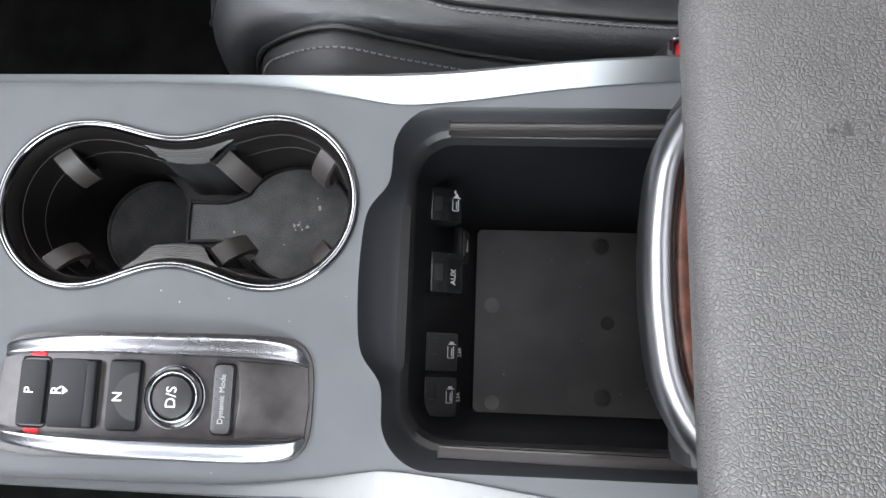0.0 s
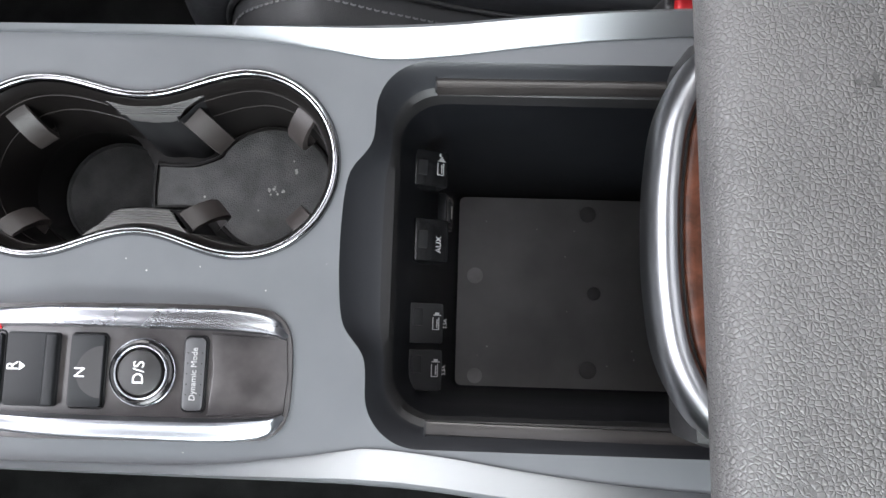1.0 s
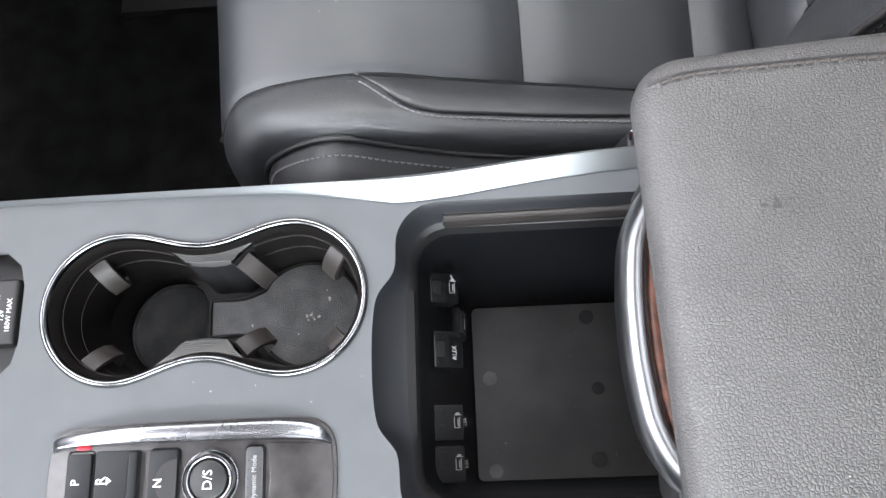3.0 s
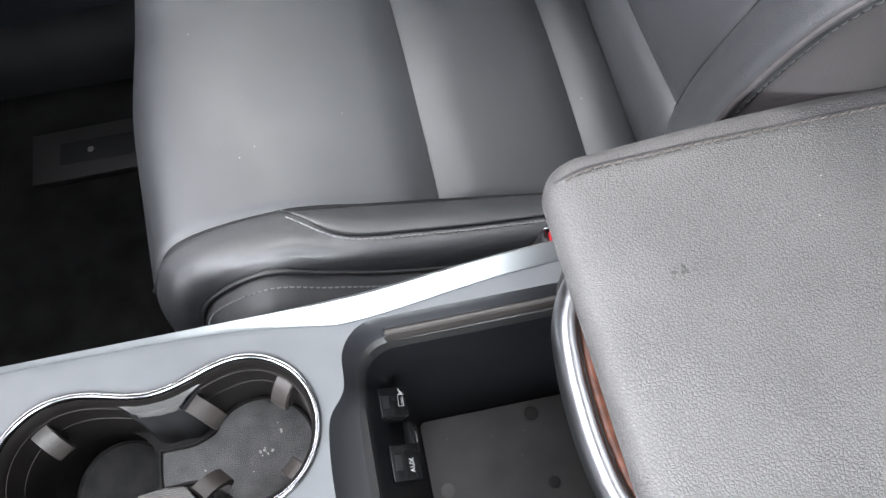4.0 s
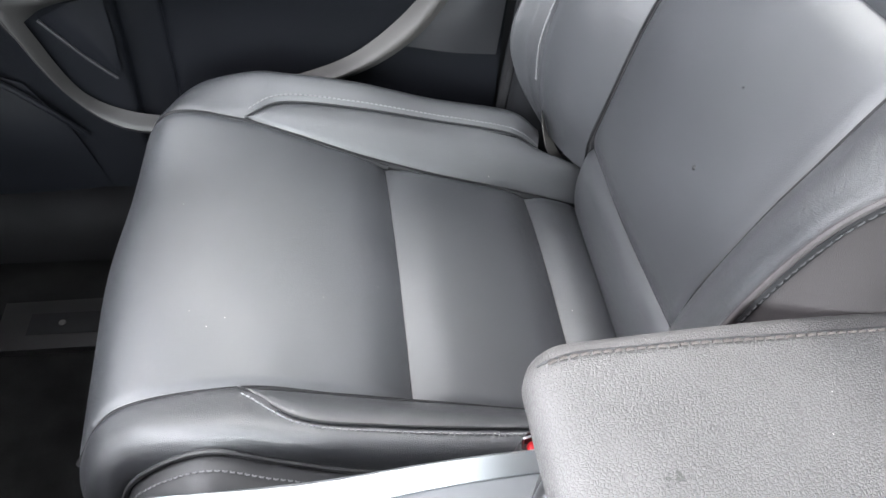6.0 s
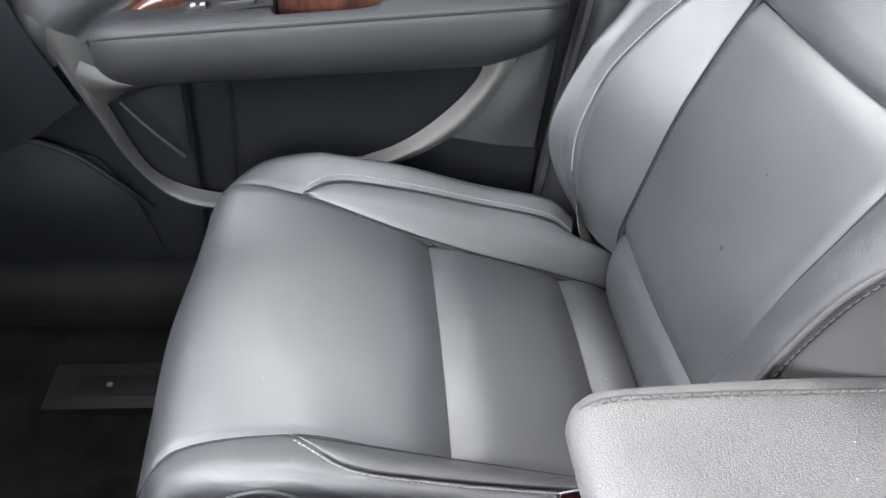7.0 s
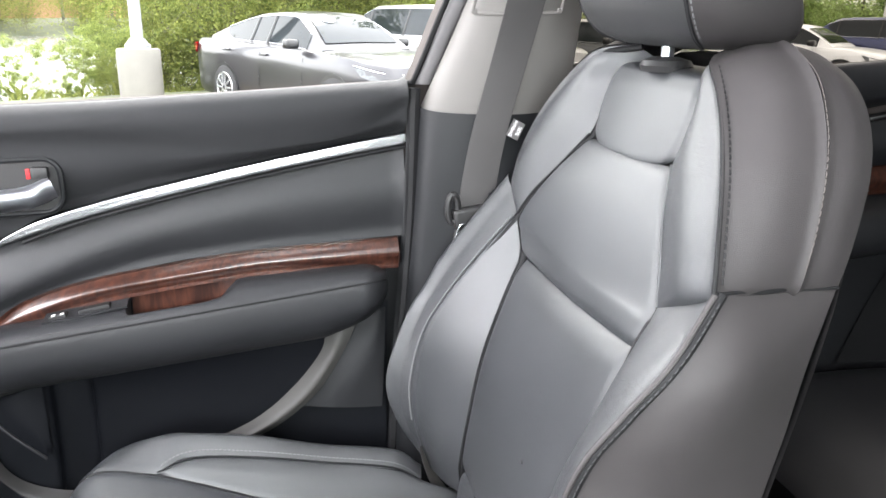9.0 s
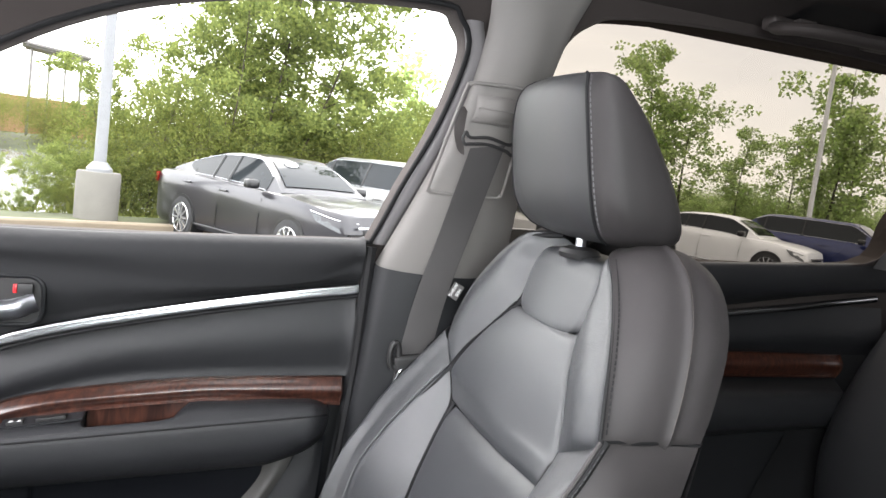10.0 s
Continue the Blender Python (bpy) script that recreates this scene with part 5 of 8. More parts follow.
for x, w in ((-0.2320, 0.0190), (-0.1725, 0.0215), (-0.109, 0.0135)):
    part("key_frame", tube([V(x + a, SEL_Y + b, TOP + 0.0022) for a, b in rounded(w, 0.0435, 0.003, 4)], 0.0006, 6, closed=True), GASKET, selector)
kp = key("park_button", -0.2320, SEL_Y, 0.0172, 0.0405, 0.0042, DARK, "dark park button")
part("lettering", writing("P", 0.0085, pose(-0.2335, SEL_Y + 0.001, TOP + 0.0053, 0, 0, 90)), WHITE, kp)
for s in (1, -1):
    part("indicator", box((0.0090, 0.0012, 0.0012), (-0.2310, SEL_Y + s * 0.0235, TOP + 0.0026), 0.0003), REDLIGHT, kp, "lit red indicator")
kr = key("reverse_button", -0.2055, SEL_Y, 0.0320, 0.0430, 0.0024, DARK, "dished reverse switch")
part("reverse_lip", box((0.0072, 0.0420, 0.0060), (-0.1935, SEL_Y, TOP + 0.0045), 0.002, 3), DARK, kr, "raised finger lip")
part("lettering", writing("R", 0.0095, pose(-0.2165, SEL_Y + 0.0015, TOP + 0.0036, 0, 0, 90)), WHITE, kr)
part("arrow_mark", prism([V(-0.2128, SEL_Y - 0.0012, TOP + 0.0034), V(-0.2128, SEL_Y + 0.0042, TOP + 0.0034), V(-0.2092, SEL_Y + 0.0015, TOP + 0.0034)], (0, 0, 0.0003)), WHITE, kr)
kn = key("neutral_button", -0.1725, SEL_Y, 0.0200, 0.0420, 0.0042, DARK, "neutral button")
part("button_dish", prism([V(-0.1630 - 0.0150 * math.sin(radians(a)), SEL_Y - 0.0005 + 0.0150 * math.cos(radians(a)), TOP + 0.0052) for a in range(0, 181, 10)], (0, 0, 0.0002)), BLACK, kn, "dark half-round dish")
part("lettering", writing("N", 0.0085, pose(-0.1755, SEL_Y - 0.001, TOP + 0.0056, 0, 0, 90)), WHITE, kn)
kd = part("drive_button", lathe([(0, 0.0075), (0.0118, 0.0075), (0.0128, 0.0068), (0.0132, 0.004), (0.0132, 0.001)], (-0.140, SEL_Y, TOP), 40), BLACK, selector, "round black drive button")
for r0, h, m in ((0.0192, 0.0030, SATIN), (0.0172, 0.0040, PIANO), (0.0151, 0.0056, SATIN)):
    part("button_ring", tube([V(-0.140 + r0 * c, SEL_Y + r0 * s, TOP + h) for c, s in ring(1, 44)], 0.0006 if m is SATIN else 0.0020, 8, closed=True), m, kd, "chrome ring" if m is SATIN else "")
part("lettering", writing("D/S", 0.0092, pose(-0.140, SEL_Y, TOP + 0.0076, 0, 0, 90)), WHITE, kd)
km = key("mode_button", -0.109, SEL_Y, 0.0122, 0.0420, 0.0038, MODEKEY, "dynamic mode button", 0.003)
for k in range(5):
    for dx in (-0.0042, 0.0042):
        part("mode_dot", lathe([(0.0, 0.0002), (0.0004, 0.0002), (0.0005, 0.0)], (-0.109 + dx, SEL_Y - 0.012 + 0.006 * k, TOP + 0.0048), 8), BLACK, km)
part("lettering", writing("Dynamic Mode", 0.0050, pose(-0.109, SEL_Y, TOP + 0.005, 0, 0, 90)), DIMPRINT, km)
part("tail_cover", prism([V(x, y, TOP + 0.001) for x, y in ((-0.1005, SEL_Y - 0.0235), (-0.0562, SEL_Y - 0.0215), (-0.0545, SEL_Y), (-0.0562, SEL_Y + 0.0215), (-0.1005, SEL_Y + 0.0235), (-0.0985, SEL_Y))], (0, 0, 0.0022), 0.001), GLOSS, selector, "scuffed smoked cover")

# ---- armrest lid ----
armrest = thing("console_armrest", "grained grey leather armrest with stitched edge, pushed back over the bin", "armrest", (0.33, AXIS, 0.96))
AT = 1.106


def arm_loop(inset, z, round_in=0.0):
    """Outline of the armrest pad, drawn in by inset."""
    x0, x1, yh, r = 0.142 + inset, 0.62 - inset, 0.149 - inset, 0.030
    pts = []
    n = 10
    for i in range(n + 1):
        a = radians(270 - 90 * i / n)
        pts.append(V(x0 + r + r * math.cos(a), AXIS - yh + r + r * math.sin(a), z))
    for i in range(1, 16):
        f = i / 16
        bow = 0.004 * math.sin(math.pi * f)
        pts.append(V(x0 - bow * 0 + 0.0, AXIS - yh + r + (2 * yh - 2 * r) * f, z))
    for i in range(n + 1):
        a = radians(180 - 90 * i / n)
        pts.append(V(x0 + r + r * math.cos(a), AXIS + yh - r + r * math.sin(a), z))
    for i in range(1, 16):
        pts.append(V(x0 + r + (x1 - x0 - r) * i / 16, AXIS + yh + 0.011 * math.sin(min(1, i / 7) * math.pi / 2), z))
    for i in range(0, 12):
        pts.append(V(x1, AXIS + yh + 0.011 - (2 * yh + 0.017) * i / 11, z))
    for i in range(1, 16):
        pts.append(V(x1 + (x0 + r - x1) * i / 16, AXIS - yh - 0.006 * (1 - i / 16), z))
    return [V(p.x + 0.026 * max(0.0, AXIS + 0.15 - p.y) * max(0.0, 1 - (p.x - 0.145) / 0.3), p.y, p.z) for p in pts]


levels = [(0.026, AT - 0.062), (0.017, AT - 0.058), (0.010, AT - 0.050), (0.004, AT - 0.038), (0.000, AT - 0.026), (0.000, AT - 0.019), (0.0018, AT - 0.0125), (0.0055, AT - 0.0070), (0.011, AT - 0.0032), (0.018, AT - 0.0014), (0.026, AT - 0.0004), (0.05, AT + 0.0012), (0.09, AT + 0.002)]
pad_bm = grid_mesh([arm_loop(i, z) for i, z in levels], closed_v=True)
pad_bm.verts.ensure_lookup_table()
n_loop = len(arm_loop(0, 0))
mid_row = pad_bm.verts[-n_loop:]
cap = pad_bm.faces.new(mid_row)
bot = pad_bm.faces.new(pad_bm.verts[:n_loop])
bmesh.ops.triangulate(pad_bm, faces=[cap, bot])
bmesh.ops.recalc_face_normals(pad_bm, faces=pad_bm.faces[:])
pad = part("leather_pad", pad_bm, ARM_LEATHER, armrest, "pebbled grey leather pad")
row = [V(x, y, AT) for x, y in ((0.1505, 0.2305), (0.171, 0.2345), (0.212, 0.2365), (0.25, 0.238), (0.29, 0.2385), (0.33, 0.2395), (0.45, 0.241), (0.59, 0.242))]
part("pad_stitching", stitching(settled(row, [pad], (0, 0, 1)), (0, 0, 1), 0.0066, 0.0046, 0.0010, 0.0009), ARM_THREAD, pad, "taupe top stitching")
low_row = [V(x, y, AT) for x, y in ((0.166, -0.0255), (0.185, -0.0295), (0.23, -0.0315), (0.33, -0.033), (0.45, -0.034), (0.59, -0.035))]
part("pad_stitching", stitching(settled(low_row, [pad], (0, 0, 1)), (0, 0, 1), 0.0066, 0.0046, 0.0010, 0.0009), ARM_THREAD, pad, "taupe top stitching")
part("pad_seam", tube(settled([p + V(0, -0.0024, 0) for p in low_row], [pad], (0, 0, 1), 60, 0.0002), 0.0009, 6), THREAD, pad)
part("pad_seam", tube(settled([p + V(0, 0.0024, 0) for p in row], [pad], (0, 0, 1), 60, 0.0002), 0.0009, 6), THREAD, pad)
bow = [(0.174, 0.198, 1.046), (0.158, 0.184, 1.043), (0.146, 0.160, 1.041), (0.1415, 0.130, 1.040), (0.1405, AXIS, 1.040)]
bow_path = curve(bow + [(x, 2 * AXIS - y, z) for x, y, z in bow[-2::-1]], 60)
part("chrome_bow", sweep(bow_path, [(-0.0060, -0.012), (-0.0060, 0.0068), (-0.0045, 0.0084), (-0.0020, 0.0086), (0.0010, 0.0074), (0.0040, 0.0048), (0.0064, 0.0008), (0.0080, -0.0045), (0.0084, -0.012)]), BOW, armrest, "polished chrome front edge")
wood_rows = []
for p in bow_path[3:-3]:
    wood_rows.append([p + V(0.007, 0, 0.003), p + V(0.011, 0, 0.007), p + V(0.018, 0, 0.009), p + V(0.045, 0, 0.004)])
part("wood_lid", grid_mesh(wood_rows, flip=True), LID_VENEER, armrest, "brown wood lid under the pad")
part("lid_gasket", tube([p + V(0.007, 0, 0.0035) for p in bow_path[3:-3]], 0.0018, 6), BLACK, armrest)
part("lid_body", box((0.42, 0.20, 0.05), (0.365, AXIS, 1.012), 0.008), BLACK, armrest, "black lid shell")
part("lid_support", box((0.34, 0.24, 0.06), (0.45, AXIS, 0.985), 0.008), DARK, armrest, "dark hinge block on the console")

for k in range(9):
    mark_x, mark_y = 0.204 + dirt.gauss(0, 0.0026), 0.1565 + dirt.gauss(0, 0.0018)
    mark_z = settled([V(mark_x, mark_y, AT + 0.02), V(mark_x + 0.001, mark_y, AT + 0.02)], [pad], (0, 0, 1), 2)[0].z
    speck("dirt_mark", mark_x, mark_y, mark_z + 0.0002 + k * 0.00005, dirt.uniform(0.0008, 0.0022), GRIME, armrest, "dark dirt mark")
for k in range(10):
    speck("dust_fleck", dirt.uniform(0.19, 0.40), dirt.uniform(0.0, 0.22), AT + 0.0024, dirt.uniform(0.0003, 0.0008), DUST, armrest, "pale dust fleck")

# ---- front passenger seat ----
seat = thing("passenger_seat", "black leather front passenger seat with stitched bolsters and headrest", "car seat", (0.15, SEAT_Y, 0.56))


def sd(pts, s):
    """(forward place, distance from the seat's middle, height) on the inner (1) or outer (-1) half."""
    return [V(x, SEAT_Y - s * d, z) for x, d, z in pts]


S_IN = [(-0.140, 0.215, 0.735), (-0.178, 0.205, 0.80), (-0.176, 0.192, 0.868), (-0.140, 0.170, 0.908), (-0.046, 0.162, 0.918), (0.03, 0.160, 0.897), (0.102, 0.157, 0.873)]
S_OUT = [(-0.135, 0.215, 0.735), (-0.176, 0.205, 0.81), (-0.174, 0.190, 0.89), (-0.136, 0.176, 0.945), (-0.061, 0.174, 0.935), (0.03, 0.160, 0.908), (0.095, 0.152, 0.884)]
C_FRONT = [(-0.150, 0, 0.735), (-0.192, 0, 0.80), (-0.189, 0, 0.868), (-0.157, 0, 0.913), (-0.095, 0, 0.926), (-0.01, 0, 0.915), (0.099, 0, 0.887)]
MID_IN, MID_OUT, C_MID = [(0.102, 0.157, 0.873), (0.185, 0.157, 0.852), (0.268, 0.158, 0.830)], [(0.095, 0.152, 0.884), (0.185, 0.155, 0.856), (0.268, 0.158, 0.828)], [(0.099, 0, 0.887), (0.185, 0, 0.866), (0.268, 0, 0.840)]
REAR_IN, REAR_OUT, C_REAR = [(0.268, 0.158, 0.830), (0.31, 0.158, 0.818), (0.348, 0.158, 0.800)], [(0.268, 0.158, 0.828), (0.31, 0.161, 0.814), (0.348, 0.164, 0.796)], [(0.268, 0, 0.840), (0.31, 0, 0.830), (0.348, 0, 0.808)]


cushions = {}


def centre_panel(name, i, c, o, nu, reach, puff, edges, ends):
    hi, ho = ([((a[0] + b[0]) / 2, b[1] * 0.55, a[2] * 0.75 + b[2] * 0.25) for a, b in zip(c, q)] for q in (i, o))
    cushions[name] = part(name, skin([sd(i, 1), sd(hi, 1), sd(c, 1), sd(ho, -1), sd(o, -1)], nu, 48, puff, reach, edges, flip=False, ends=ends), LEATHER, seat, "smooth black leather cushion panel")


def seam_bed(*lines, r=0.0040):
    """The dark tube under a seam, which closes the groove and paints its shade."""
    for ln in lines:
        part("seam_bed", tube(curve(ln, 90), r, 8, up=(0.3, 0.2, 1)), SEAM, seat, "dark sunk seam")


centre_panel("cushion_front", S_IN, C_FRONT, S_OUT, 84, 0.010, 0.0040, "acd", (0.009, 0.050))
centre_panel("cushion_middle", MID_IN, C_MID, MID_OUT, 40, 0.010, 0.0040, "abcd", (0.009, 0.045))
centre_panel("cushion_rear", REAR_IN, C_REAR, REAR_OUT, 30, 0.010, 0.0040, "abcd", (0.009, 0.034))
T_IN = S_IN[:5] + [(0.005, 0.198, 0.925), (0.07, 0.203, 0.914), (0.17, 0.204, 0.899), (0.27, 0.202, 0.886), (0.33, 0.200, 0.862)]
T_OUT = S_OUT[:5] + [(-0.02, 0.194, 0.940), (0.06, 0.197, 0.929), (0.15, 0.199, 0.909), (0.245, 0.199, 0.888), (0.285, 0.198, 0.862)]
CREST_IN = [(-0.125, 0.232, 0.735), (-0.165, 0.228, 0.80), (-0.163, 0.216, 0.872), (-0.130, 0.197, 0.915), (-0.05, 0.194, 0.932), (0.005, 0.213, 0.927), (0.07, 0.217, 0.913), (0.17, 0.218, 0.896), (0.27, 0.216, 0.882), (0.33, 0.214, 0.858)]
CREST_OUT = [(-0.120, 0.240, 0.735), (-0.158, 0.234, 0.80), (-0.152, 0.228, 0.895), (-0.117, 0.222, 0.944), (-0.055, 0.220, 0.961), (-0.015, 0.221, 0.959), (0.06, 0.223, 0.946), (0.15, 0.224, 0.921), (0.250, 0.224, 0.900), (0.290, 0.224, 0.868)]
P_IN = [(-0.095, 0.250, 0.735), (-0.130, 0.242, 0.80), (-0.136, 0.228, 0.856), (-0.118, 0.221, 0.890), (-0.065, 0.222, 0.922), (-0.012, 0.225, 0.906), (0.05, 0.227, 0.884), (0.15, 0.229, 0.864), (0.25, 0.229, 0.850), (0.33, 0.228, 0.836)]
P_OUT = [(-0.095, 0.262, 0.735), (-0.130, 0.258, 0.79), (-0.130, 0.255, 0.85), (-0.105, 0.254, 0.895), (-0.05, 0.256, 0.905), (0.0, 0.257, 0.902), (0.07, 0.260, 0.890), (0.16, 0.262, 0.872), (0.25, 0.262, 0.860), (0.295, 0.260, 0.835)]
SR_IN, SR_OUT = [(-0.046, 0.162, 0.918), (0.0, 0.161, 0.906), (0.07, 0.159, 0.884), (0.17, 0.157, 0.856), (0.27, 0.158, 0.830), (0.345, 0.158, 0.800)], [(-0.061, 0.174, 0.935), (-0.015, 0.167, 0.922), (0.06, 0.157, 0.897), (0.15, 0.154, 0.867), (0.25, 0.158, 0.834), (0.345, 0.164, 0.797)]
for s, side_name, t_ln, crest, p_ln, s_rest in ((1, "inner", T_IN, CREST_IN, P_IN, SR_IN), (-1, "outer", T_OUT, CREST_OUT, P_OUT, SR_OUT)):
    fl = s > 0
    t_rest = t_ln[4:]
    mid = [(a[0], a[1] * 0.45 + b[1] * 0.55, a[2] * 0.36 + b[2] * 0.64 + 0.002) for a, b in zip(s_rest, t_rest)]
    part(f"{side_name}_wedge", skin([sd(s_rest, s), sd(mid, s), sd(t_rest, s)], 60, 14, 0.0015, 0.006, "acd", flip=fl), CREASED, seat, "narrow leather wedge panel")
    half = [((a[0] + b[0]) / 2, (a[1] + b[1]) / 2 + 0.003, (a[2] + b[2]) / 2 + 0.006) for a, b in zip(crest, p_ln)]
    roll = part(f"{side_name}_bolster", skin([sd(t_ln, s), sd(crest, s), sd(half, s), sd(p_ln, s)], 90, 26, 0.0022, 0.007, "ac", flip=fl), CREASED, seat, "rounded leather cushion bolster")
    low = [(max(x, -0.10), 0.268, 0.70) for x, d, z in p_ln]
    q1 = [(a[0] * 0.8 + b[0] * 0.2, a[1] * 0.4 + b[1] * 0.6 + 0.012, a[2] - 0.022) for a, b in zip(p_ln, low)]
    q2 = [((a[0] + b[0]) / 2, 0.272, (a[2] + b[2]) / 2) for a, b in zip(p_ln, low)]
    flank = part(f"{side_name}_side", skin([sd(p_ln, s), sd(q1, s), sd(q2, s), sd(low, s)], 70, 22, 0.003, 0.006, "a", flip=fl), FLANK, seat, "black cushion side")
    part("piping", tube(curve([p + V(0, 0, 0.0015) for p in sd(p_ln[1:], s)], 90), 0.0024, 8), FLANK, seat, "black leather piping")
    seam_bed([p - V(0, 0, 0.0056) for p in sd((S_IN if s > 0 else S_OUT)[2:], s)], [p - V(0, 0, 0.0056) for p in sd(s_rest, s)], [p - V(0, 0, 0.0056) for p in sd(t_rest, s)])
    part("top_stitching", stitching(settled([p + V(0, -s * 0.0060, 0) for p in sd(t_rest, s)], [roll], (0, 0, 1)), V(0, -0.4 * s, 1), 0.0054, 0.0037, 0.0009, 0.0007), PALE_THREAD, seat, "grey stitching")
    part("top_seam", tube(curve([p + V(0, -s * 0.0006, 0.0002) for p in sd(t_rest, s)], 80), 0.0013, 6), SEAM, seat, "dark seam")
    # dark line that paints the shadow along the piping
    part("piping_shadow_seam", tube(curve([p + V(0, s * 0.0022, 0.0016) for p in sd(p_ln[2:], s)], 80), 0.0011, 6), SEAM, seat, "dark seam")
    part("piping_stitching", stitching(settled([p + V(0, 0, -0.0085) for p in sd(p_ln[2:], s)], [flank], (0, -s, 0.35)), V(0, -s, 0.4), 0.0056, 0.0038, 0.0009, 0.0007), PALE_THREAD, seat, "grey stitching")
    part("side_shield", skin([sd([(-0.165, 0.246, 0.757), (0.0, 0.272, 0.77), (0.2, 0.276, 0.78), (0.45, 0.276, 0.80)], s), sd([(-0.205, 0.262, 0.70), (0.0, 0.284, 0.68), (0.2, 0.288, 0.68), (0.45, 0.288, 0.68)], s),
                              sd([(-0.19, 0.256, 0.60), (0.0, 0.276, 0.60), (0.2, 0.28, 0.60), (0.45, 0.28, 0.60)], s)], 20, 12, flip=fl), GREY, seat, "grey plastic seat shield")
    part("seat_rail", box((0.50, 0.045, 0.05), (0.12, SEAT_Y - s * 0.19, 0.575), 0.006), BLACK, seat, "black steel runner")
for i, c, o in ((S_IN[-1], C_FRONT[-1], S_OUT[-1]), (MID_IN[-1], C_MID[-1], MID_OUT[-1]), (REAR_IN[-1], C_REAR[-1], REAR_OUT[-1])):
    seam_bed([q - V(0, 0, 0.0135) for q in sd([i, (c[0], 0, c[2]), (o[0], -o[1], o[2])], 1)])
part("front_valance", skin([sd([(-0.148, 0.215, 0.742), (-0.158, 0.0, 0.742), (-0.148, -0.215, 0.742)], 1), sd([(-0.135, 0.225, 0.69), (-0.145, 0.0, 0.69), (-0.135, -0.225, 0.69)], 1), sd([(-0.10, 0.23, 0.62), (-0.11, 0.0, 0.62), (-0.10, -0.23, 0.62)], 1)], 30, 10), BLACK, seat, "dark cloth valance")

# backrest: lower middle panel and strip
K_OUT, K_IN = [(0.327, -0.150, 0.908), (0.333, -0.140, 0.98), (0.349, -0.138, 1.075), (0.378, -0.146, 1.155), (0.402, -0.154, 1.205)], [(0.332, 0.128, 0.912), (0.337, 0.132, 0.98), (0.350, 0.140, 1.05), (0.376, 0.150, 1.15), (0.400, 0.153, 1.217)]


def across(a, b, belly, n=3):
    """Lines between an outer and an inner line, swelling forward."""
    out = []
    for k in range(1, n + 1):
        f = k / (n + 1)
        out.append([(p[0] * (1 - f) + q[0] * f - belly * 4 * f * (1 - f), p[1] * (1 - f) + q[1] * f, p[2] * (1 - f) + q[2] * f) for p, q in zip(a, b)])
    return out


def back_panel(name, a, b, belly, nu, nv, puff, reach, edges="abcd", label="smooth black leather panel", mat=None, ends=None):
    rails = [a, *across(a, b, belly), b]
    return part(name, skin([sd(r, 1) for r in rails], nu, nv, puff, reach, edges, flip=True, ends=ends), mat or LEATHER, seat, label)


back_panel("back_lower", K_OUT, K_IN, 0.004, 60, 40, 0.004, 0.010, ends=(0.007, 0.030))
back_panel("back_strip", [(0.335, -0.160, 0.790), (0.322, -0.152, 0.85), (0.327, -0.150, 0.908)], [(0.335, 0.165, 0.790), (0.325, 0.145, 0.85), (0.332, 0.128, 0.912)], 0.004, 16, 40, 0.004, 0.018, ends=(0.009, 0.025), label="lower leather roll of the backrest")
U_OUT, U_IN = [(0.402, -0.154, 1.205), (0.401, -0.168, 1.235), (0.402, -0.171, 1.258), (0.425, -0.135, 1.315), (0.456, -0.094, 1.366)], [(0.400, 0.153, 1.217), (0.408, 0.158, 1.24), (0.418, 0.158, 1.257), (0.436, 0.122, 1.315), (0.455, 0.088, 1.366)]
back_panel("back_upper", U_OUT, U_IN, 0.006, 50, 40, 0.0030, 0.009, ends=(0.005, 0.013))
I_OUT, I_IN = [(0.454, -0.060, 1.358), (0.458, -0.090, 1.372), (0.468, -0.097, 1.408), (0.477, -0.092, 1.435), (0.494, -0.087, 1.449), (0.556, -0.080, 1.448)], [(0.454, 0.052, 1.358), (0.458, 0.086, 1.372), (0.468, 0.096, 1.408), (0.477, 0.091, 1.435), (0.494, 0.087, 1.449), (0.556, 0.080, 1.448)]
back_panel("neck_insert", I_OUT, I_IN, 0.006, 40, 30, 0.0035, 0.008, label="small leather insert below the headrest")

part("neck_cover", box((0.085, 0.20, 0.032), (0.535, SEAT_Y, 1.4200), 0.014, 4), LEATHER, seat, "leather top of the backrest")
# bolsters of the backrest
M_IN = [(0.302, 0.212, 0.88), (0.295, 0.217, 0.96), (0.299, 0.226, 1.06), (0.316, 0.240, 1.155), (0.345, 0.252, 1.21), (0.380, 0.254, 1.252), (0.417, 0.241, 1.299)]
L_IN = [(0.338, 0.150, 0.86), (0.334, 0.130, 0.93), (0.341, 0.134, 1.0), (0.356, 0.143, 1.08), (0.378, 0.151, 1.155), (0.400, 0.154, 1.215), (0.418, 0.159, 1.257)]
M_OUT = [(0.305, -0.222, 0.865), (0.284, -0.232, 0.934), (0.280, -0.230, 1.0), (0.292, -0.220, 1.077), (0.318, -0.206, 1.135), (0.352, -0.190, 1.19), (0.399, -0.171, 1.256)]
L_OUT = [(0.335, -0.160, 0.86), (0.328, -0.150, 0.915), (0.334, -0.140, 0.985), (0.349, -0.138, 1.075), (0.372, -0.144, 1.14), (0.400, -0.154, 1.203), (0.400, -0.1705, 1.254)]
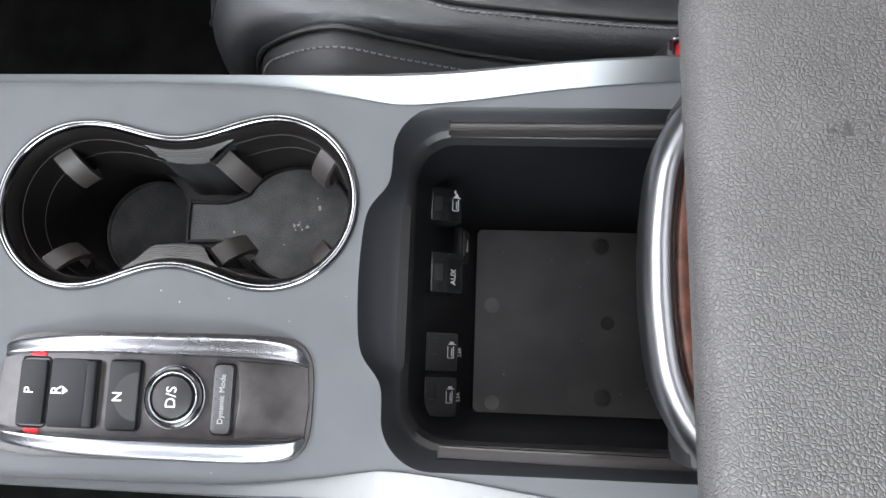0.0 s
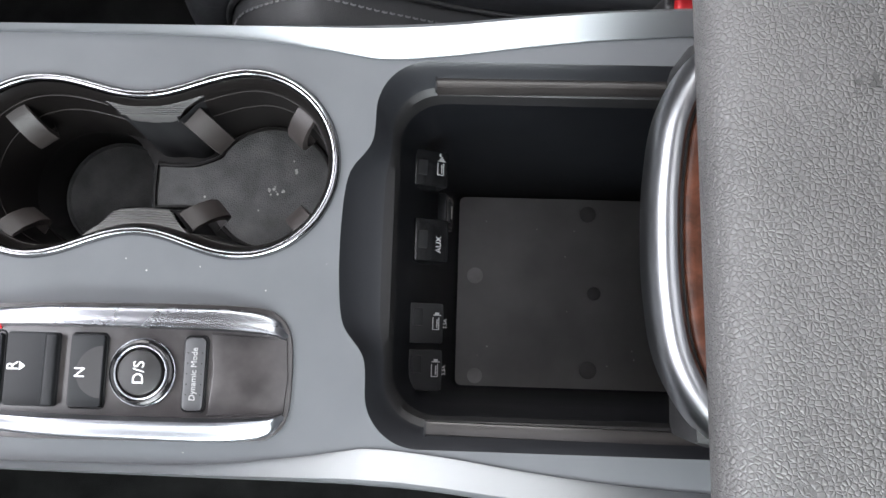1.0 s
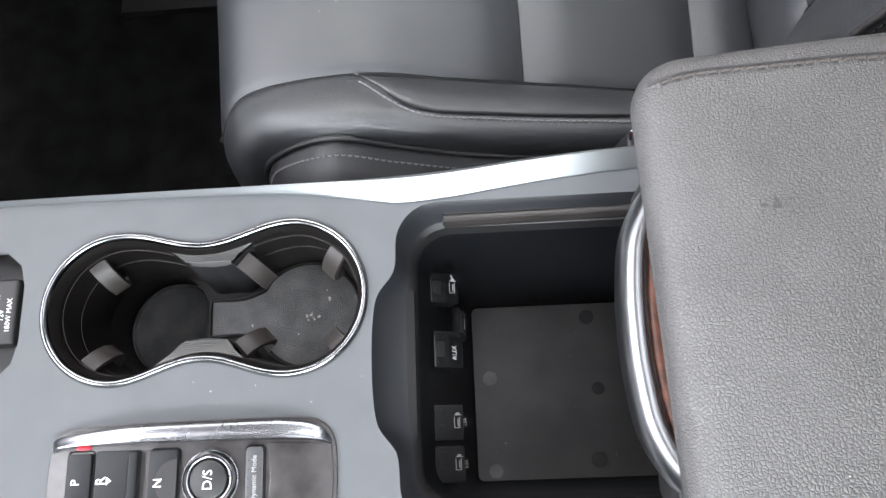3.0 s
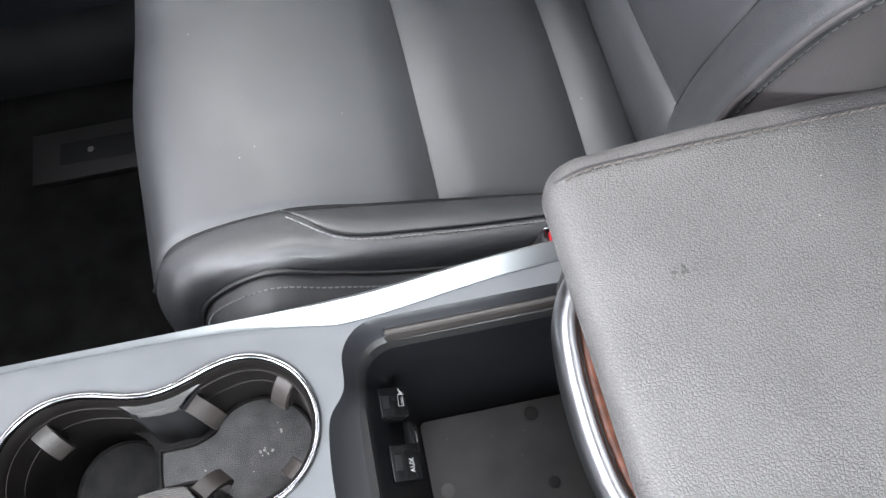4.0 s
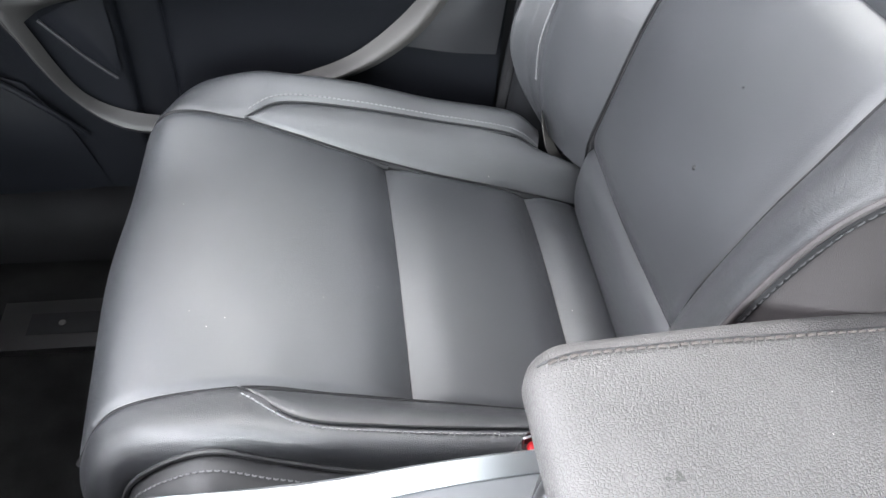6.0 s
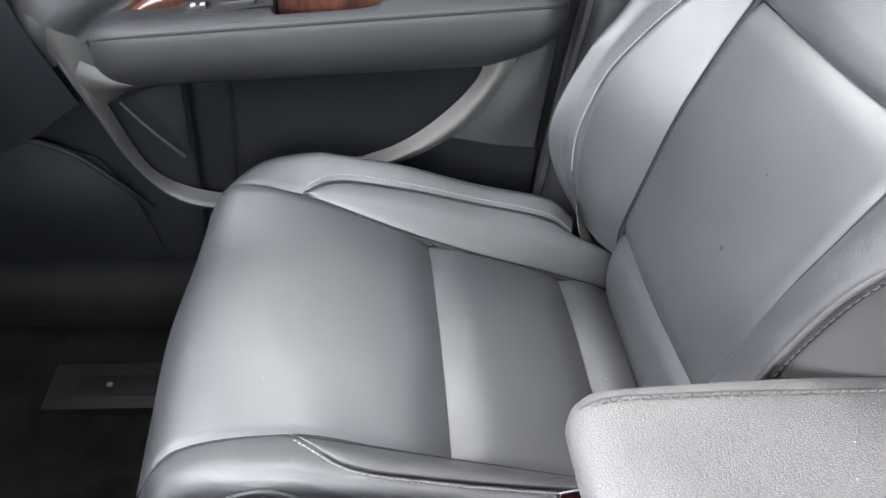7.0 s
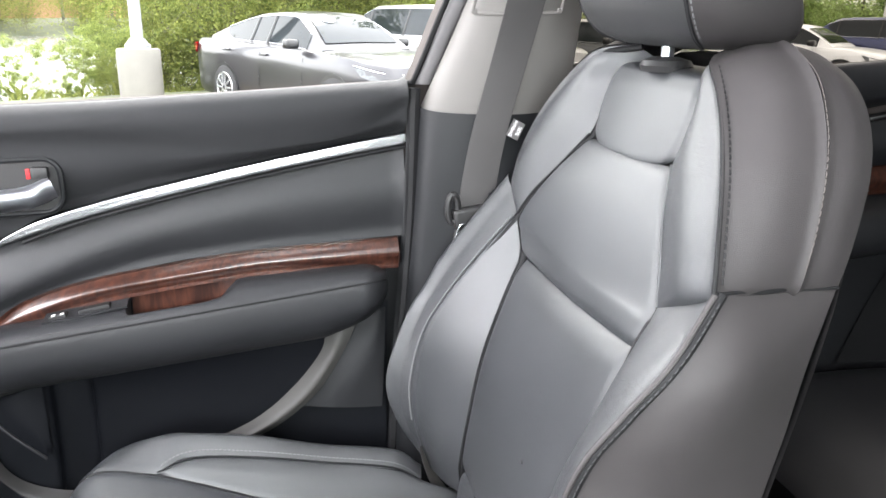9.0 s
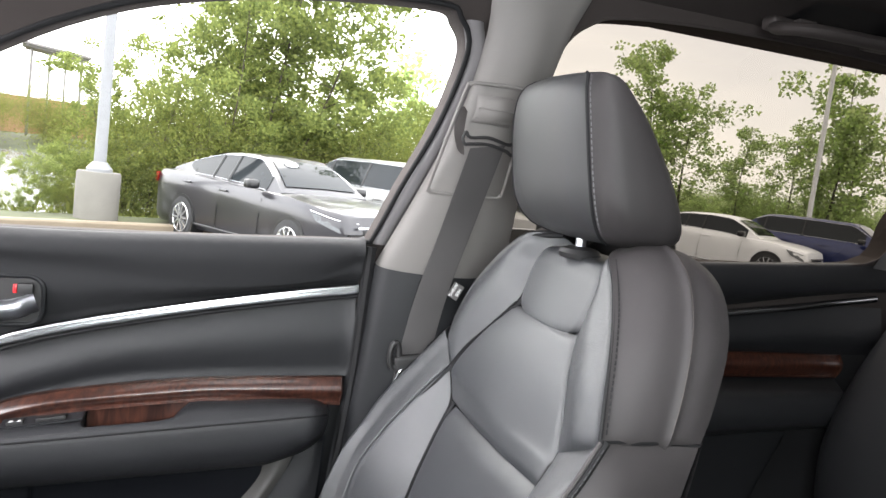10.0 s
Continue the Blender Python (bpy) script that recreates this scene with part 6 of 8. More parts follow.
for lline, mline, name, bulge, fl in ((L_IN, M_IN, "inner_back_bolster", 0.020, False), (L_OUT, M_OUT, "outer_back_bolster", 0.006, True)):
    m1 = [(a[0] * 0.62 + b[0] * 0.38 - bulge * 0.68, a[1] * 0.62 + b[1] * 0.38, a[2] * 0.62 + b[2] * 0.38) for a, b in zip(lline, mline)]
    m1[-1] = (m1[-1][0] + bulge * 0.6, *m1[-1][1:])
    m2 = [(a[0] * 0.22 + b[0] * 0.78 - bulge * 0.45, a[1] * 0.22 + b[1] * 0.78, a[2] * 0.22 + b[2] * 0.78) for a, b in zip(lline, mline)]
    m2[-1] = (m2[-1][0] + bulge * 0.6, *m2[-1][1:])
    part(name, skin([sd(lline, 1), sd(m1, 1), sd(m2, 1), sd(mline, 1)], 60, 24, 0.002, 0.008, "c", flip=fl), LEATHER if fl else CREASED, seat, "plump leather backrest bolster")
O_OUT = [(0.315, -0.262, 0.85), (0.270, -0.262, 0.93), (0.256, -0.262, 1.0), (0.285, -0.264, 1.091), (0.312, -0.264, 1.14), (0.338, -0.260, 1.19), (0.415, -0.240, 1.299)]
R_OUT = [(0.42, -0.262, 0.82), (0.43, -0.272, 0.92), (0.44, -0.276, 1.0), (0.46, -0.276, 1.09), (0.475, -0.276, 1.15), (0.488, -0.268, 1.21), (0.51, -0.240, 1.302)]
back_flank = part("outer_back_side", skin([sd(M_OUT, 1), sd([((a[0] + b[0]) / 2 - 0.004, (a[1] + b[1]) / 2, (a[2] + b[2]) / 2) for a, b in zip(M_OUT, O_OUT)], 1), sd(O_OUT, 1), sd(R_OUT, 1)], 60, 24, 0.002, 0.008, "a", flip=True), CREASED, seat, "outer leather side of the backrest")
part("outer_back_stitching", stitching(settled([p + V(0, 0.0055, 0) for p in sd(M_OUT[1:], 1)], [back_flank], (-1, -0.2, 0)), (-1, -0.2, 0), 0.0056, 0.0039, 0.0011, 0.0009), PALE_THREAD, seat, "grey double stitching")
part("outer_back_seam", tube(curve([p + V(-0.0006, 0, 0) for p in sd(M_OUT[1:], 1)], 70), 0.0014, 6, up=(0, 1, 0)), SEAM, seat, "dark seam")
R_IN = [(0.42, 0.262, 0.82), (0.44, 0.262, 0.90), (0.465, 0.250, 1.0), (0.485, 0.240, 1.10), (0.50, 0.238, 1.168), (0.512, 0.236, 1.23), (0.528, 0.234, 1.295)]
part("inner_back_side", skin([sd(M_IN, 1), sd([(a[0] * 0.6 + b[0] * 0.4, max(a[1], b[1]) + (0.012 if b[2] < 1.25 else -0.006), a[2] * 0.6 + b[2] * 0.4) for a, b in zip(M_IN, R_IN)], 1), sd(R_IN, 1)], 60, 24, 0.003, 0.007, "a", flip=False), LEATHER_SIDE, seat, "dark vinyl side of the backrest")
part("piping", tube(curve([p + V(-0.001, -0.001, 0) for p in sd(M_IN, 1)], 80), 0.0024, 8, up=(0, 1, 0)), LEATHER_SIDE, seat, "black leather piping")
part("side_stitching", stitching([p + V(0.0042, -0.0032, 0) for p in sd(M_IN[1:], 1)], (0, -1, 0), 0.0072, 0.005, 0.0007, 0.001), THREAD, seat, "dark stitching")

# shoulders
for s, name in ((1, "inner"), (-1, "outer")):
    fl = s < 0
    inner_edge = [(0.430, 0.166, 1.232), (0.418, 0.159, 1.257), (0.428, 0.140, 1.29), (0.440, 0.115, 1.325), (0.456, 0.092, 1.368), (0.474, 0.096, 1.41), (0.500, 0.086, 1.438), (0.53, 0.08, 1.448)] if s > 0 else \
                 [(0.412, 0.176, 1.236), (0.400, 0.171, 1.257), (0.413, 0.152, 1.29), (0.432, 0.125, 1.325), (0.456, 0.095, 1.368), (0.474, 0.097, 1.41), (0.500, 0.086, 1.438), (0.53, 0.08, 1.448)]
    seam_up = [(0.426, 0.222, 1.284), (0.417, 0.238, 1.298), (0.423, 0.226, 1.335), (0.434, 0.205, 1.375), (0.446, 0.178, 1.41), (0.457, 0.148, 1.438), (0.468, 0.116, 1.459), (0.500, 0.088, 1.468)]
    ridge = [(a[0] * 0.45 + b[0] * 0.55 - 0.011, a[1] * 0.45 + b[1] * 0.55, a[2] * 0.45 + b[2] * 0.55 + 0.002) for a, b in zip(inner_edge, seam_up)]
    ridge[-1] = (0.508, 0.086, 1.462)
    ridge[0] = (ridge[0][0] + 0.018, *ridge[0][1:])
    ridge[1] = (ridge[1][0] + 0.004, *ridge[1][1:])
    part(f"{name}_shoulder", skin([sd(inner_edge, s), sd(ridge, s), sd(seam_up, s)], 50, 22, 0.002, 0.008, "c", flip=fl), CREASED, seat, "leather shoulder of the backrest")
    st3 = [(0.489, 0.221, 1.288), (0.489, 0.238, 1.300), (0.498, 0.234, 1.34), (0.508, 0.222, 1.385), (0.517, 0.203, 1.42), (0.524, 0.175, 1.452), (0.528, 0.135, 1.474), (0.530, 0.095, 1.480)]
    mid3 = [((a[0] + b[0]) / 2, (a[1] + b[1]) / 2 + 0.006 * min(1, i / 3), (a[2] + b[2]) / 2 + 0.004 * min(1, i / 3)) for i, (a, b) in enumerate(zip(seam_up, st3))]
    part(f"{name}_upper_side", skin([sd(seam_up, s), sd(mid3, s), sd(st3, s)], 50, 16, 0.003, 0.007, "abc", flip=fl, ends=(0.006, 0.010)), LEATHER_SIDE, seat, "dark vinyl shoulder side")
    rear = [(0.524, 0.218, 1.286), (0.528, 0.234, 1.295), (0.545, 0.226, 1.34), (0.560, 0.212, 1.385), (0.570, 0.190, 1.42), (0.576, 0.160, 1.446), (0.578, 0.12, 1.462), (0.575, 0.08, 1.462)]
    rear2 = [((a[0] + b[0]) / 2 + 0.002, (a[1] + b[1]) / 2 + 0.005 * min(1, i / 3), (a[2] + b[2]) / 2 + 0.002) for i, (a, b) in enumerate(zip(st3, rear))]
    part(f"{name}_rear_edge", skin([sd(st3, s), sd(rear2, s), sd(rear, s)], 50, 10, 0.003, 0.007, "ab", flip=fl), LEATHER_SIDE, seat, "dark vinyl rear edge")
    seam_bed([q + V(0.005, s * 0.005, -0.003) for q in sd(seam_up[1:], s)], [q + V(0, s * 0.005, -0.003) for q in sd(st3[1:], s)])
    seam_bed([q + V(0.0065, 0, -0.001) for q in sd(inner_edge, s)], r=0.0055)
    part("shoulder_seam", tube(curve([q + V(-0.0008, 0, 0) for q in sd(inner_edge[1:5], s)], 40), 0.0015, 6, up=(1, 0, 0)), SEAM if s < 0 else CREASED, seat, "thin seam below the shoulder")
    part("shoulder_piping", tube(curve([p + V(0, -s * 0.001, 0) for p in sd(seam_up, s)], 60), 0.0020, 8, up=(1, 0, 0)), SEAM, seat, "black piping")
    part("shoulder_stitching", stitching([p + V(0.0040, -s * 0.0026, 0.0014) for p in sd(seam_up[1:-1], s)], (0, -s, 0.5), 0.0066, 0.0044, 0.0009, 0.0014), SEAM, seat, "dark stitching")
    part("rear_stitching", stitching([p + V(0.0, -s * 0.003, 0.002) for p in sd(st3[1:-1], s)], (0, -s, 0.5), 0.0060, 0.0046, 0.0007, 0.0005), ARM_THREAD, seat, "mauve-grey stitching")
part("cross_seam", tube(curve([q + V(0, -0.0012, 0.0008) for q in sd([M_IN[-1], (0.461, 0.235, 1.2975), R_IN[-1]], 1)], 30), 0.0016, 6, up=(0, 1, 0)), SEAM, seat, "dark cross seam")
part("back_shell", skin([sd([(0.43, -0.25, 0.75), (0.46, -0.26, 1.0), (0.52, -0.25, 1.30), (0.572, -0.16, 1.44), (0.575, -0.08, 1.462)], 1), sd([(0.47, -0.14, 0.75), (0.51, -0.15, 1.0), (0.565, -0.14, 1.30), (0.595, -0.08, 1.43), (0.58, -0.04, 1.462)], 1),
                         sd([(0.47, 0.14, 0.75), (0.51, 0.15, 1.0), (0.565, 0.14, 1.30), (0.595, 0.08, 1.43), (0.58, 0.04, 1.462)], 1), sd([(0.43, 0.25, 0.75), (0.46, 0.25, 1.0), (0.53, 0.236, 1.30), (0.574, 0.16, 1.44), (0.575, 0.08, 1.462)], 1)], 40, 24), BLACK, seat, "black seat back shell")

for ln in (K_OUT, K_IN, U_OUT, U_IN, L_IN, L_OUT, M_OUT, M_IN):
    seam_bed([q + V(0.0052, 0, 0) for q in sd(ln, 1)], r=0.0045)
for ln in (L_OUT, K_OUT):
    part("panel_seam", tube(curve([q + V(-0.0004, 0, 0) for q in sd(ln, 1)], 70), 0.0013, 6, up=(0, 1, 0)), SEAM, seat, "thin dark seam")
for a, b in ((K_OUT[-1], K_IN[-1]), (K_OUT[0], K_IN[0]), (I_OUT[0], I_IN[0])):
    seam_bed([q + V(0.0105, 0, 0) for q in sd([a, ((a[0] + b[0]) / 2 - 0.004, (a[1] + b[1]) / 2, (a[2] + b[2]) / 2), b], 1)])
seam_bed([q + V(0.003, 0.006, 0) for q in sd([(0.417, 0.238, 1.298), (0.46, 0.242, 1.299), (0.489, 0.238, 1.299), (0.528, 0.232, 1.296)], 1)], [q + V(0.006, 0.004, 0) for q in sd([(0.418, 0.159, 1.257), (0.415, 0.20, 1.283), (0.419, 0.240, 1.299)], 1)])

# headrest
HR = [(1.470, 0.486, 0.536, 0.098), (1.482, 0.460, 0.556, 0.128), (1.51, 0.442, 0.548, 0.143), (1.555, 0.432, 0.524, 0.143), (1.60, 0.426, 0.495, 0.138), (1.632, 0.425, 0.470, 0.128), (1.648, 0.430, 0.458, 0.114), (1.655, 0.437, 0.449, 0.092)]


def head_loop(z, x0, x1, w, n=40):
    out = []
    for i in range(n):
        a = 2 * math.pi * i / n
        c, s = math.cos(a), math.sin(a)
        e = 0.42
        px = (x0 + x1) / 2 - (x1 - x0) / 2 * math.copysign(abs(c) ** e, c)
        py = SEAT_Y - w * math.copysign(abs(s) ** e, s)
        out.append(V(px - 0.012 * (1 - (abs(s) ** e) ** 2) * (c > 0), py, z))
    return out


profile = curve([(a[1], a[2], a[3]) for a in HR], 24)
heights = [p.x for p in curve([(a[0], 0, 0) for a in HR], 24)]
hr_bm = grid_mesh([head_loop(z, p.x, p.y, p.z) for z, p in zip(heights, profile)], closed_v=True)
hr_bm.verts.ensure_lookup_table()
lo, hi = hr_bm.verts[:40], hr_bm.verts[-40:]
for vs, dz in ((lo, -0.004), (hi, 0.002)):
    c = hr_bm.verts.new(sum((v.co for v in vs), V(0, 0, 0)) / 40 + V(0, 0, dz))
    for i in range(40):
        hr_bm.faces.new((vs[i], vs[(i + 1) % 40], c))
bmesh.ops.recalc_face_normals(hr_bm, faces=hr_bm.faces[:])
headrest = part("headrest", hr_bm, HEADSIDE, seat, "black leather headrest with a smooth front pad")


def pad_edge(loop, side):
    """Where the front pad ends on one level of the headrest."""
    return loop[4 * side].lerp(loop[3 * side], 0.3)


levels_hr = [head_loop(z, p.x, p.y, p.z) for z, p in zip(heights, profile)]
pad_rows = [[p + V(-0.0025 * (1 - abs(j - 4) / 4.4) ** 0.4, 0, 0) for j, p in enumerate([pad_edge(lp, -1)] + lp[-3:] + lp[:4] + [pad_edge(lp, 1)])] for lp in levels_hr]
part("front_pad", grid_mesh(pad_rows, flip=True), PADLEATHER, headrest, "smooth grey-black leather front")
for s in (1, -1):
    seam = [pad_edge(lp, s) + V(-0.0006, 0, 0) for lp in levels_hr]
    part("headrest_seam", tube(seam, 0.0021, 6, up=(0, 1, 0)), SEAM, headrest, "dark seam")
    part("headrest_stitching", stitching([q + V(0.0030, -0.0036 * s, 0) for q in seam[1:-1]], (-0.7, -0.7 * s, 0), 0.0064, 0.0046, 0.0008, 0.0012), PALE_THREAD, headrest, "grey stitching")
part("headrest_post", lathe([(0.0065, -0.020), (0.0065, 0.05)], (0.486, SEAT_Y - 0.008, 1.46), 16), SATIN, seat, "chrome headrest post")
part("post_collar", lathe([(0.0, -0.006), (0.024, -0.006), (0.026, 0.0), (0.023, 0.005), (0.012, 0.008), (0.0, 0.009)], (0.486, SEAT_Y - 0.008, 1.4510), 28), BLACK, seat, "black post collar")
tag_pose = Matrix.Translation((0.426, 0.785, 1.347)) @ Matrix.Rotation(radians(-14), 4, "Z") @ Matrix.Rotation(radians(88), 4, "X") @ Matrix.Rotation(radians(-115), 4, "Z")
tag_bm = box((0.025, 0.018, 0.0016), (0, 0, 0), 0.0004, 1)
bmesh.ops.transform(tag_bm, matrix=tag_pose, verts=tag_bm.verts[:])
airbag_tag = part("airbag_tag", tag_bm, WEBBING, seat, "woven grey side airbag tag")
for line, dy in (("SIDE", 0.0042), ("AIRBAG", -0.0042)):
    part("tag_letters", writing(line, 0.0066, tag_pose @ Matrix.Translation((0, dy, 0.0009))), WHITE, airbag_tag, "white printed letters")

part("rear_tab", skin([sd([(0.284, 0.203, 0.900), (0.300, 0.200, 0.852), (0.335, 0.196, 0.80)], -1), sd([(0.287, 0.222, 0.902), (0.303, 0.220, 0.85), (0.336, 0.216, 0.80)], -1), sd([(0.294, 0.240, 0.895), (0.314, 0.238, 0.846), (0.344, 0.234, 0.80)], -1)], 20, 10, 0.001, 0.004, "abcd", flip=True), GREY, seat, "pale grey plastic tab")

# small marks on the leather
fluff = random.Random(23)
for k in range(12):
    holder = fluff.choice((cushions["cushion_front"], cushions["cushion_front"], cushions["cushion_middle"], cushions["cushion_rear"]))
    reach_x = {"cushion_front": (-0.13, 0.08), "cushion_middle": (0.11, 0.26), "cushion_rear": (0.275, 0.33)}[holder.name]
    at = settled([V(fluff.uniform(*reach_x) + q, SEAT_Y + fluff.uniform(-0.13, 0.12), 0.93) for q in (0, 0.001)], [holder], (0, 0, 1), 2)[0]
    speck("lint_fleck", at.x, at.y, at.z + 0.0002, fluff.uniform(0.0004, 0.0008), DUST, holder, "pale lint fleck")
for y, z, x, r in ((0.463, 1.043, 0.3415, 0.0026), (0.470, 1.12, 0.3605, 0.0009), (0.52, 1.02, 0.3375, 0.0008)):
    part("dirt_mark", lathe([(0.0, 0.0), (r * 0.7, 0.0005), (r, 0.0016)], (x, y, z), 9, "x"), BLACK, seat, "small dark mark")

# buckle beside the console
buckle = thing("seat_belt_buckle", "black seat belt buckle with a red release button", "buckle", (0.187, 0.272, 0.84))
part("buckle_body", box((0.026, 0.020, 0.066), (0.179, 0.271, 0.893), 0.005, 3, (0, 12, 0)), BLACK, buckle)
part("release_button", box((0.018, 0.013, 0.012), (0.187, 0.271, 0.925), 0.004, 3, (0, 12, 0)), RED, buckle, "red release button")
part("buckle_rim", tube(curve([(0.1765, 0.273, 0.918), (0.1735, 0.274, 0.938), (0.1765, 0.274, 0.9425), (0.190, 0.274, 0.946), (0.1945, 0.274, 0.942), (0.196, 0.273, 0.922)], 40), 0.0011, 8, up=(0, 1, 0)), SATIN, buckle, "pale metal slot rim")
part("slot_wall", box((0.019, 0.002, 0.024), (0.1845, 0.278, 0.930), 0.0008, 2, (0, 12, 0)), DARK, buckle, "dark slot wall")
part("buckle_stalk", box((0.022, 0.008, 0.20), (0.165, 0.268, 0.79), 0.003, 2, (0, 6, 0)), BLACK, buckle)

# things on the floor
heel = thing("floor_vent_cover", "dark grey plastic cover plate on the carpet", "floor plate", (-0.37, 0.71, 0.552))
part("cover_plate", prism([V(-0.445, 0.664, 0.55), V(-0.22, 0.668, 0.55), V(-0.22, 0.758, 0.55), (-0.447, 0.752, 0.55)], (0, 0, 0.012), 0.004), BLACK, heel)
part("cover_recess", prism([V(-0.405 + a, 0.71 + b, 0.5615) for a, b in ((0, -0.02), (0.16, -0.018), (0.16, 0.02), (0, 0.018))], (0, 0, 0.0012), 0.0005), GASKET, heel)
part("cover_screw", lathe([(0, 0.002), (0.004, 0.002), (0.005, 0)], (-0.36, 0.71, 0.5625), 12), GREY, heel)

# ---- second-row seat at the edge of view ----
rear_seat = thing("rear_seat", "black leather second-row seat in shadow", "car seat", (1.25, 0.5, 0.56))
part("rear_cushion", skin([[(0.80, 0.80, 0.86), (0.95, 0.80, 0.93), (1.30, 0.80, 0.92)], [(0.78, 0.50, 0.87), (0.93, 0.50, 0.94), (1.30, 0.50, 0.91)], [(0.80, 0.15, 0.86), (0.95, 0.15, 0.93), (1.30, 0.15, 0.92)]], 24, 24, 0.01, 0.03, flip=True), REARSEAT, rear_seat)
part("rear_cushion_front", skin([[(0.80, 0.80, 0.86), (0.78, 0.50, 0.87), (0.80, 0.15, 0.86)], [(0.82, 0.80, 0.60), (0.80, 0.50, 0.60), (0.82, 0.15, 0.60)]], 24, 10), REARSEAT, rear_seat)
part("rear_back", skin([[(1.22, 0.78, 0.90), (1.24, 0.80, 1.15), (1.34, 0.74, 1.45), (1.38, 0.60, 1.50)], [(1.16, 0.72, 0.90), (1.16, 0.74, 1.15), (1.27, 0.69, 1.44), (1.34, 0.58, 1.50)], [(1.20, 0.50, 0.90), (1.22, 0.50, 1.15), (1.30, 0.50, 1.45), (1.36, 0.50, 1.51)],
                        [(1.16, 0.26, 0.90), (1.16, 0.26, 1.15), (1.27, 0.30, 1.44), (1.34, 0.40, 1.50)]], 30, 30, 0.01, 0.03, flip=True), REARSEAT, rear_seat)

# ---- outdoors: the lot, the pond and the bank ----
ROW = V(0.876, 0.482, 0)          # along the kerb
BACK = V(-0.482, 0.876, 0)        # over the kerb, towards the pond
KERB0 = V(-0.80, 12.55, 0)
ASPHALT = material("worn_asphalt", (0.09, 0.09, 0.092), 0.9, grain=1.0, scale=60, vary=0.2, blotch=0.6)
CONCRETE = material("pale_concrete", (0.145, 0.137, 0.122), 0.85, grain=0.6, scale=90, vary=0.1, blotch=3)
KERBSTONE = material("tan_kerb_concrete", (0.175, 0.142, 0.10), 0.85, grain=0.6, scale=90, vary=0.12, blotch=2)
LOTPAINT = material("white_lot_paint", (0.70, 0.70, 0.68), 0.7, vary=0.1, blotch=5)
# far post's paint, brightened to offset backlight and the tinted glass
BRIGHTENED_PAINT = material("brightened_pole_paint", (0.72, 0.73, 0.75), 0.45, vary=0.05)
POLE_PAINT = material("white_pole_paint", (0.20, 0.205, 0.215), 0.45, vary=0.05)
BARK = material("grey_bark", (0.075, 0.062, 0.047), 0.9, grain=0.8, scale=60, vary=0.3)
GRASS = material("bank_grass", (0.05, 0.058, 0.024), 0.9, grain=1.0, scale=40, vary=0.35, blotch=0.8)
BRICKRED = material("far_brown_wall", (0.30, 0.17, 0.10), 0.85, vary=0.2, blotch=1.0)
WATER = material("pond_water", (0.05, 0.06, 0.055), 0.22, vary=0.2, blotch=0.3, grain=0.8, scale=3.0)


def leaf_material(name, colour, vary=0.35):
    m = bpy.data.materials.new(name)
    m.use_nodes = True
    n, l = m.node_tree.nodes, m.node_tree.links
    n.remove(n["Principled BSDF"])
    geo, ramp = n.new("ShaderNodeNewGeometry"), n.new("ShaderNodeValToRGB")
    ramp.color_ramp.elements[0].color = (*[v * (1 - vary) for v in colour], 1)
    ramp.color_ramp.elements[1].color = (colour[0] * 1.35, colour[1] * 1.25, colour[2] * 1.1, 1)
    d, t, mix = n.new("ShaderNodeBsdfDiffuse"), n.new("ShaderNodeBsdfTranslucent"), n.new("ShaderNodeMixShader")
    mix.inputs[0].default_value = 0.5
    l.new(geo.outputs["Random Per Island"], ramp.inputs[0])
    l.new(ramp.outputs[0], d.inputs[0])
    l.new(ramp.outputs[0], t.inputs[0])
    l.new(d.outputs[0], mix.inputs[1])
    l.new(t.outputs[0], mix.inputs[2])
    l.new(mix.outputs[0], n["Material Output"].inputs[0])
    return m


LEAF_A = leaf_material("spring_leaf", (0.215, 0.270, 0.095), 0.45)
LEAF_B = leaf_material("cottonwood_leaf", (0.46, 0.60, 0.28), 0.3)
LEAF_C = leaf_material("shrub_leaf", (0.165, 0.195, 0.06), 0.25)
REED = leaf_material("reed_blade", (0.14, 0.165, 0.055))


def lot_place(along, over, z=0.0):
    return KERB0 + ROW * along + BACK * over + V(0, 0, z)


def ground_height(along, over):
    if over < 0.12:
        return 0.0
    if over < 1.4:
        return 0.13
    bank = 0.13 - 0.75 * min(1, (over - 1.4) / 2.6)
    dry = 0.15 + 0.012 * over
    far = -0.62 + 1.2 * min(1, max(0, (over - 42) / 6))
    wet = max(bank, far) if over > 40 else bank
    f = min(1, max(0, (along - 7) / 8))
    return wet * (1 - f) + dry * f


over_s = [-700, -200, -60, -20, -12, -6, -2, 0, 0.118, 0.122, 0.6, 1.4, 2, 2.6, 3.3, 4, 6, 10, 20, 35, 42, 44, 46, 48, 60, 100, 200, 700]
along_s = [-700, -200, -80, -50, -30, -20, -14, -10, -6, -3, 0, 3, 5, 7, 8, 9, 10, 11, 12, 13, 14, 15, 17, 20, 26, 34, 50, 80, 200, 700]
ground = part("ground", grid_mesh([[lot_place(a, o, ground_height(a, o)) for o in over_s] for a in along_s], flip=True), ASPHALT, label="asphalt parking lot with a grassy bank beyond the kerb", kind="structure")
ground.data.materials.append(GRASS)
for p in ground.data.polygons:
    if (Vector(p.center) - KERB0).dot(BACK) > 0.12:
        p.material_index = 1
part("water", grid_mesh([[lot_place(a, o, -0.30) for o in (1.5, 10, 20, 30, 46)] for a in (-300, -60, -20, 0, 8, 15)], flip=True), WATER, label="still pond that mirrors the white sky", kind="structure")
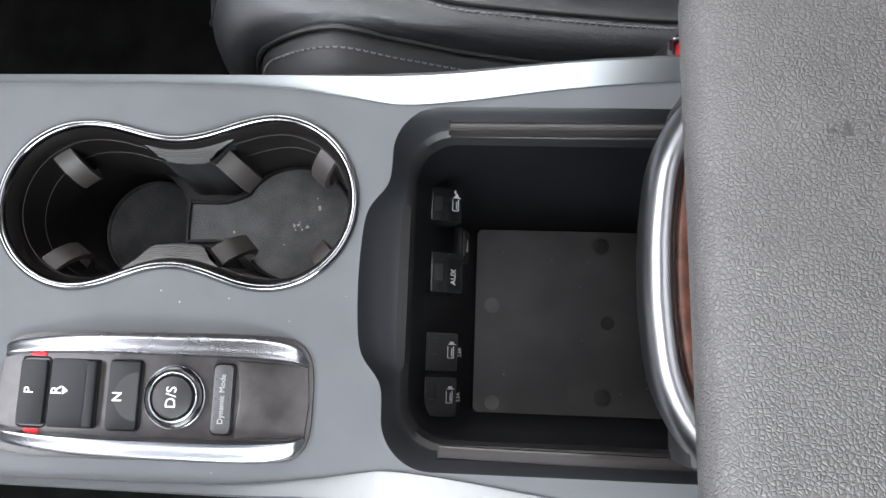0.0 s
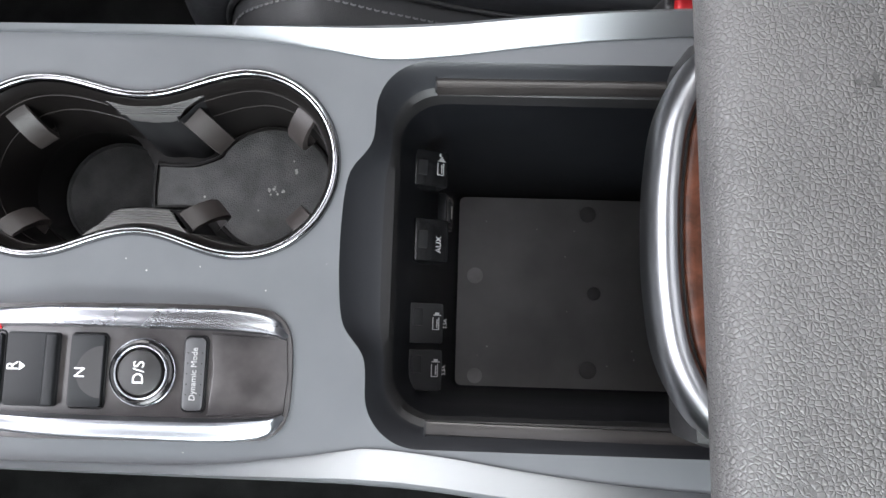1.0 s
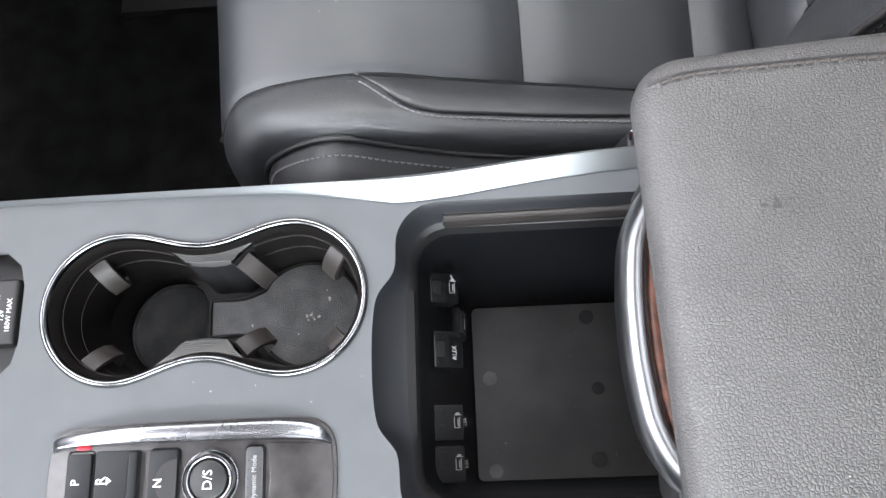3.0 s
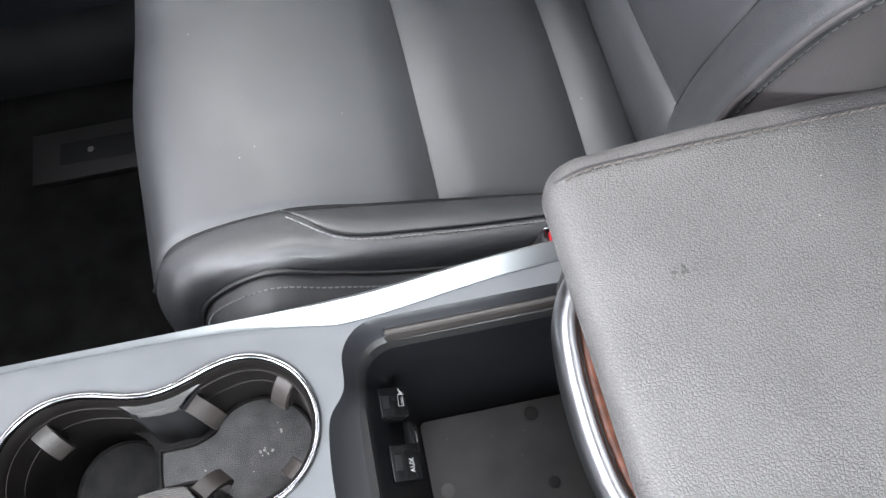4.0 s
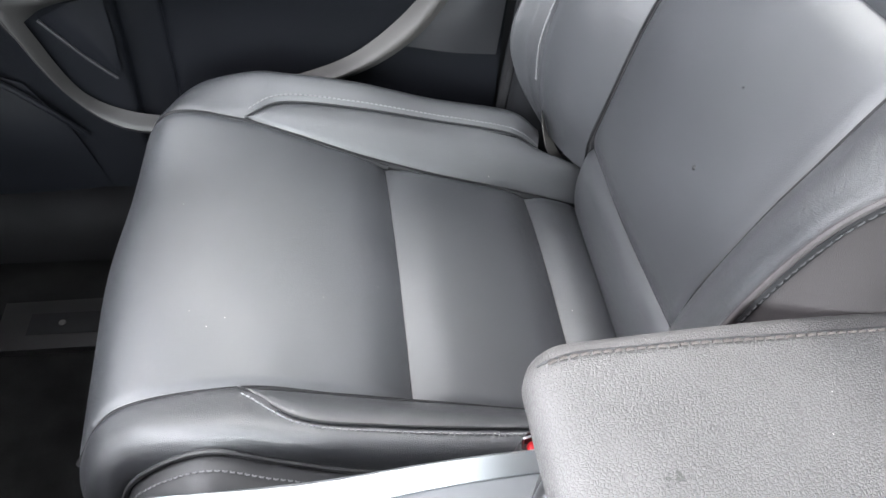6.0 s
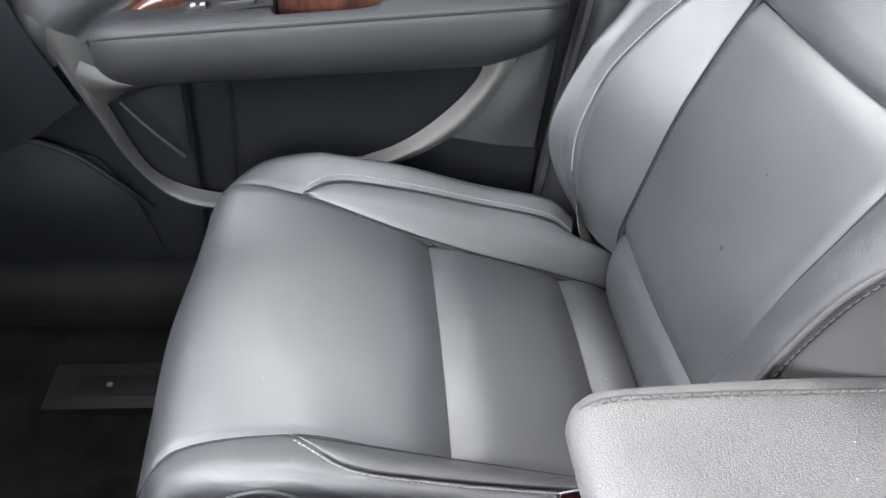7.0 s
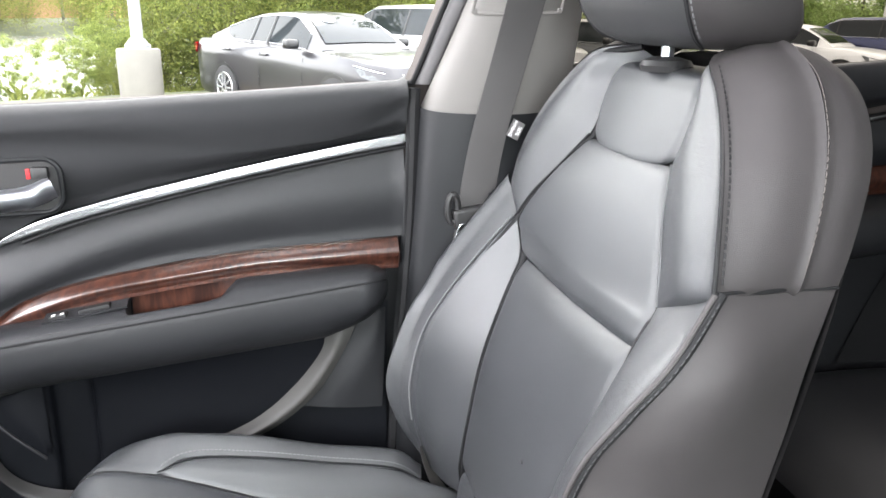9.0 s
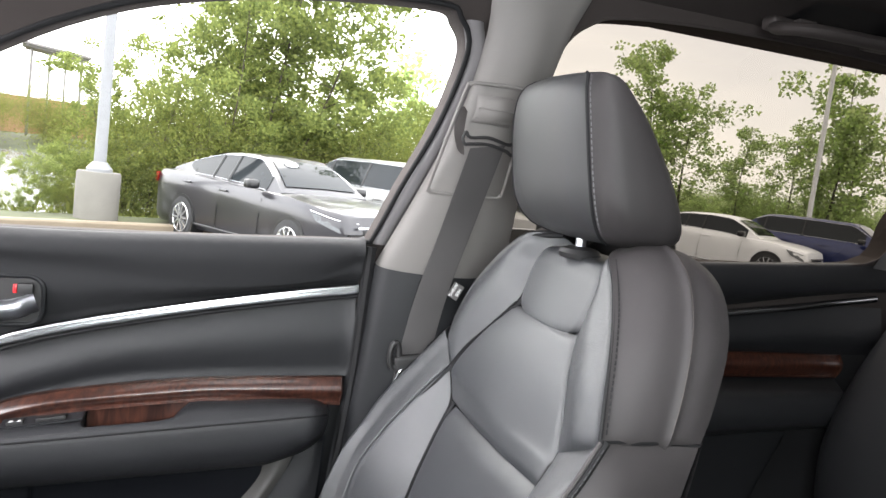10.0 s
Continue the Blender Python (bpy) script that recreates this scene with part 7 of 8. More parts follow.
part("kerb", sweep([lot_place(a, 0.06) for a in (-200, -20, -5, 0, 5, 20, 60)], [(0.10, -0.05), (0.09, 0.15), (0.06, 0.175), (-0.10, 0.175), (-0.10, -0.05)]), KERBSTONE, label="tan concrete kerb", kind="structure")
for k in range(-3, 9):
    part("bay_line", prism([lot_place(1.45 + 2.85 * k - 0.06 + dx, o, 0.0) for dx, o in ((0, -0.1), (0.12, -0.1), (0.12, -5.2), (0, -5.2))], (0, 0, 0.004)), LOTPAINT, label="painted white bay line", kind="structure")


def light_pole(at, height, head, coat_paint):
    t = thing("street_lamp", "white steel parking-lot lamp post on a round concrete base", "lamp post", at, "lamp posts of the lot")
    a = Vector(at)
    part("concrete_base", lathe([(0.335, -0.3), (0.335, 0.74), (0.32, 0.77), (0.0, 0.77)], a, 28), CONCRETE, t, "pale concrete footing")
    part("base_cover", lathe([(0.20, 0.77), (0.20, 0.82), (0.15, 0.88), (0.11, 0.93)], a, 16), coat_paint, t, "white base cover")
    part("shaft", lathe([(0.095, 0.80), (0.085, 3.5), (0.075, height)], a, 16), coat_paint, t)
    if head:
        part("lamp_head", box((0.75, 0.34, 0.10), a + V(0.42, 0, height - 0.02), 0.03, 2), coat_paint, t, "flat lamp head")
        part("lamp_arm", box((0.30, 0.07, 0.07), a + V(0.1, 0, height - 0.05), 0.01, 1), coat_paint, t)


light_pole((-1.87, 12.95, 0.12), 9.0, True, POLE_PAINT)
light_pole((20.45, 22.35, 0.0), 7.9, True, BRIGHTENED_PAINT)

# ---- trees ----
def limb(bm, a, b, r0, r1, bend, n=6, sides=6):
    pts = []
    for i in range(n + 1):
        f = i / n
        pts.append(a.lerp(b, f) + bend * math.sin(math.pi * f))
    rows = []
    for i, p in enumerate(pts):
        d = (pts[min(i + 1, n)] - pts[max(i - 1, 0)]).normalized()
        s = d.orthogonal().normalized()
        u = d.cross(s)
        r = r0 + (r1 - r0) * i / n
        rows.append([bm.verts.new(p + s * r * math.cos(2 * math.pi * k / sides) + u * r * math.sin(2 * math.pi * k / sides)) for k in range(sides)])
    for x, y in zip(rows, rows[1:]):
        for k in range(sides):
            bm.faces.new((x[k], x[(k + 1) % sides], y[(k + 1) % sides], y[k]))
    return pts


def make_tree(seed, height, spread, limbs, leaves, leaf, low, mat, name, label, stems=1, droop=0.0, clump=0.5):
    """A tree at the origin: tapered stems, limbs, twigs and many small leaves in clumps."""
    rnd = random.Random(seed)
    t = thing(name, label, "tree" if name == "tree" else "shrub", (0, 0, 0), "trees by the pond" if name == "tree" else "shrubs by the pond")
    wood_bm = bmesh.new()
    tips = []
    for st in range(stems):
        lean = V(rnd.uniform(-1, 1), rnd.uniform(-1, 1), 0) * (0.10 if stems == 1 else 0.28) * height
        foot = V(rnd.uniform(-1, 1), rnd.uniform(-1, 1), 0) * (0.0 if stems == 1 else 0.25)
        r = 0.009 * height / math.sqrt(stems)
        trunk = limb(wood_bm, foot, foot + lean + V(0, 0, height * rnd.uniform(0.86, 0.95)), r, r * 0.12, V(rnd.uniform(-1, 1), rnd.uniform(-1, 1), 0) * 0.03 * height, 10, 7)
        for i in range(limbs // stems):
            f = low + (0.97 - low) * (i + rnd.random()) / (limbs // stems)
            a = trunk[min(int(f * 10), 9)].lerp(trunk[min(int(f * 10) + 1, 10)], f * 10 % 1)
            ang = rnd.uniform(0, 2 * math.pi)
            reach = spread * (0.35 + 0.65 * math.sin(math.pi * min(1, (1.06 - f) / (1.06 - low) * 0.8 + 0.1))) * rnd.uniform(0.5, 1.2)
            end = a + V(math.cos(ang) * reach, math.sin(ang) * reach, reach * rnd.uniform(0.35, 0.9) - droop * reach)
            pts = limb(wood_bm, a, end, r * 0.3 * (1.1 - f) + 0.003, 0.003, V(0, 0, -0.06 * reach), 5, 4)
            for j in range(4):
                g = pts[rnd.randint(2, 5)]
                tip = g + V(rnd.gauss(0, 1), rnd.gauss(0, 1), rnd.gauss(0.2, 0.8)) * 0.30 * reach
                limb(wood_bm, g, tip, 0.004, 0.002, V(0, 0, 0), 2, 3)
                tips.append((tip, (0.22 * reach + 0.10) * clump * rnd.uniform(0.6, 1.6), rnd.uniform(0.3, 1.0)))
            tips.append((pts[4], (0.25 * reach + 0.12) * clump, 0.8))
    part("trunk", wood_bm, BARK, t, "grey bark trunk and limbs")
    verts, faces = [], []
    total = sum(w * s ** 1.5 for c, s, w in tips)
    for c, s, w0 in tips:
        for i in range(int(leaves * w0 * s ** 1.5 / total)):
            p = c + V(rnd.gauss(0, 1), rnd.gauss(0, 1), rnd.gauss(-0.15 - droop, 0.75)) * s
            d = V(rnd.gauss(0, 1), rnd.gauss(0, 1), rnd.gauss(-0.3, 0.8)).normalized()
            w = d.cross(V(rnd.gauss(0, 1), rnd.gauss(0, 1), rnd.gauss(0, 1))).normalized()
            k = leaf * rnd.uniform(0.6, 1.3)
            b = len(verts)
            verts += [p, p + d * k * 0.45 + w * k * 0.36, p + d * k, p + d * k * 0.45 - w * k * 0.36]
            faces.append((b, b + 1, b + 2, b + 3))
    me = bpy.data.meshes.new("crown")
    me.from_pydata(verts, [], faces)
    me.materials.append(mat)
    crown = new("crown", me)
    crown.parent = t
    tagged(crown, "loose crown of small leaves")
    return t


def plant(src, along, over, scale, turn):
    p = lot_place(along, over)
    z = ground_height(along, over) - 0.05
    c = copy_thing(src, Matrix.Translation((p.x, p.y, z)) @ Matrix.Rotation(radians(turn), 4, "Z"))
    c.scale = (scale, scale, scale)
    return c


def plant_at(src, x, y, scale, turn, z=0.1):
    c = copy_thing(src, Matrix.Translation((x, y, z)) @ Matrix.Rotation(radians(turn), 4, "Z"))
    c.scale = (scale, scale, scale)
    return c


pale = make_tree(3, 7.2, 2.0, 36, 21000, 0.105, 0.10, LEAF_A, "tree", "slender willow with pale spring-green leaves", stems=2, droop=0.2, clump=0.27)
pale_b = make_tree(8, 7.8, 2.2, 36, 21000, 0.105, 0.10, LEAF_A, "tree", "bushy young tree with yellow-green leaves", stems=3, droop=0.15, clump=0.26)
cotton = make_tree(5, 8.4, 1.25, 26, 4600, 0.18, 0.16, LEAF_B, "tree", "open cottonwood with clumped dark leaves", clump=0.5)
cotton_b = make_tree(21, 8.4, 1.6, 24, 4400, 0.18, 0.12, LEAF_B, "tree", "gappy cottonwood with clumped dark leaves", clump=0.48)
bush = make_tree(12, 2.3, 1.2, 36, 15000, 0.05, 0.04, LEAF_C, "shrub", "dense leafy shrub on the bank", stems=6, clump=1.0)
far_bush = make_tree(15, 2.3, 1.2, 30, 9000, 0.07, 0.04, LEAF_B, "shrub", "pale leafy shrub behind the lot", stems=6, clump=1.0)
rs = random.Random(4)
for src, along, over, sc, turn in ((pale, 0.0, 3.6, 0.27, 10), (pale_b, 1.2, 3.6, 0.50, 70), (pale, 2.5, 3.8, 0.80, 150), (pale_b, 4.0, 4.4, 1.02, 220), (pale, 5.4, 4.0, 1.15, 300), (pale_b, 7.2, 4.6, 0.66, 20),
                                  (pale, 9.9, 6.0, 0.60, 120), (pale, -3.9, 4.6, 0.24, 30), (pale, -1.3, 2.4, 0.17, 200), (pale_b, -2.3, 2.6, 0.18, 120), (pale, -3.2, 2.8, 0.2, 250), (pale_b, -0.5, 2.9, 0.2, 310), (cotton_b, 11.6, 7.0, 0.75, 90)):
    plant(src, along, over, sc, turn)
for src, x, y, sc, turn in ((cotton, 16.0, 26.9, 0.96, 30), (cotton_b, 17.6, 26.2, 0.82, 100), (cotton_b, 13.9, 28.2, 0.76, 10), (cotton, 19.6, 25.2, 0.58, 190), (cotton_b, 21.2, 24.6, 0.70, 250), (cotton, 22.4, 23.8, 0.98, 310), (cotton_b, 23.4, 23.3, 0.80, 40)):
    plant_at(src, x, y, sc, turn)
for k in range(26):
    az = radians(24 + k * 0.95)
    d = 34 + rs.uniform(-2, 5)
    plant_at(far_bush, d * math.sin(az), d * math.cos(az), rs.uniform(0.55, 1.1), rs.uniform(0, 360))
for along, over, sc in ((0.7, 3.4, 0.7), (1.5, 4.4, 0.95), (2.2, 3.4, 1.1), (3.2, 4.6, 1.2), (3.6, 3.2, 0.9), (4.5, 5.0, 1.25), (5.0, 3.3, 1.1), (5.9, 5.0, 1.2), (6.5, 3.4, 1.1), (7.4, 5.2, 1.2), (8.0, 3.4, 1.05), (8.9, 5.0, 1.3), (9.6, 3.6, 1.0), (10.8, 4.2, 1.1), (12.2, 4.6, 1.0), (-0.4, 2.6, 0.35), (-2.9, 3.0, 0.30), (-4.0, 2.8, 0.38), (-1.6, 2.8, 0.25)):
    plant(bush, along, over, sc, rs.uniform(0, 360))
for k in range(20):
    plant_at(bush, -28 + k * 2.2 + rs.uniform(-1, 1), 54 + k * 0.5 + rs.uniform(-2, 1), rs.uniform(1.1, 1.75), rs.uniform(0, 360))
for o in (pale, pale_b, cotton, cotton_b, bush, far_bush):
    o.location = lot_place(60 + 5 * rs.random(), 30 + 30 * rs.random(), 0.3)

# reeds between kerb and water
verts, faces = [], []
for i in range(1100):
    a, o = rs.uniform(-9, 11), 1.3 + abs(rs.gauss(0, 0.9))
    p = lot_place(a, o, ground_height(a, o))
    h = rs.uniform(0.12, 0.42) * (1.2 if o > 1.8 else 0.5)
    d = V(rs.gauss(0, 0.25), rs.gauss(0, 0.25), 1) * h
    w = V(rs.gauss(0, 1), rs.gauss(0, 1), 0).normalized() * 0.006
    b = len(verts)
    verts += [p - w, p + w, p + d * 0.6 + w * 0.7 + V(0, 0, 0), p + d + V(rs.gauss(0, 0.06), rs.gauss(0, 0.06), -0.03)]
    faces.append((b, b + 1, b + 2, b + 3))
me = bpy.data.meshes.new("reeds")
me.from_pydata(verts, [], faces)
me.materials.append(REED)
tagged(new("reeds", me), "green reeds and tall grass along the pond edge", "reeds", kind="stuff")

# shelter and wall on the far bank
SHELTER = V(-12.1, 60.0, 0.5)
shelter = thing("pavilion", "flat-roofed open shelter on tall posts across the pond", "shelter", SHELTER)
part("shelter_roof", merge(box((4.3, 3.2, 0.22), SHELTER + V(0, 0, 6.25), 0.05, 1, (0, 5, 14)), box((3.9, 2.8, 0.14), SHELTER + V(0, 0, 6.08), 0.03, 1, (0, 5, 14))), GREY, shelter, "grey flat roof")
for dx in (-1.5, -0.4, 0.6, 1.6):
    for dy in (-1.0, 1.0):
        foot = SHELTER + V(dx - dy * 0.2, dy + dx * 0.24, 0)
        part("post", box((0.13, 0.13, 6.0), foot + V(0, 0, 3.0 - 0.09 * dx), 0.02), GREY, shelter, "grey steel post")
part("far_wall", box((12, 0.6, 3.2), (-15.5, 65.0, 1.9), 0.05, 1, (0, 0, 14)), BRICKRED, label="low brown wall beyond the pond", kind="structure")

# ---- parked cars ----
CARGLASS = material("car_window_glass", (0.012, 0.015, 0.017), 0.04, vary=0.1, spec=0.22, wear=0.01)
TYRE = material("tyre_rubber", (0.02, 0.02, 0.021), 0.8, vary=0.2, grain=0.3, scale=60)
ALLOY = material("alloy_rim", (0.62, 0.63, 0.65), 0.25, metal=0.9, vary=0.05)
LAMPGLASS = material("headlamp_lens", (0.06, 0.065, 0.07), 0.12, vary=0.3, blotch=30, coat=0.3)
TAILRED = material("tail_lamp_red", (0.35, 0.01, 0.012), 0.15, vary=0.1, coat=1.0)
BLACKGLOSS = material("black_grille", (0.012, 0.012, 0.013), 0.3, vary=0.2)


def car(label, paint, at, heading, length, width, height, hood, deck, cowl, back, roof0, roof1, roof_end):
    """A parked car. hood, deck: heights; cowl, back: where the windows begin and end, as shares of the length from the nose; roof0, roof1: where the roof is level."""
    t = thing("car", label, "car", at, "cars parked in the lot")
    w = width / 2
    fwd = V(*heading, 0).normalized()
    left = V(-fwd.y, fwd.x, 0)
    base = Vector(at)

    def P(s, y, z):
        return base + fwd * (length * (0.5 - s)) + left * y + V(0, 0, z)

    def belt(s):
        if s < cowl:
            f = s / cowl
            return hood - 0.16 * (1 - f) ** 2.2 - (0.18 * (1 - f / 0.07) ** 2 if f < 0.07 else 0)
        if s > back:
            f = (s - back) / (1 - back)
            return deck - 0.03 * f - (0.15 * ((f - 0.85) / 0.15) ** 2 if f > 0.85 else 0)
        f = (s - cowl) / (back - cowl)
        return hood * (1 - f) + deck * f

    def half(s):
        return w * (1 - 0.30 * max(0, 1 - s / 0.12) ** 2.4 - 0.22 * max(0, (s - 0.90) / 0.10) ** 2.4)

    stations = [0, 0.012, 0.03, 0.06, 0.10, 0.15, 0.2, 0.25, 0.3, 0.36, 0.42, 0.5, 0.58, 0.66, 0.74, 0.8, 0.86, 0.9, 0.94, 0.97, 0.988, 1.0]
    rows = []
    for s in stations:
        b, h = belt(s), half(s)
        prof = [(0.0, 0.20), (h * 0.90, 0.20), (h * 0.965, 0.26), (h * 0.988, 0.36), (h * 0.992, 0.48), (h * 0.997, 0.60), (h, b * 0.74), (h * 0.996, b * 0.81), (h * 0.986, b * 0.87), (h * 0.968, b * 0.93), (h * 0.93, b - 0.015), (h * 0.87, b), (h * 0.5, b + 0.02), (0, b + 0.028)]
        rows.append([P(s, y, z) for y, z in prof] + [P(s, -y, z) for y, z in prof[-2:0:-1]])
    bm = grid_mesh(rows, closed_v=True)
    bm.verts.ensure_lookup_table()
    n = len(rows[0])
    bm.faces.new(bm.verts[:n])
    bm.faces.new(bm.verts[-n:])
    bmesh.ops.recalc_face_normals(bm, faces=bm.faces[:])
    part("body", bm, paint, t, "painted body")

    def roof(s):
        if s < roof0:
            f = (s - cowl) / (roof0 - cowl)
            return hood + 0.02 + (height - 0.04 - hood) * f * (1.25 - 0.25 * f)
        if s > roof1:
            f = (s - roof1) / (back - roof1)
            return height - 0.02 - (height - 0.02 - roof_end) * f ** 1.5
        return height - 0.02 + 0.02 * math.sin(math.pi * (s - roof0) / (roof1 - roof0))

    gs = np.linspace(cowl, back, 28)
    rows = []
    for s in gs:
        b, r, h = belt(s) - 0.03, roof(s), half(s)
        k = (r - b) / max(0.001, height - b)
        top = h * 0.88 - (h * 0.88 - w * 0.64) * k
        prof = [(h * 0.90, b), (h * 0.87 - (h * 0.87 - top) * 0.5, b + (r - b) * 0.5), (top, b + (r - b) * 0.90), (top * 0.86, b + (r - b) * 0.985), (0, r + 0.01)]
        rows.append([P(s, y, z) for y, z in prof] + [P(s, -y, z) for y, z in prof[-2::-1]])
    part("cabin", grid_mesh(rows), paint, t, "painted roof and pillars")
    for name, s_a, s_b, rise in (("windscreen", cowl + 0.012, roof0 - 0.012, 0.012), ("rear_window", roof1 + 0.03, back - 0.03, -0.006)):
        screen = [[p + V(0, 0, 0.008) + fwd * rise for p in row[3:6]] for s, row in zip(gs, rows) if s_a < s < s_b]
        if len(screen) > 2:
            part(name, grid_mesh(screen), CARGLASS, t, "dark reflecting glass")
    for side in (0, 1):
        pick = (lambda row, j: row[j]) if side == 0 else (lambda row, j: row[8 - j])
        out = left * (0.008 if side == 0 else -0.008)
        s_a, s_b = cowl + 0.055, back - (0.075 if back < 0.95 else 0.05)

        def on_side(row, f):
            return pick(row, 0).lerp(pick(row, 1), f * 2) if f < 0.5 else pick(row, 1).lerp(pick(row, 2), f * 2 - 1)
        side_glass = []
        for s, row in zip(gs, rows):
            if s_a < s < s_b:
                q = max(0.0, (s - s_b + 0.09) / 0.09)
                side_glass.append([on_side(row, 0.14 + 0.62 * q * q + (0.84 - 0.62 * q * q) * j / 4) + out for j in range(5)])
        part("side_window", grid_mesh(side_glass), CARGLASS, t, "dark reflecting side glass")
        part("window_frame", tube([g[-1] for g in side_glass], 0.007, 6), CHROME, t, "bright window surround")
        part("belt_strip", tube([on_side(row, 0.12) + out for s, row in zip(gs, rows) if s_a < s < s_b - 0.05], 0.006, 6), CHROME, t, "chrome belt strip")
        for s_post in (0.5 * (roof0 + roof1) + 0.02, roof1 + 0.02):
            i = int(np.argmin(abs(gs - s_post)))
            part("door_pillar", sweep([on_side(rows[i], f) + out * 1.3 for f in (0.1, 0.3, 0.5, 0.75, 0.97)], ring(0.020, 6)), BLACKGLOSS, t)
        sg = 1 if side == 0 else -1
        for s_line in (0.335, 0.335 + 0.225, 0.335 + 0.43):
            part("door_gap", tube([P(s_line, sg * (half(s_line) * 1.0 + 0.001), 0.30), P(s_line, sg * (half(s_line) + 0.002), 0.58), P(s_line - 0.006, sg * (half(s_line) * 0.985 + 0.001), belt(s_line) * 0.88), P(s_line - 0.008, sg * half(s_line) * 0.90, belt(s_line) - 0.01)], 0.006, 5), BLACKGLOSS, t)
        for s_h in (0.53, 0.745):
            part("handle", box((0.20, 0.03, 0.03), P(s_h, sg * (half(s_h) * 0.99 + 0.015), belt(s_h) * 0.87), 0.01, 2, (0, 0, math.degrees(math.atan2(fwd.y, fwd.x)))), paint, t)
        part("sill_strip", tube([P(s, sg * (half(s) * 0.98 + 0.004), 0.285) for s in np.linspace(0.27, 0.73, 8)], 0.016, 6), CHROME if height < 1.5 else BLACKGLOSS, t)
        part("mirror", box((0.16, 0.20, 0.13), P(cowl + 0.085, sg * (w + 0.09), belt(cowl) + 0.09), 0.05, 3, (0, 0, math.degrees(math.atan2(fwd.y, fwd.x)))), BLACKGLOSS, t, "dark door mirror")
        lamp = [[P(0.012, sg * half(0.012) * 0.62, belt(0.03) - 0.13), P(0.03, sg * (half(0.03) * 0.93), belt(0.03) - 0.10), P(0.10, sg * (half(0.10) * 0.99 + 0.006), belt(0.1) - 0.085)],
                [P(0.004, sg * half(0.012) * 0.60, belt(0.03) - 0.26), P(0.018, sg * (half(0.018) * 0.97), belt(0.03) - 0.25), P(0.075, sg * (half(0.075) + 0.006), belt(0.1) - 0.20)]]
        part("headlamp", skin([[q + fwd * 0.02 + left * sg * 0.012 for q in r] for r in lamp], 10, 4), LAMPGLASS, t, "clear headlamp")
        part("lamp_brow", tube([q + fwd * 0.025 + left * sg * 0.014 + V(0, 0, 0.012) for q in curve(lamp[0], 12)], 0.010, 6), ALLOY, t, "bright strip over the headlamp")
        tl = [[P(0.995, sg * half(0.995) * 0.6, deck - 0.10), P(0.975, sg * (half(0.975) + 0.01), deck - 0.09), P(0.93, sg * (half(0.93) + 0.008), deck - 0.10)], [P(1.0, sg * half(0.995) * 0.6, deck - 0.25), P(0.98, sg * (half(0.98) + 0.01), deck - 0.25), P(0.945, sg * (half(0.945) + 0.008), deck - 0.22)]]
        part("tail_lamp", skin([[q - fwd * 0.02 + left * sg * 0.01 for q in r] for r in tl], 10, 4), TAILRED, t, "red tail lamp")
        for s_w in (0.185, 0.765):
            c = P(s_w, sg * (w - 0.10), 0.335)
            hub = part("wheel_arch", sweep([c - left * sg * 0.12, c + left * sg * 0.104], ring(0.385, 28), up=(0, 0, 1)), BLACKGLOSS, t, "dark wheel arch")
            wheel = part("wheel", sweep([c - left * sg * 0.08, c + left * sg * 0.085, c + left * sg * 0.105, c + left * sg * 0.112], ring(0.335, 30), up=(0, 0, 1), size=lambda f: 1 if f < 0.5 else 0.985 if f < 0.9 else 0.93), TYRE, t, "black tyre")
            part("rim", sweep([c + left * sg * 0.10, c + left * sg * 0.114], ring(0.235, 28), up=(0, 0, 1)), BLACKGLOSS, wheel, "dark rim well")
            rimring = [c + left * sg * 0.116 + (fwd * a + V(0, 0, b)) * 0.228 for a, b in ring(1, 28)]
            part("rim_edge", tube(rimring, 0.012, 6, closed=True, up=left), ALLOY, wheel, "alloy rim edge")
            for k in range(10):
                a = 2 * math.pi * k / 10
                d = fwd * math.cos(a) + V(0, 0, math.sin(a))
                part("spoke", sweep([c + left * sg * 0.121 + d * 0.03, c + left * sg * 0.117 + d * 0.225], [(-0.017, -0.01), (0.017, -0.01), (0.017, 0.01), (-0.017, 0.01)], up=left), ALLOY, wheel, "alloy spoke")
    gr = [[P(-0.002, w * y, belt(0.03) - 0.16) for y in (-0.42, 0, 0.42)], [P(-0.004, w * y, 0.46) for y in (-0.38, 0, 0.38)]]
    part("grille", skin(gr, 8, 4), BLACKGLOSS, t, "black grille")
    part("grille_bar", tube([P(-0.006, w * y, belt(0.03) - 0.17) for y in (-0.55, -0.3, 0, 0.3, 0.55)], 0.022, 6), CHROME, t, "chrome grille bar")
    part("lower_intake", skin([[P(0.0, w * y, 0.40) for y in (-0.7, 0, 0.7)], [P(0.002, w * y, 0.26) for y in (-0.65, 0, 0.65)]], 8, 4), BLACKGLOSS, t, "dark lower intake")
    return t


def paint(name, colour, metal=0.6):
    return material(name, colour, 0.30, metal=metal, coat=0.6, vary=0.03, wear=0.02)


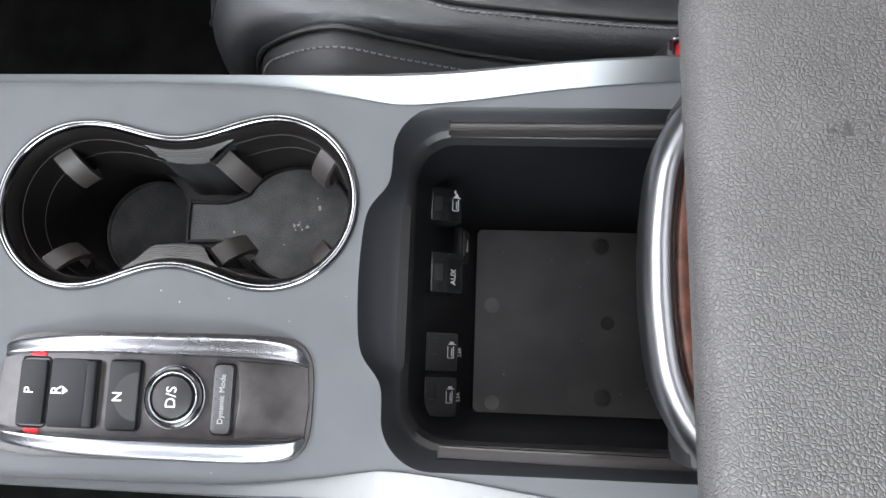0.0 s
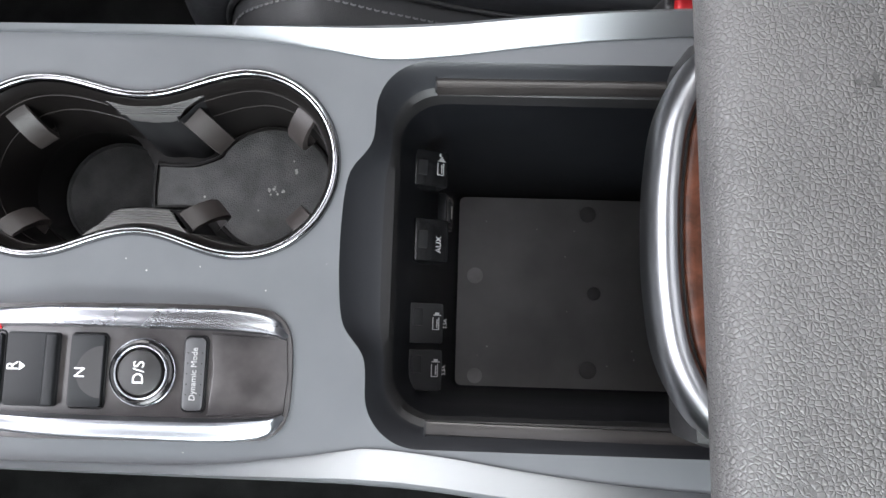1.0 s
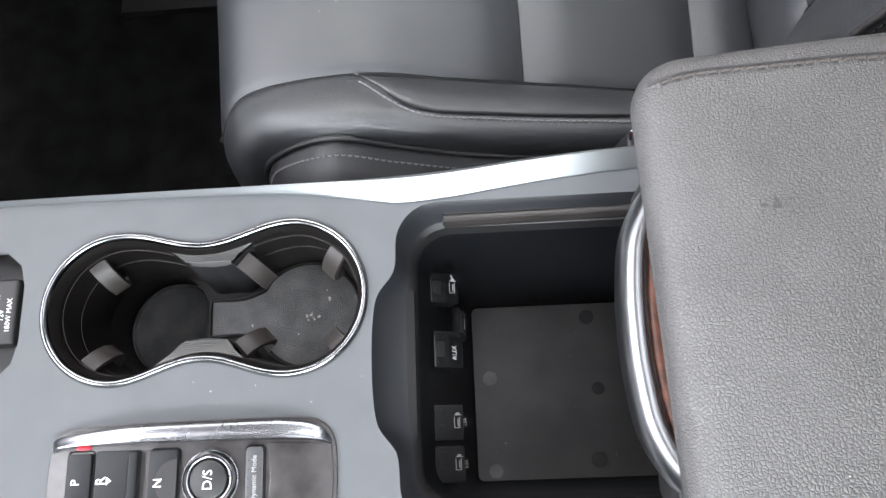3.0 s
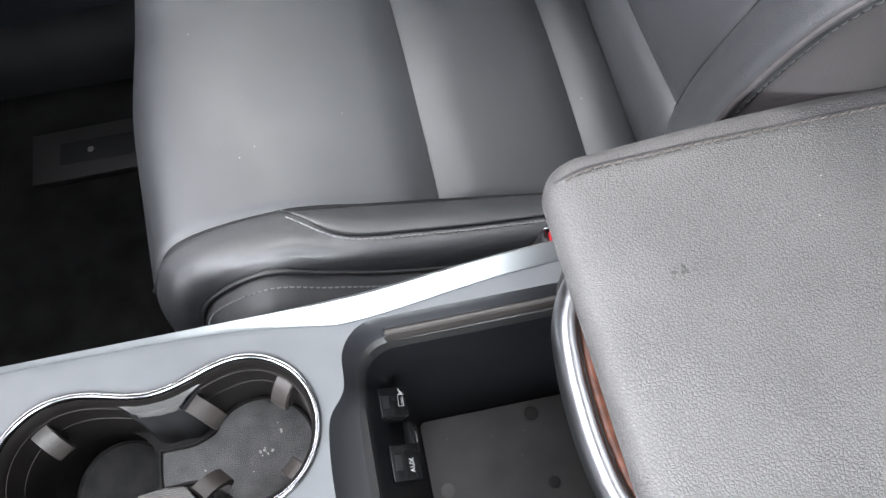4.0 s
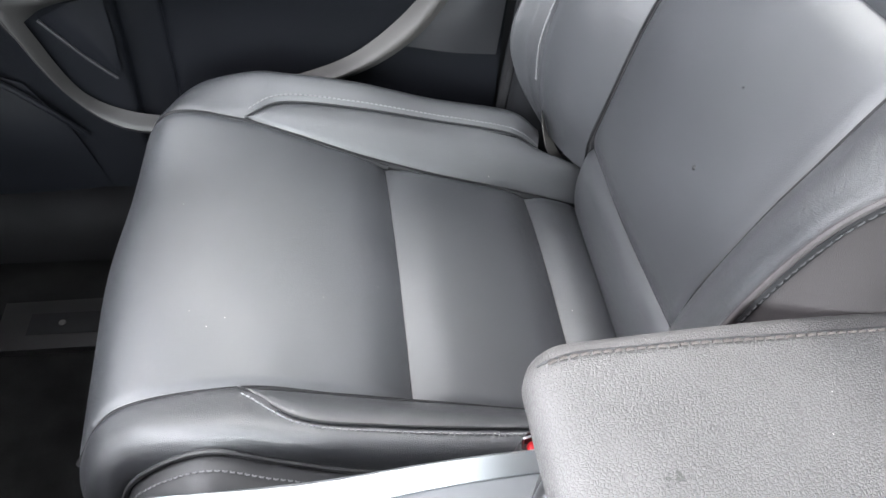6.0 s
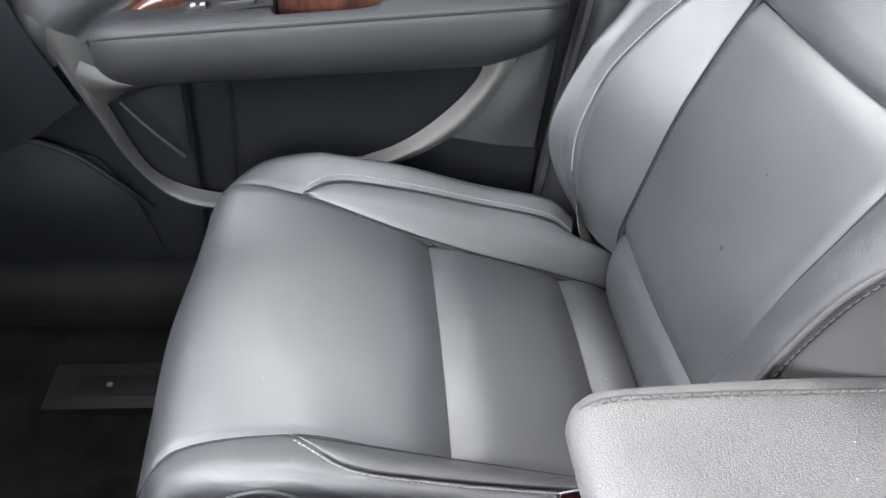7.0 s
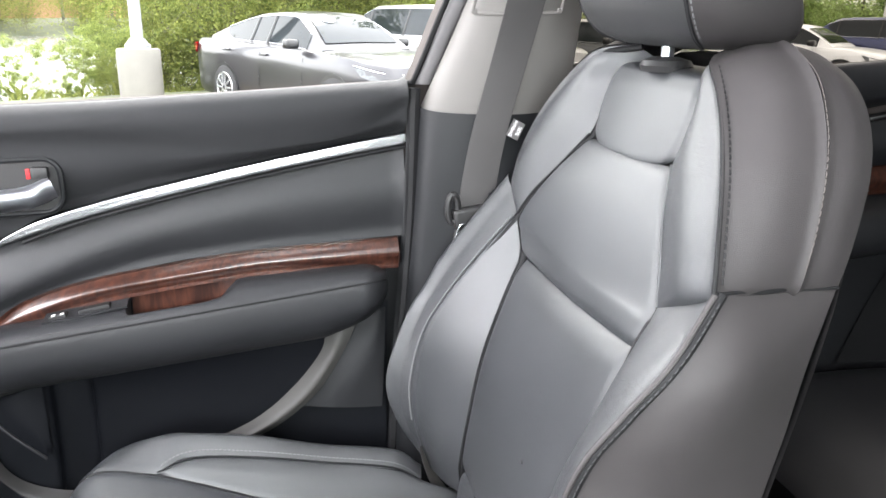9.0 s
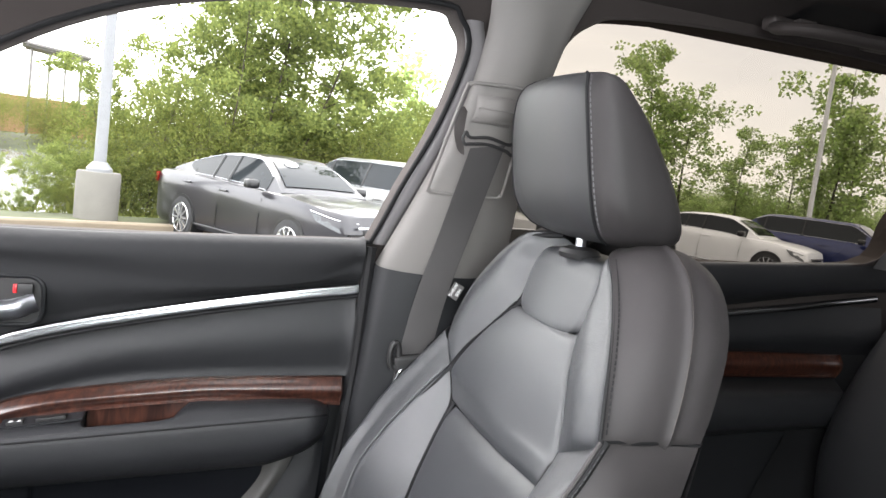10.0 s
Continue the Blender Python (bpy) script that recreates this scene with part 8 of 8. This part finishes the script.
HEAD = (0.53, -0.85)
GREY_PAINT, SILVER_PAINT, WHITE_PAINT, BLUE_PAINT, DARK_PAINT = paint("grey_metallic_paint", (0.034, 0.033, 0.037)), paint("silver_paint", (0.26, 0.26, 0.26)), paint("white_paint", (0.82, 0.83, 0.85), 0.0), paint("deep_blue_paint", (0.012, 0.02, 0.085), 0.3), paint("dark_grey_paint", (0.08, 0.085, 0.09))
sedan_at = (0.93, 11.85, 0)
sedan = car("grey metallic saloon car parked against the kerb", GREY_PAINT, sedan_at, HEAD, 4.88, 1.86, 1.50, 0.98, 1.08, 0.27, 0.88, 0.43, 0.61, 1.12)
# oval label behind the windscreen, with bars for its print
screen = next(c for c in sedan.children if c.name.startswith("windscreen"))
cells = [v.co + base_of(screen) for v in screen.data.vertices]
row_n = len(cells) // 3
low_row, top_row = cells[3 * (row_n // 2):3 * (row_n // 2) + 3], cells[-3:]
far_side = 0 if (low_row[0] - low_row[1]).dot(V(-0.85, -0.53, 0)) > 0 else 2
spot = (low_row[1].lerp(low_row[far_side], 0.48)).lerp(top_row[1].lerp(top_row[far_side], 0.48), 0.62)
climb = (top_row[1] - low_row[1]).normalized()
aside = (low_row[far_side] - low_row[1]).normalized()
face = aside.cross(climb).normalized() * (1 if aside.cross(climb).z > 0 else -1)
tilt = Matrix.Translation(spot + face * 0.006) @ Matrix((climb, aside, face)).transposed().to_4x4()
screen_label = part("screen_label", prism([tilt @ V(0.075 * math.sin(a), 0.115 * math.cos(a), 0) for a in np.linspace(0, 2 * math.pi, 24, endpoint=False)], tilt.to_3x3() @ V(0, 0, 0.012)), WHITE, sedan, "white oval label")
for k in (-1, 1):
    bar = box((0.07, 0.03, 0.004), (0, 0, 0))
    bmesh.ops.transform(bar, matrix=tilt @ Matrix.Translation((0, 0.035 * k, 0.014)), verts=bar.verts[:])
    part("label_bar", bar, BLACKGLOSS, screen_label, "dark printed bar")
car("silver estate car parked beside the saloon", SILVER_PAINT, (3.55, 13.35, 0), HEAD, 4.6, 1.85, 1.66, 1.08, 1.10, 0.24, 0.985, 0.40, 0.86, 1.30)
car("dark car parked farther along the row", DARK_PAINT, (6.9, 14.6, 0), HEAD, 4.7, 1.84, 1.46, 0.98, 1.05, 0.27, 0.90, 0.43, 0.66, 1.10)
car("white saloon car across the lot", WHITE_PAINT, (12.43, 16.23, 0), HEAD, 4.55, 1.78, 1.43, 0.94, 1.06, 0.24, 0.90, 0.42, 0.64, 1.10)
car("deep blue sport utility car across the lot", BLUE_PAINT, (16.05, 16.2, 0), HEAD, 4.65, 1.88, 1.63, 1.08, 1.12, 0.25, 0.985, 0.41, 0.86, 1.32)
